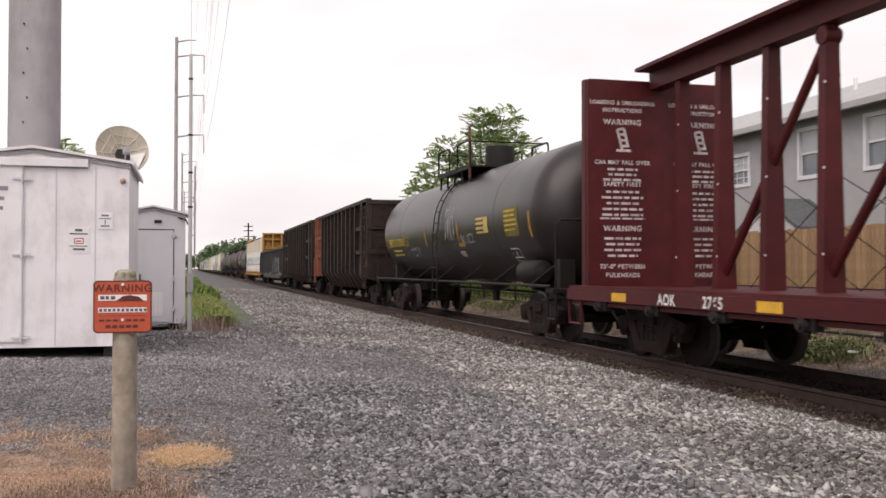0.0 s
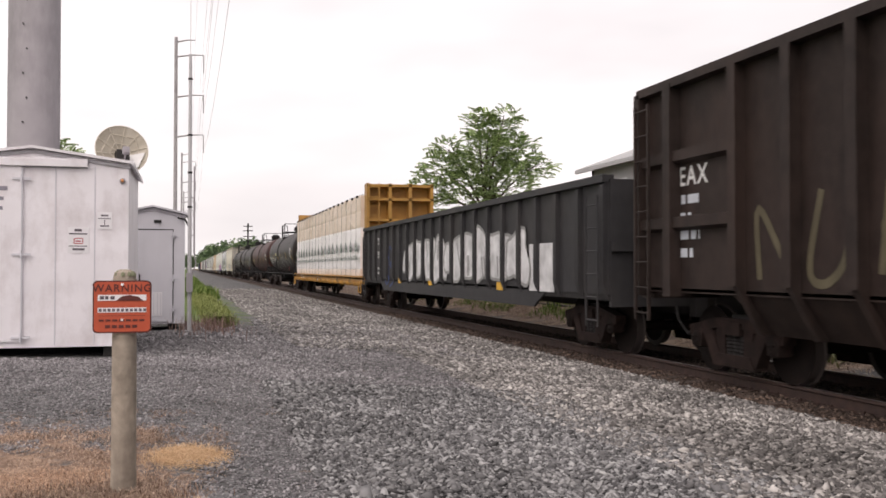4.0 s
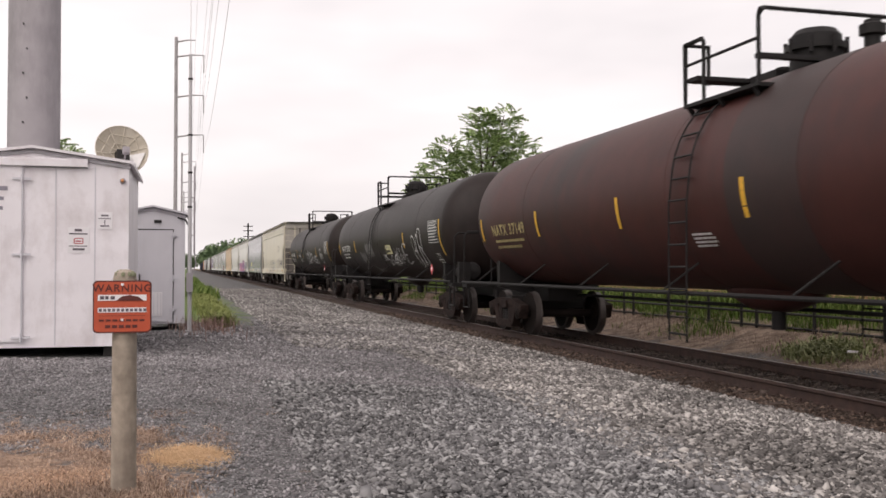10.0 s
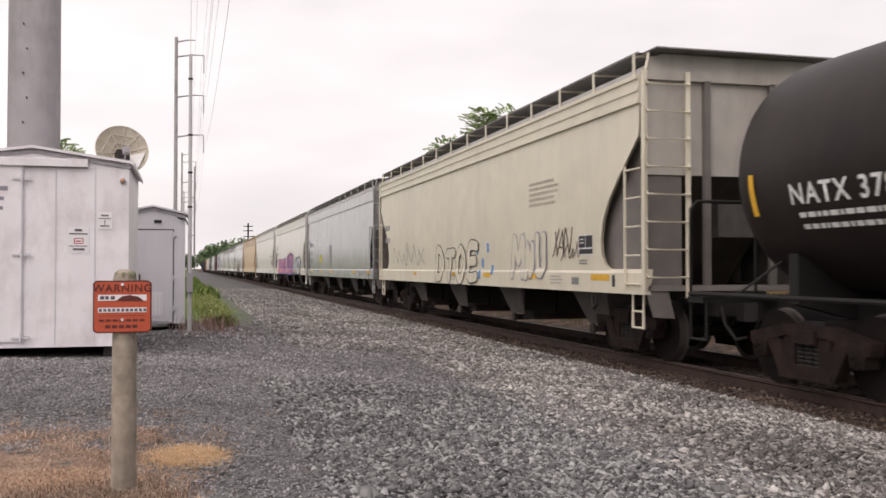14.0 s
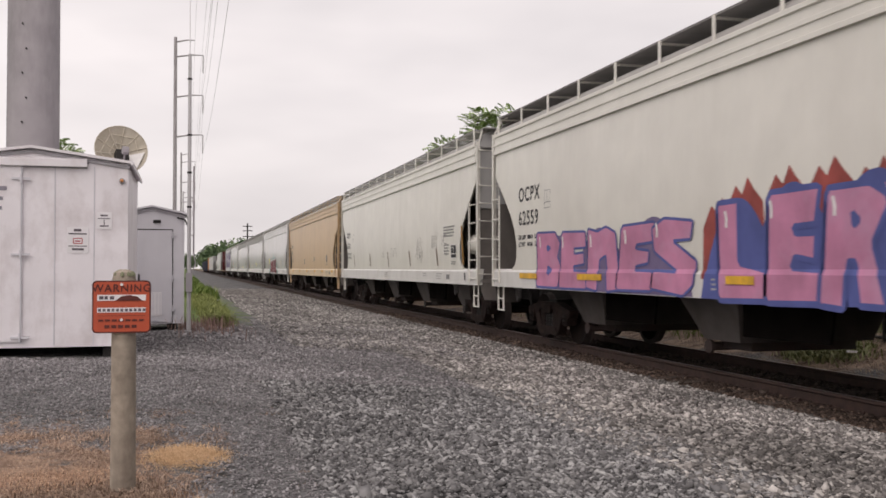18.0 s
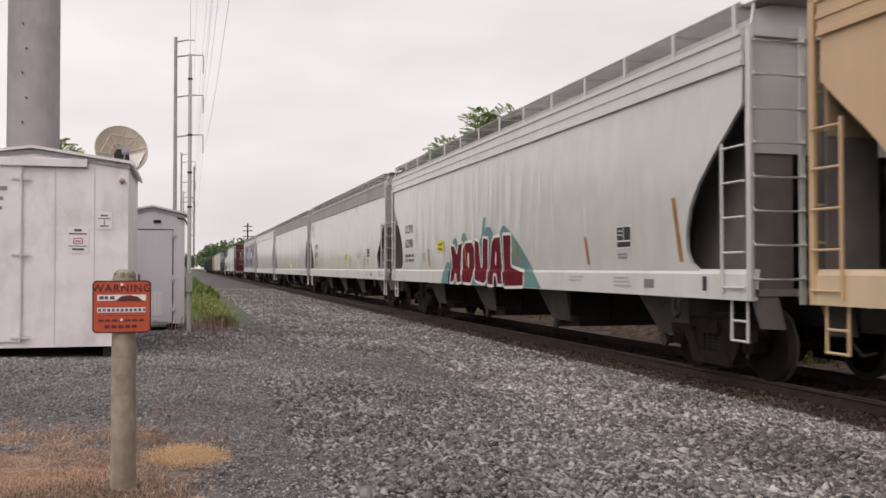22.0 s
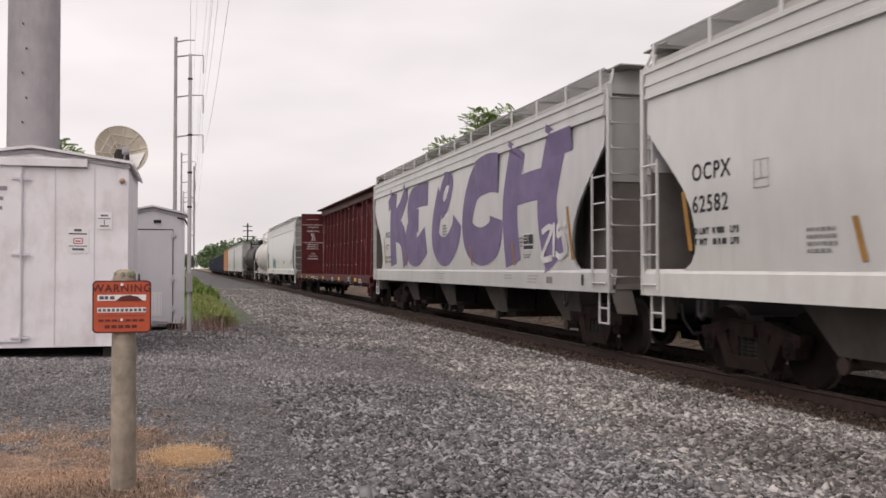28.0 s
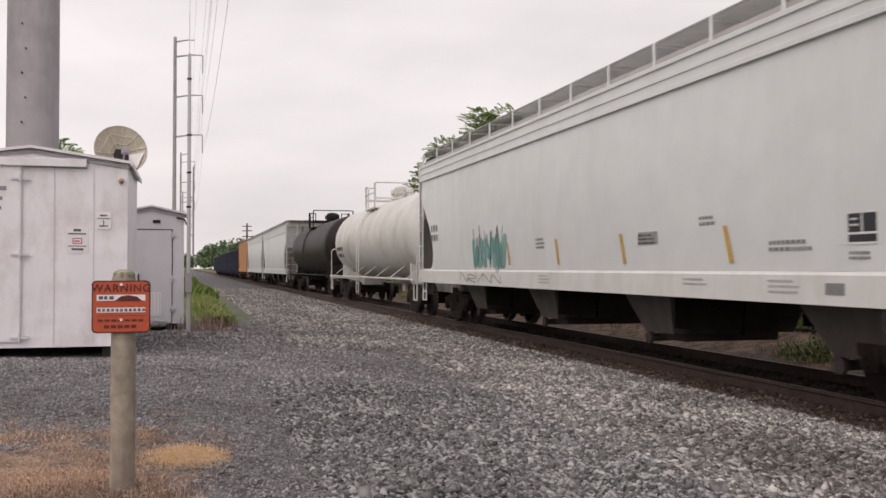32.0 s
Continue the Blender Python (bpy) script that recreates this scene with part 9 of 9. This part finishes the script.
def yard(x0, x1, y0, y1):
    def spot(rng, n):
        xs, ys = rng.uniform(x0, x1, n), rng.uniform(y0, y1, n)
        k = clear(xs, ys)
        return xs[k], ys[k]
    return spot


M_STONE = island_mat("grey_crushed_stone", (0.12, 0.113, 0.116), (0.39, 0.373, 0.378), 0.9, (0.238, 0.226, 0.23), 0.18)
M_STONE2 = island_mat("pale_ballast_stone", (0.09, 0.083, 0.079), (0.54, 0.51, 0.48), 0.9, (0.23, 0.216, 0.205), 0.3)
M_STONE3 = island_mat("dark_crushed_stone", (0.07, 0.068, 0.069), (0.4, 0.395, 0.39), 0.9, (0.18, 0.176, 0.177), 0.22)
stones("gravel", "fine grey crushed stone of the yard", 60000, yard(-2.6, 1.1, 4.0, 11.5), 0.017, M_STONE, 1)
stones("gravel", "coarse dark grey crushed stone", 34000, yard(0.7, 3.7, 4.0, 9.5), 0.04, M_STONE3, 10)
stones("gravel", "grey crushed stone of the yard", 26000, yard(-2.8, 3.7, 9.5, 13.5), 0.027, M_STONE, 9)
stones("gravel", "grey crushed stone of the yard", 24000, yard(-2.6, 4.4, 13.5, 21.0), 0.036, M_STONE, 2)
stones("ballast", "pale crushed stone beside the track", 46000, yard(3.0, 6.5, 3.5, 14.0), 0.048, M_STONE2, 3, 0.3)
stones("ballast", "pale crushed stone beside the track", 26000, yard(1.5, 6.5, 14.0, 32.0), 0.055, M_STONE2, 4, 0.25)
stones("ballast", "pale crushed stone beside the track", 16000, yard(1.6, 6.5, 32.0, 75.0), 0.06, M_STONE2, 5)
stones("ballast", "oily dark ballast between the ties", 15000, yard(7.15, 9.2, 5.0, 30.0), 0.05, island_mat("oily_stone", (0.02, 0.016, 0.014), (0.13, 0.1, 0.085), 0.85, (0.055, 0.042, 0.036)), 6)
stones("ballast", "rust-brown ballast at the tie ends", 9000, yard(6.35, 7.2, 4.0, 34.0), 0.045, island_mat("rusty_stone", (0.03, 0.021, 0.017), (0.2, 0.145, 0.115), 0.9, (0.085, 0.06, 0.048), 0.25), 8)
stones("rubble", "grey rubble beside the relay cabinet", 900, yard(-0.05, 0.9, 14.6, 18.5), 0.085, M_STONE, 7)

# litter on the bank
for x, y, z, m in ((10.4, 13.2, 0.06, M_LABEL), (10.9, 12.4, 0.14, M_LABEL), (10.95, 12.3, 0.16, M_LABEL)):
    solid("litter", Build().prism([(-0.11, 0.0), (0.1, 0.01), (0.12, 0.05), (-0.09, 0.04)], "y", -0.03, 0.03), m, "scrap of white litter on the dry bank", "litter", pose(x, y, z, 0, 8, 20))

# ties last: the nearest ones singly
TIE = Build().prism([(-1.29, -0.34), (1.29, -0.34), (1.3, -0.175), (1.28, -0.163), (-1.28, -0.163), (-1.3, -0.175)], "y", -0.11, 0.11).mesh("tie", M_TIE, 0)
PLATE = Build()
for s in (-1, 1):
    PLATE.box(s * GAUGE - 0.16, s * GAUGE + 0.16, -0.09, 0.09, -0.17, -0.152)
    for q in (-0.1, 0.1):
        PLATE.box(s * GAUGE + q - 0.012, s * GAUGE + q + 0.012, -0.05, -0.025, -0.16, -0.12)
PLATE = PLATE.mesh("tie_plates", M_RAIL, 0)
rng = random.Random(12)
for k in range(150):
    y = 2.0 + 0.53 * k
    t = part("tie", TIE, None, track, at=pose(rng.uniform(-0.04, 0.04), y, rng.uniform(-0.012, 0.008), 0, 0, rng.uniform(-1, 1)))
    if k < 60:
        part("tie_plates", PLATE, None, t)


def motions():
    """The train rolls past at an even speed, its wheels turning."""
    step = 4.0
    for car, y in TRAIN:
        walk(car, [(k * step, pose(TX, y - SPEED * k * step, 0)) for k in range(9)])
    n = int(SECONDS * 22)
    turns = [(SECONDS * k / n, math.degrees(SPEED * SECONDS * k / n / 0.457)) for k in range(n + 1)]
    for w, d in WHEELSETS:
        walk(w, [(t, pose(0, d, 0.457, a % 360)) for t, a in turns])


motions()
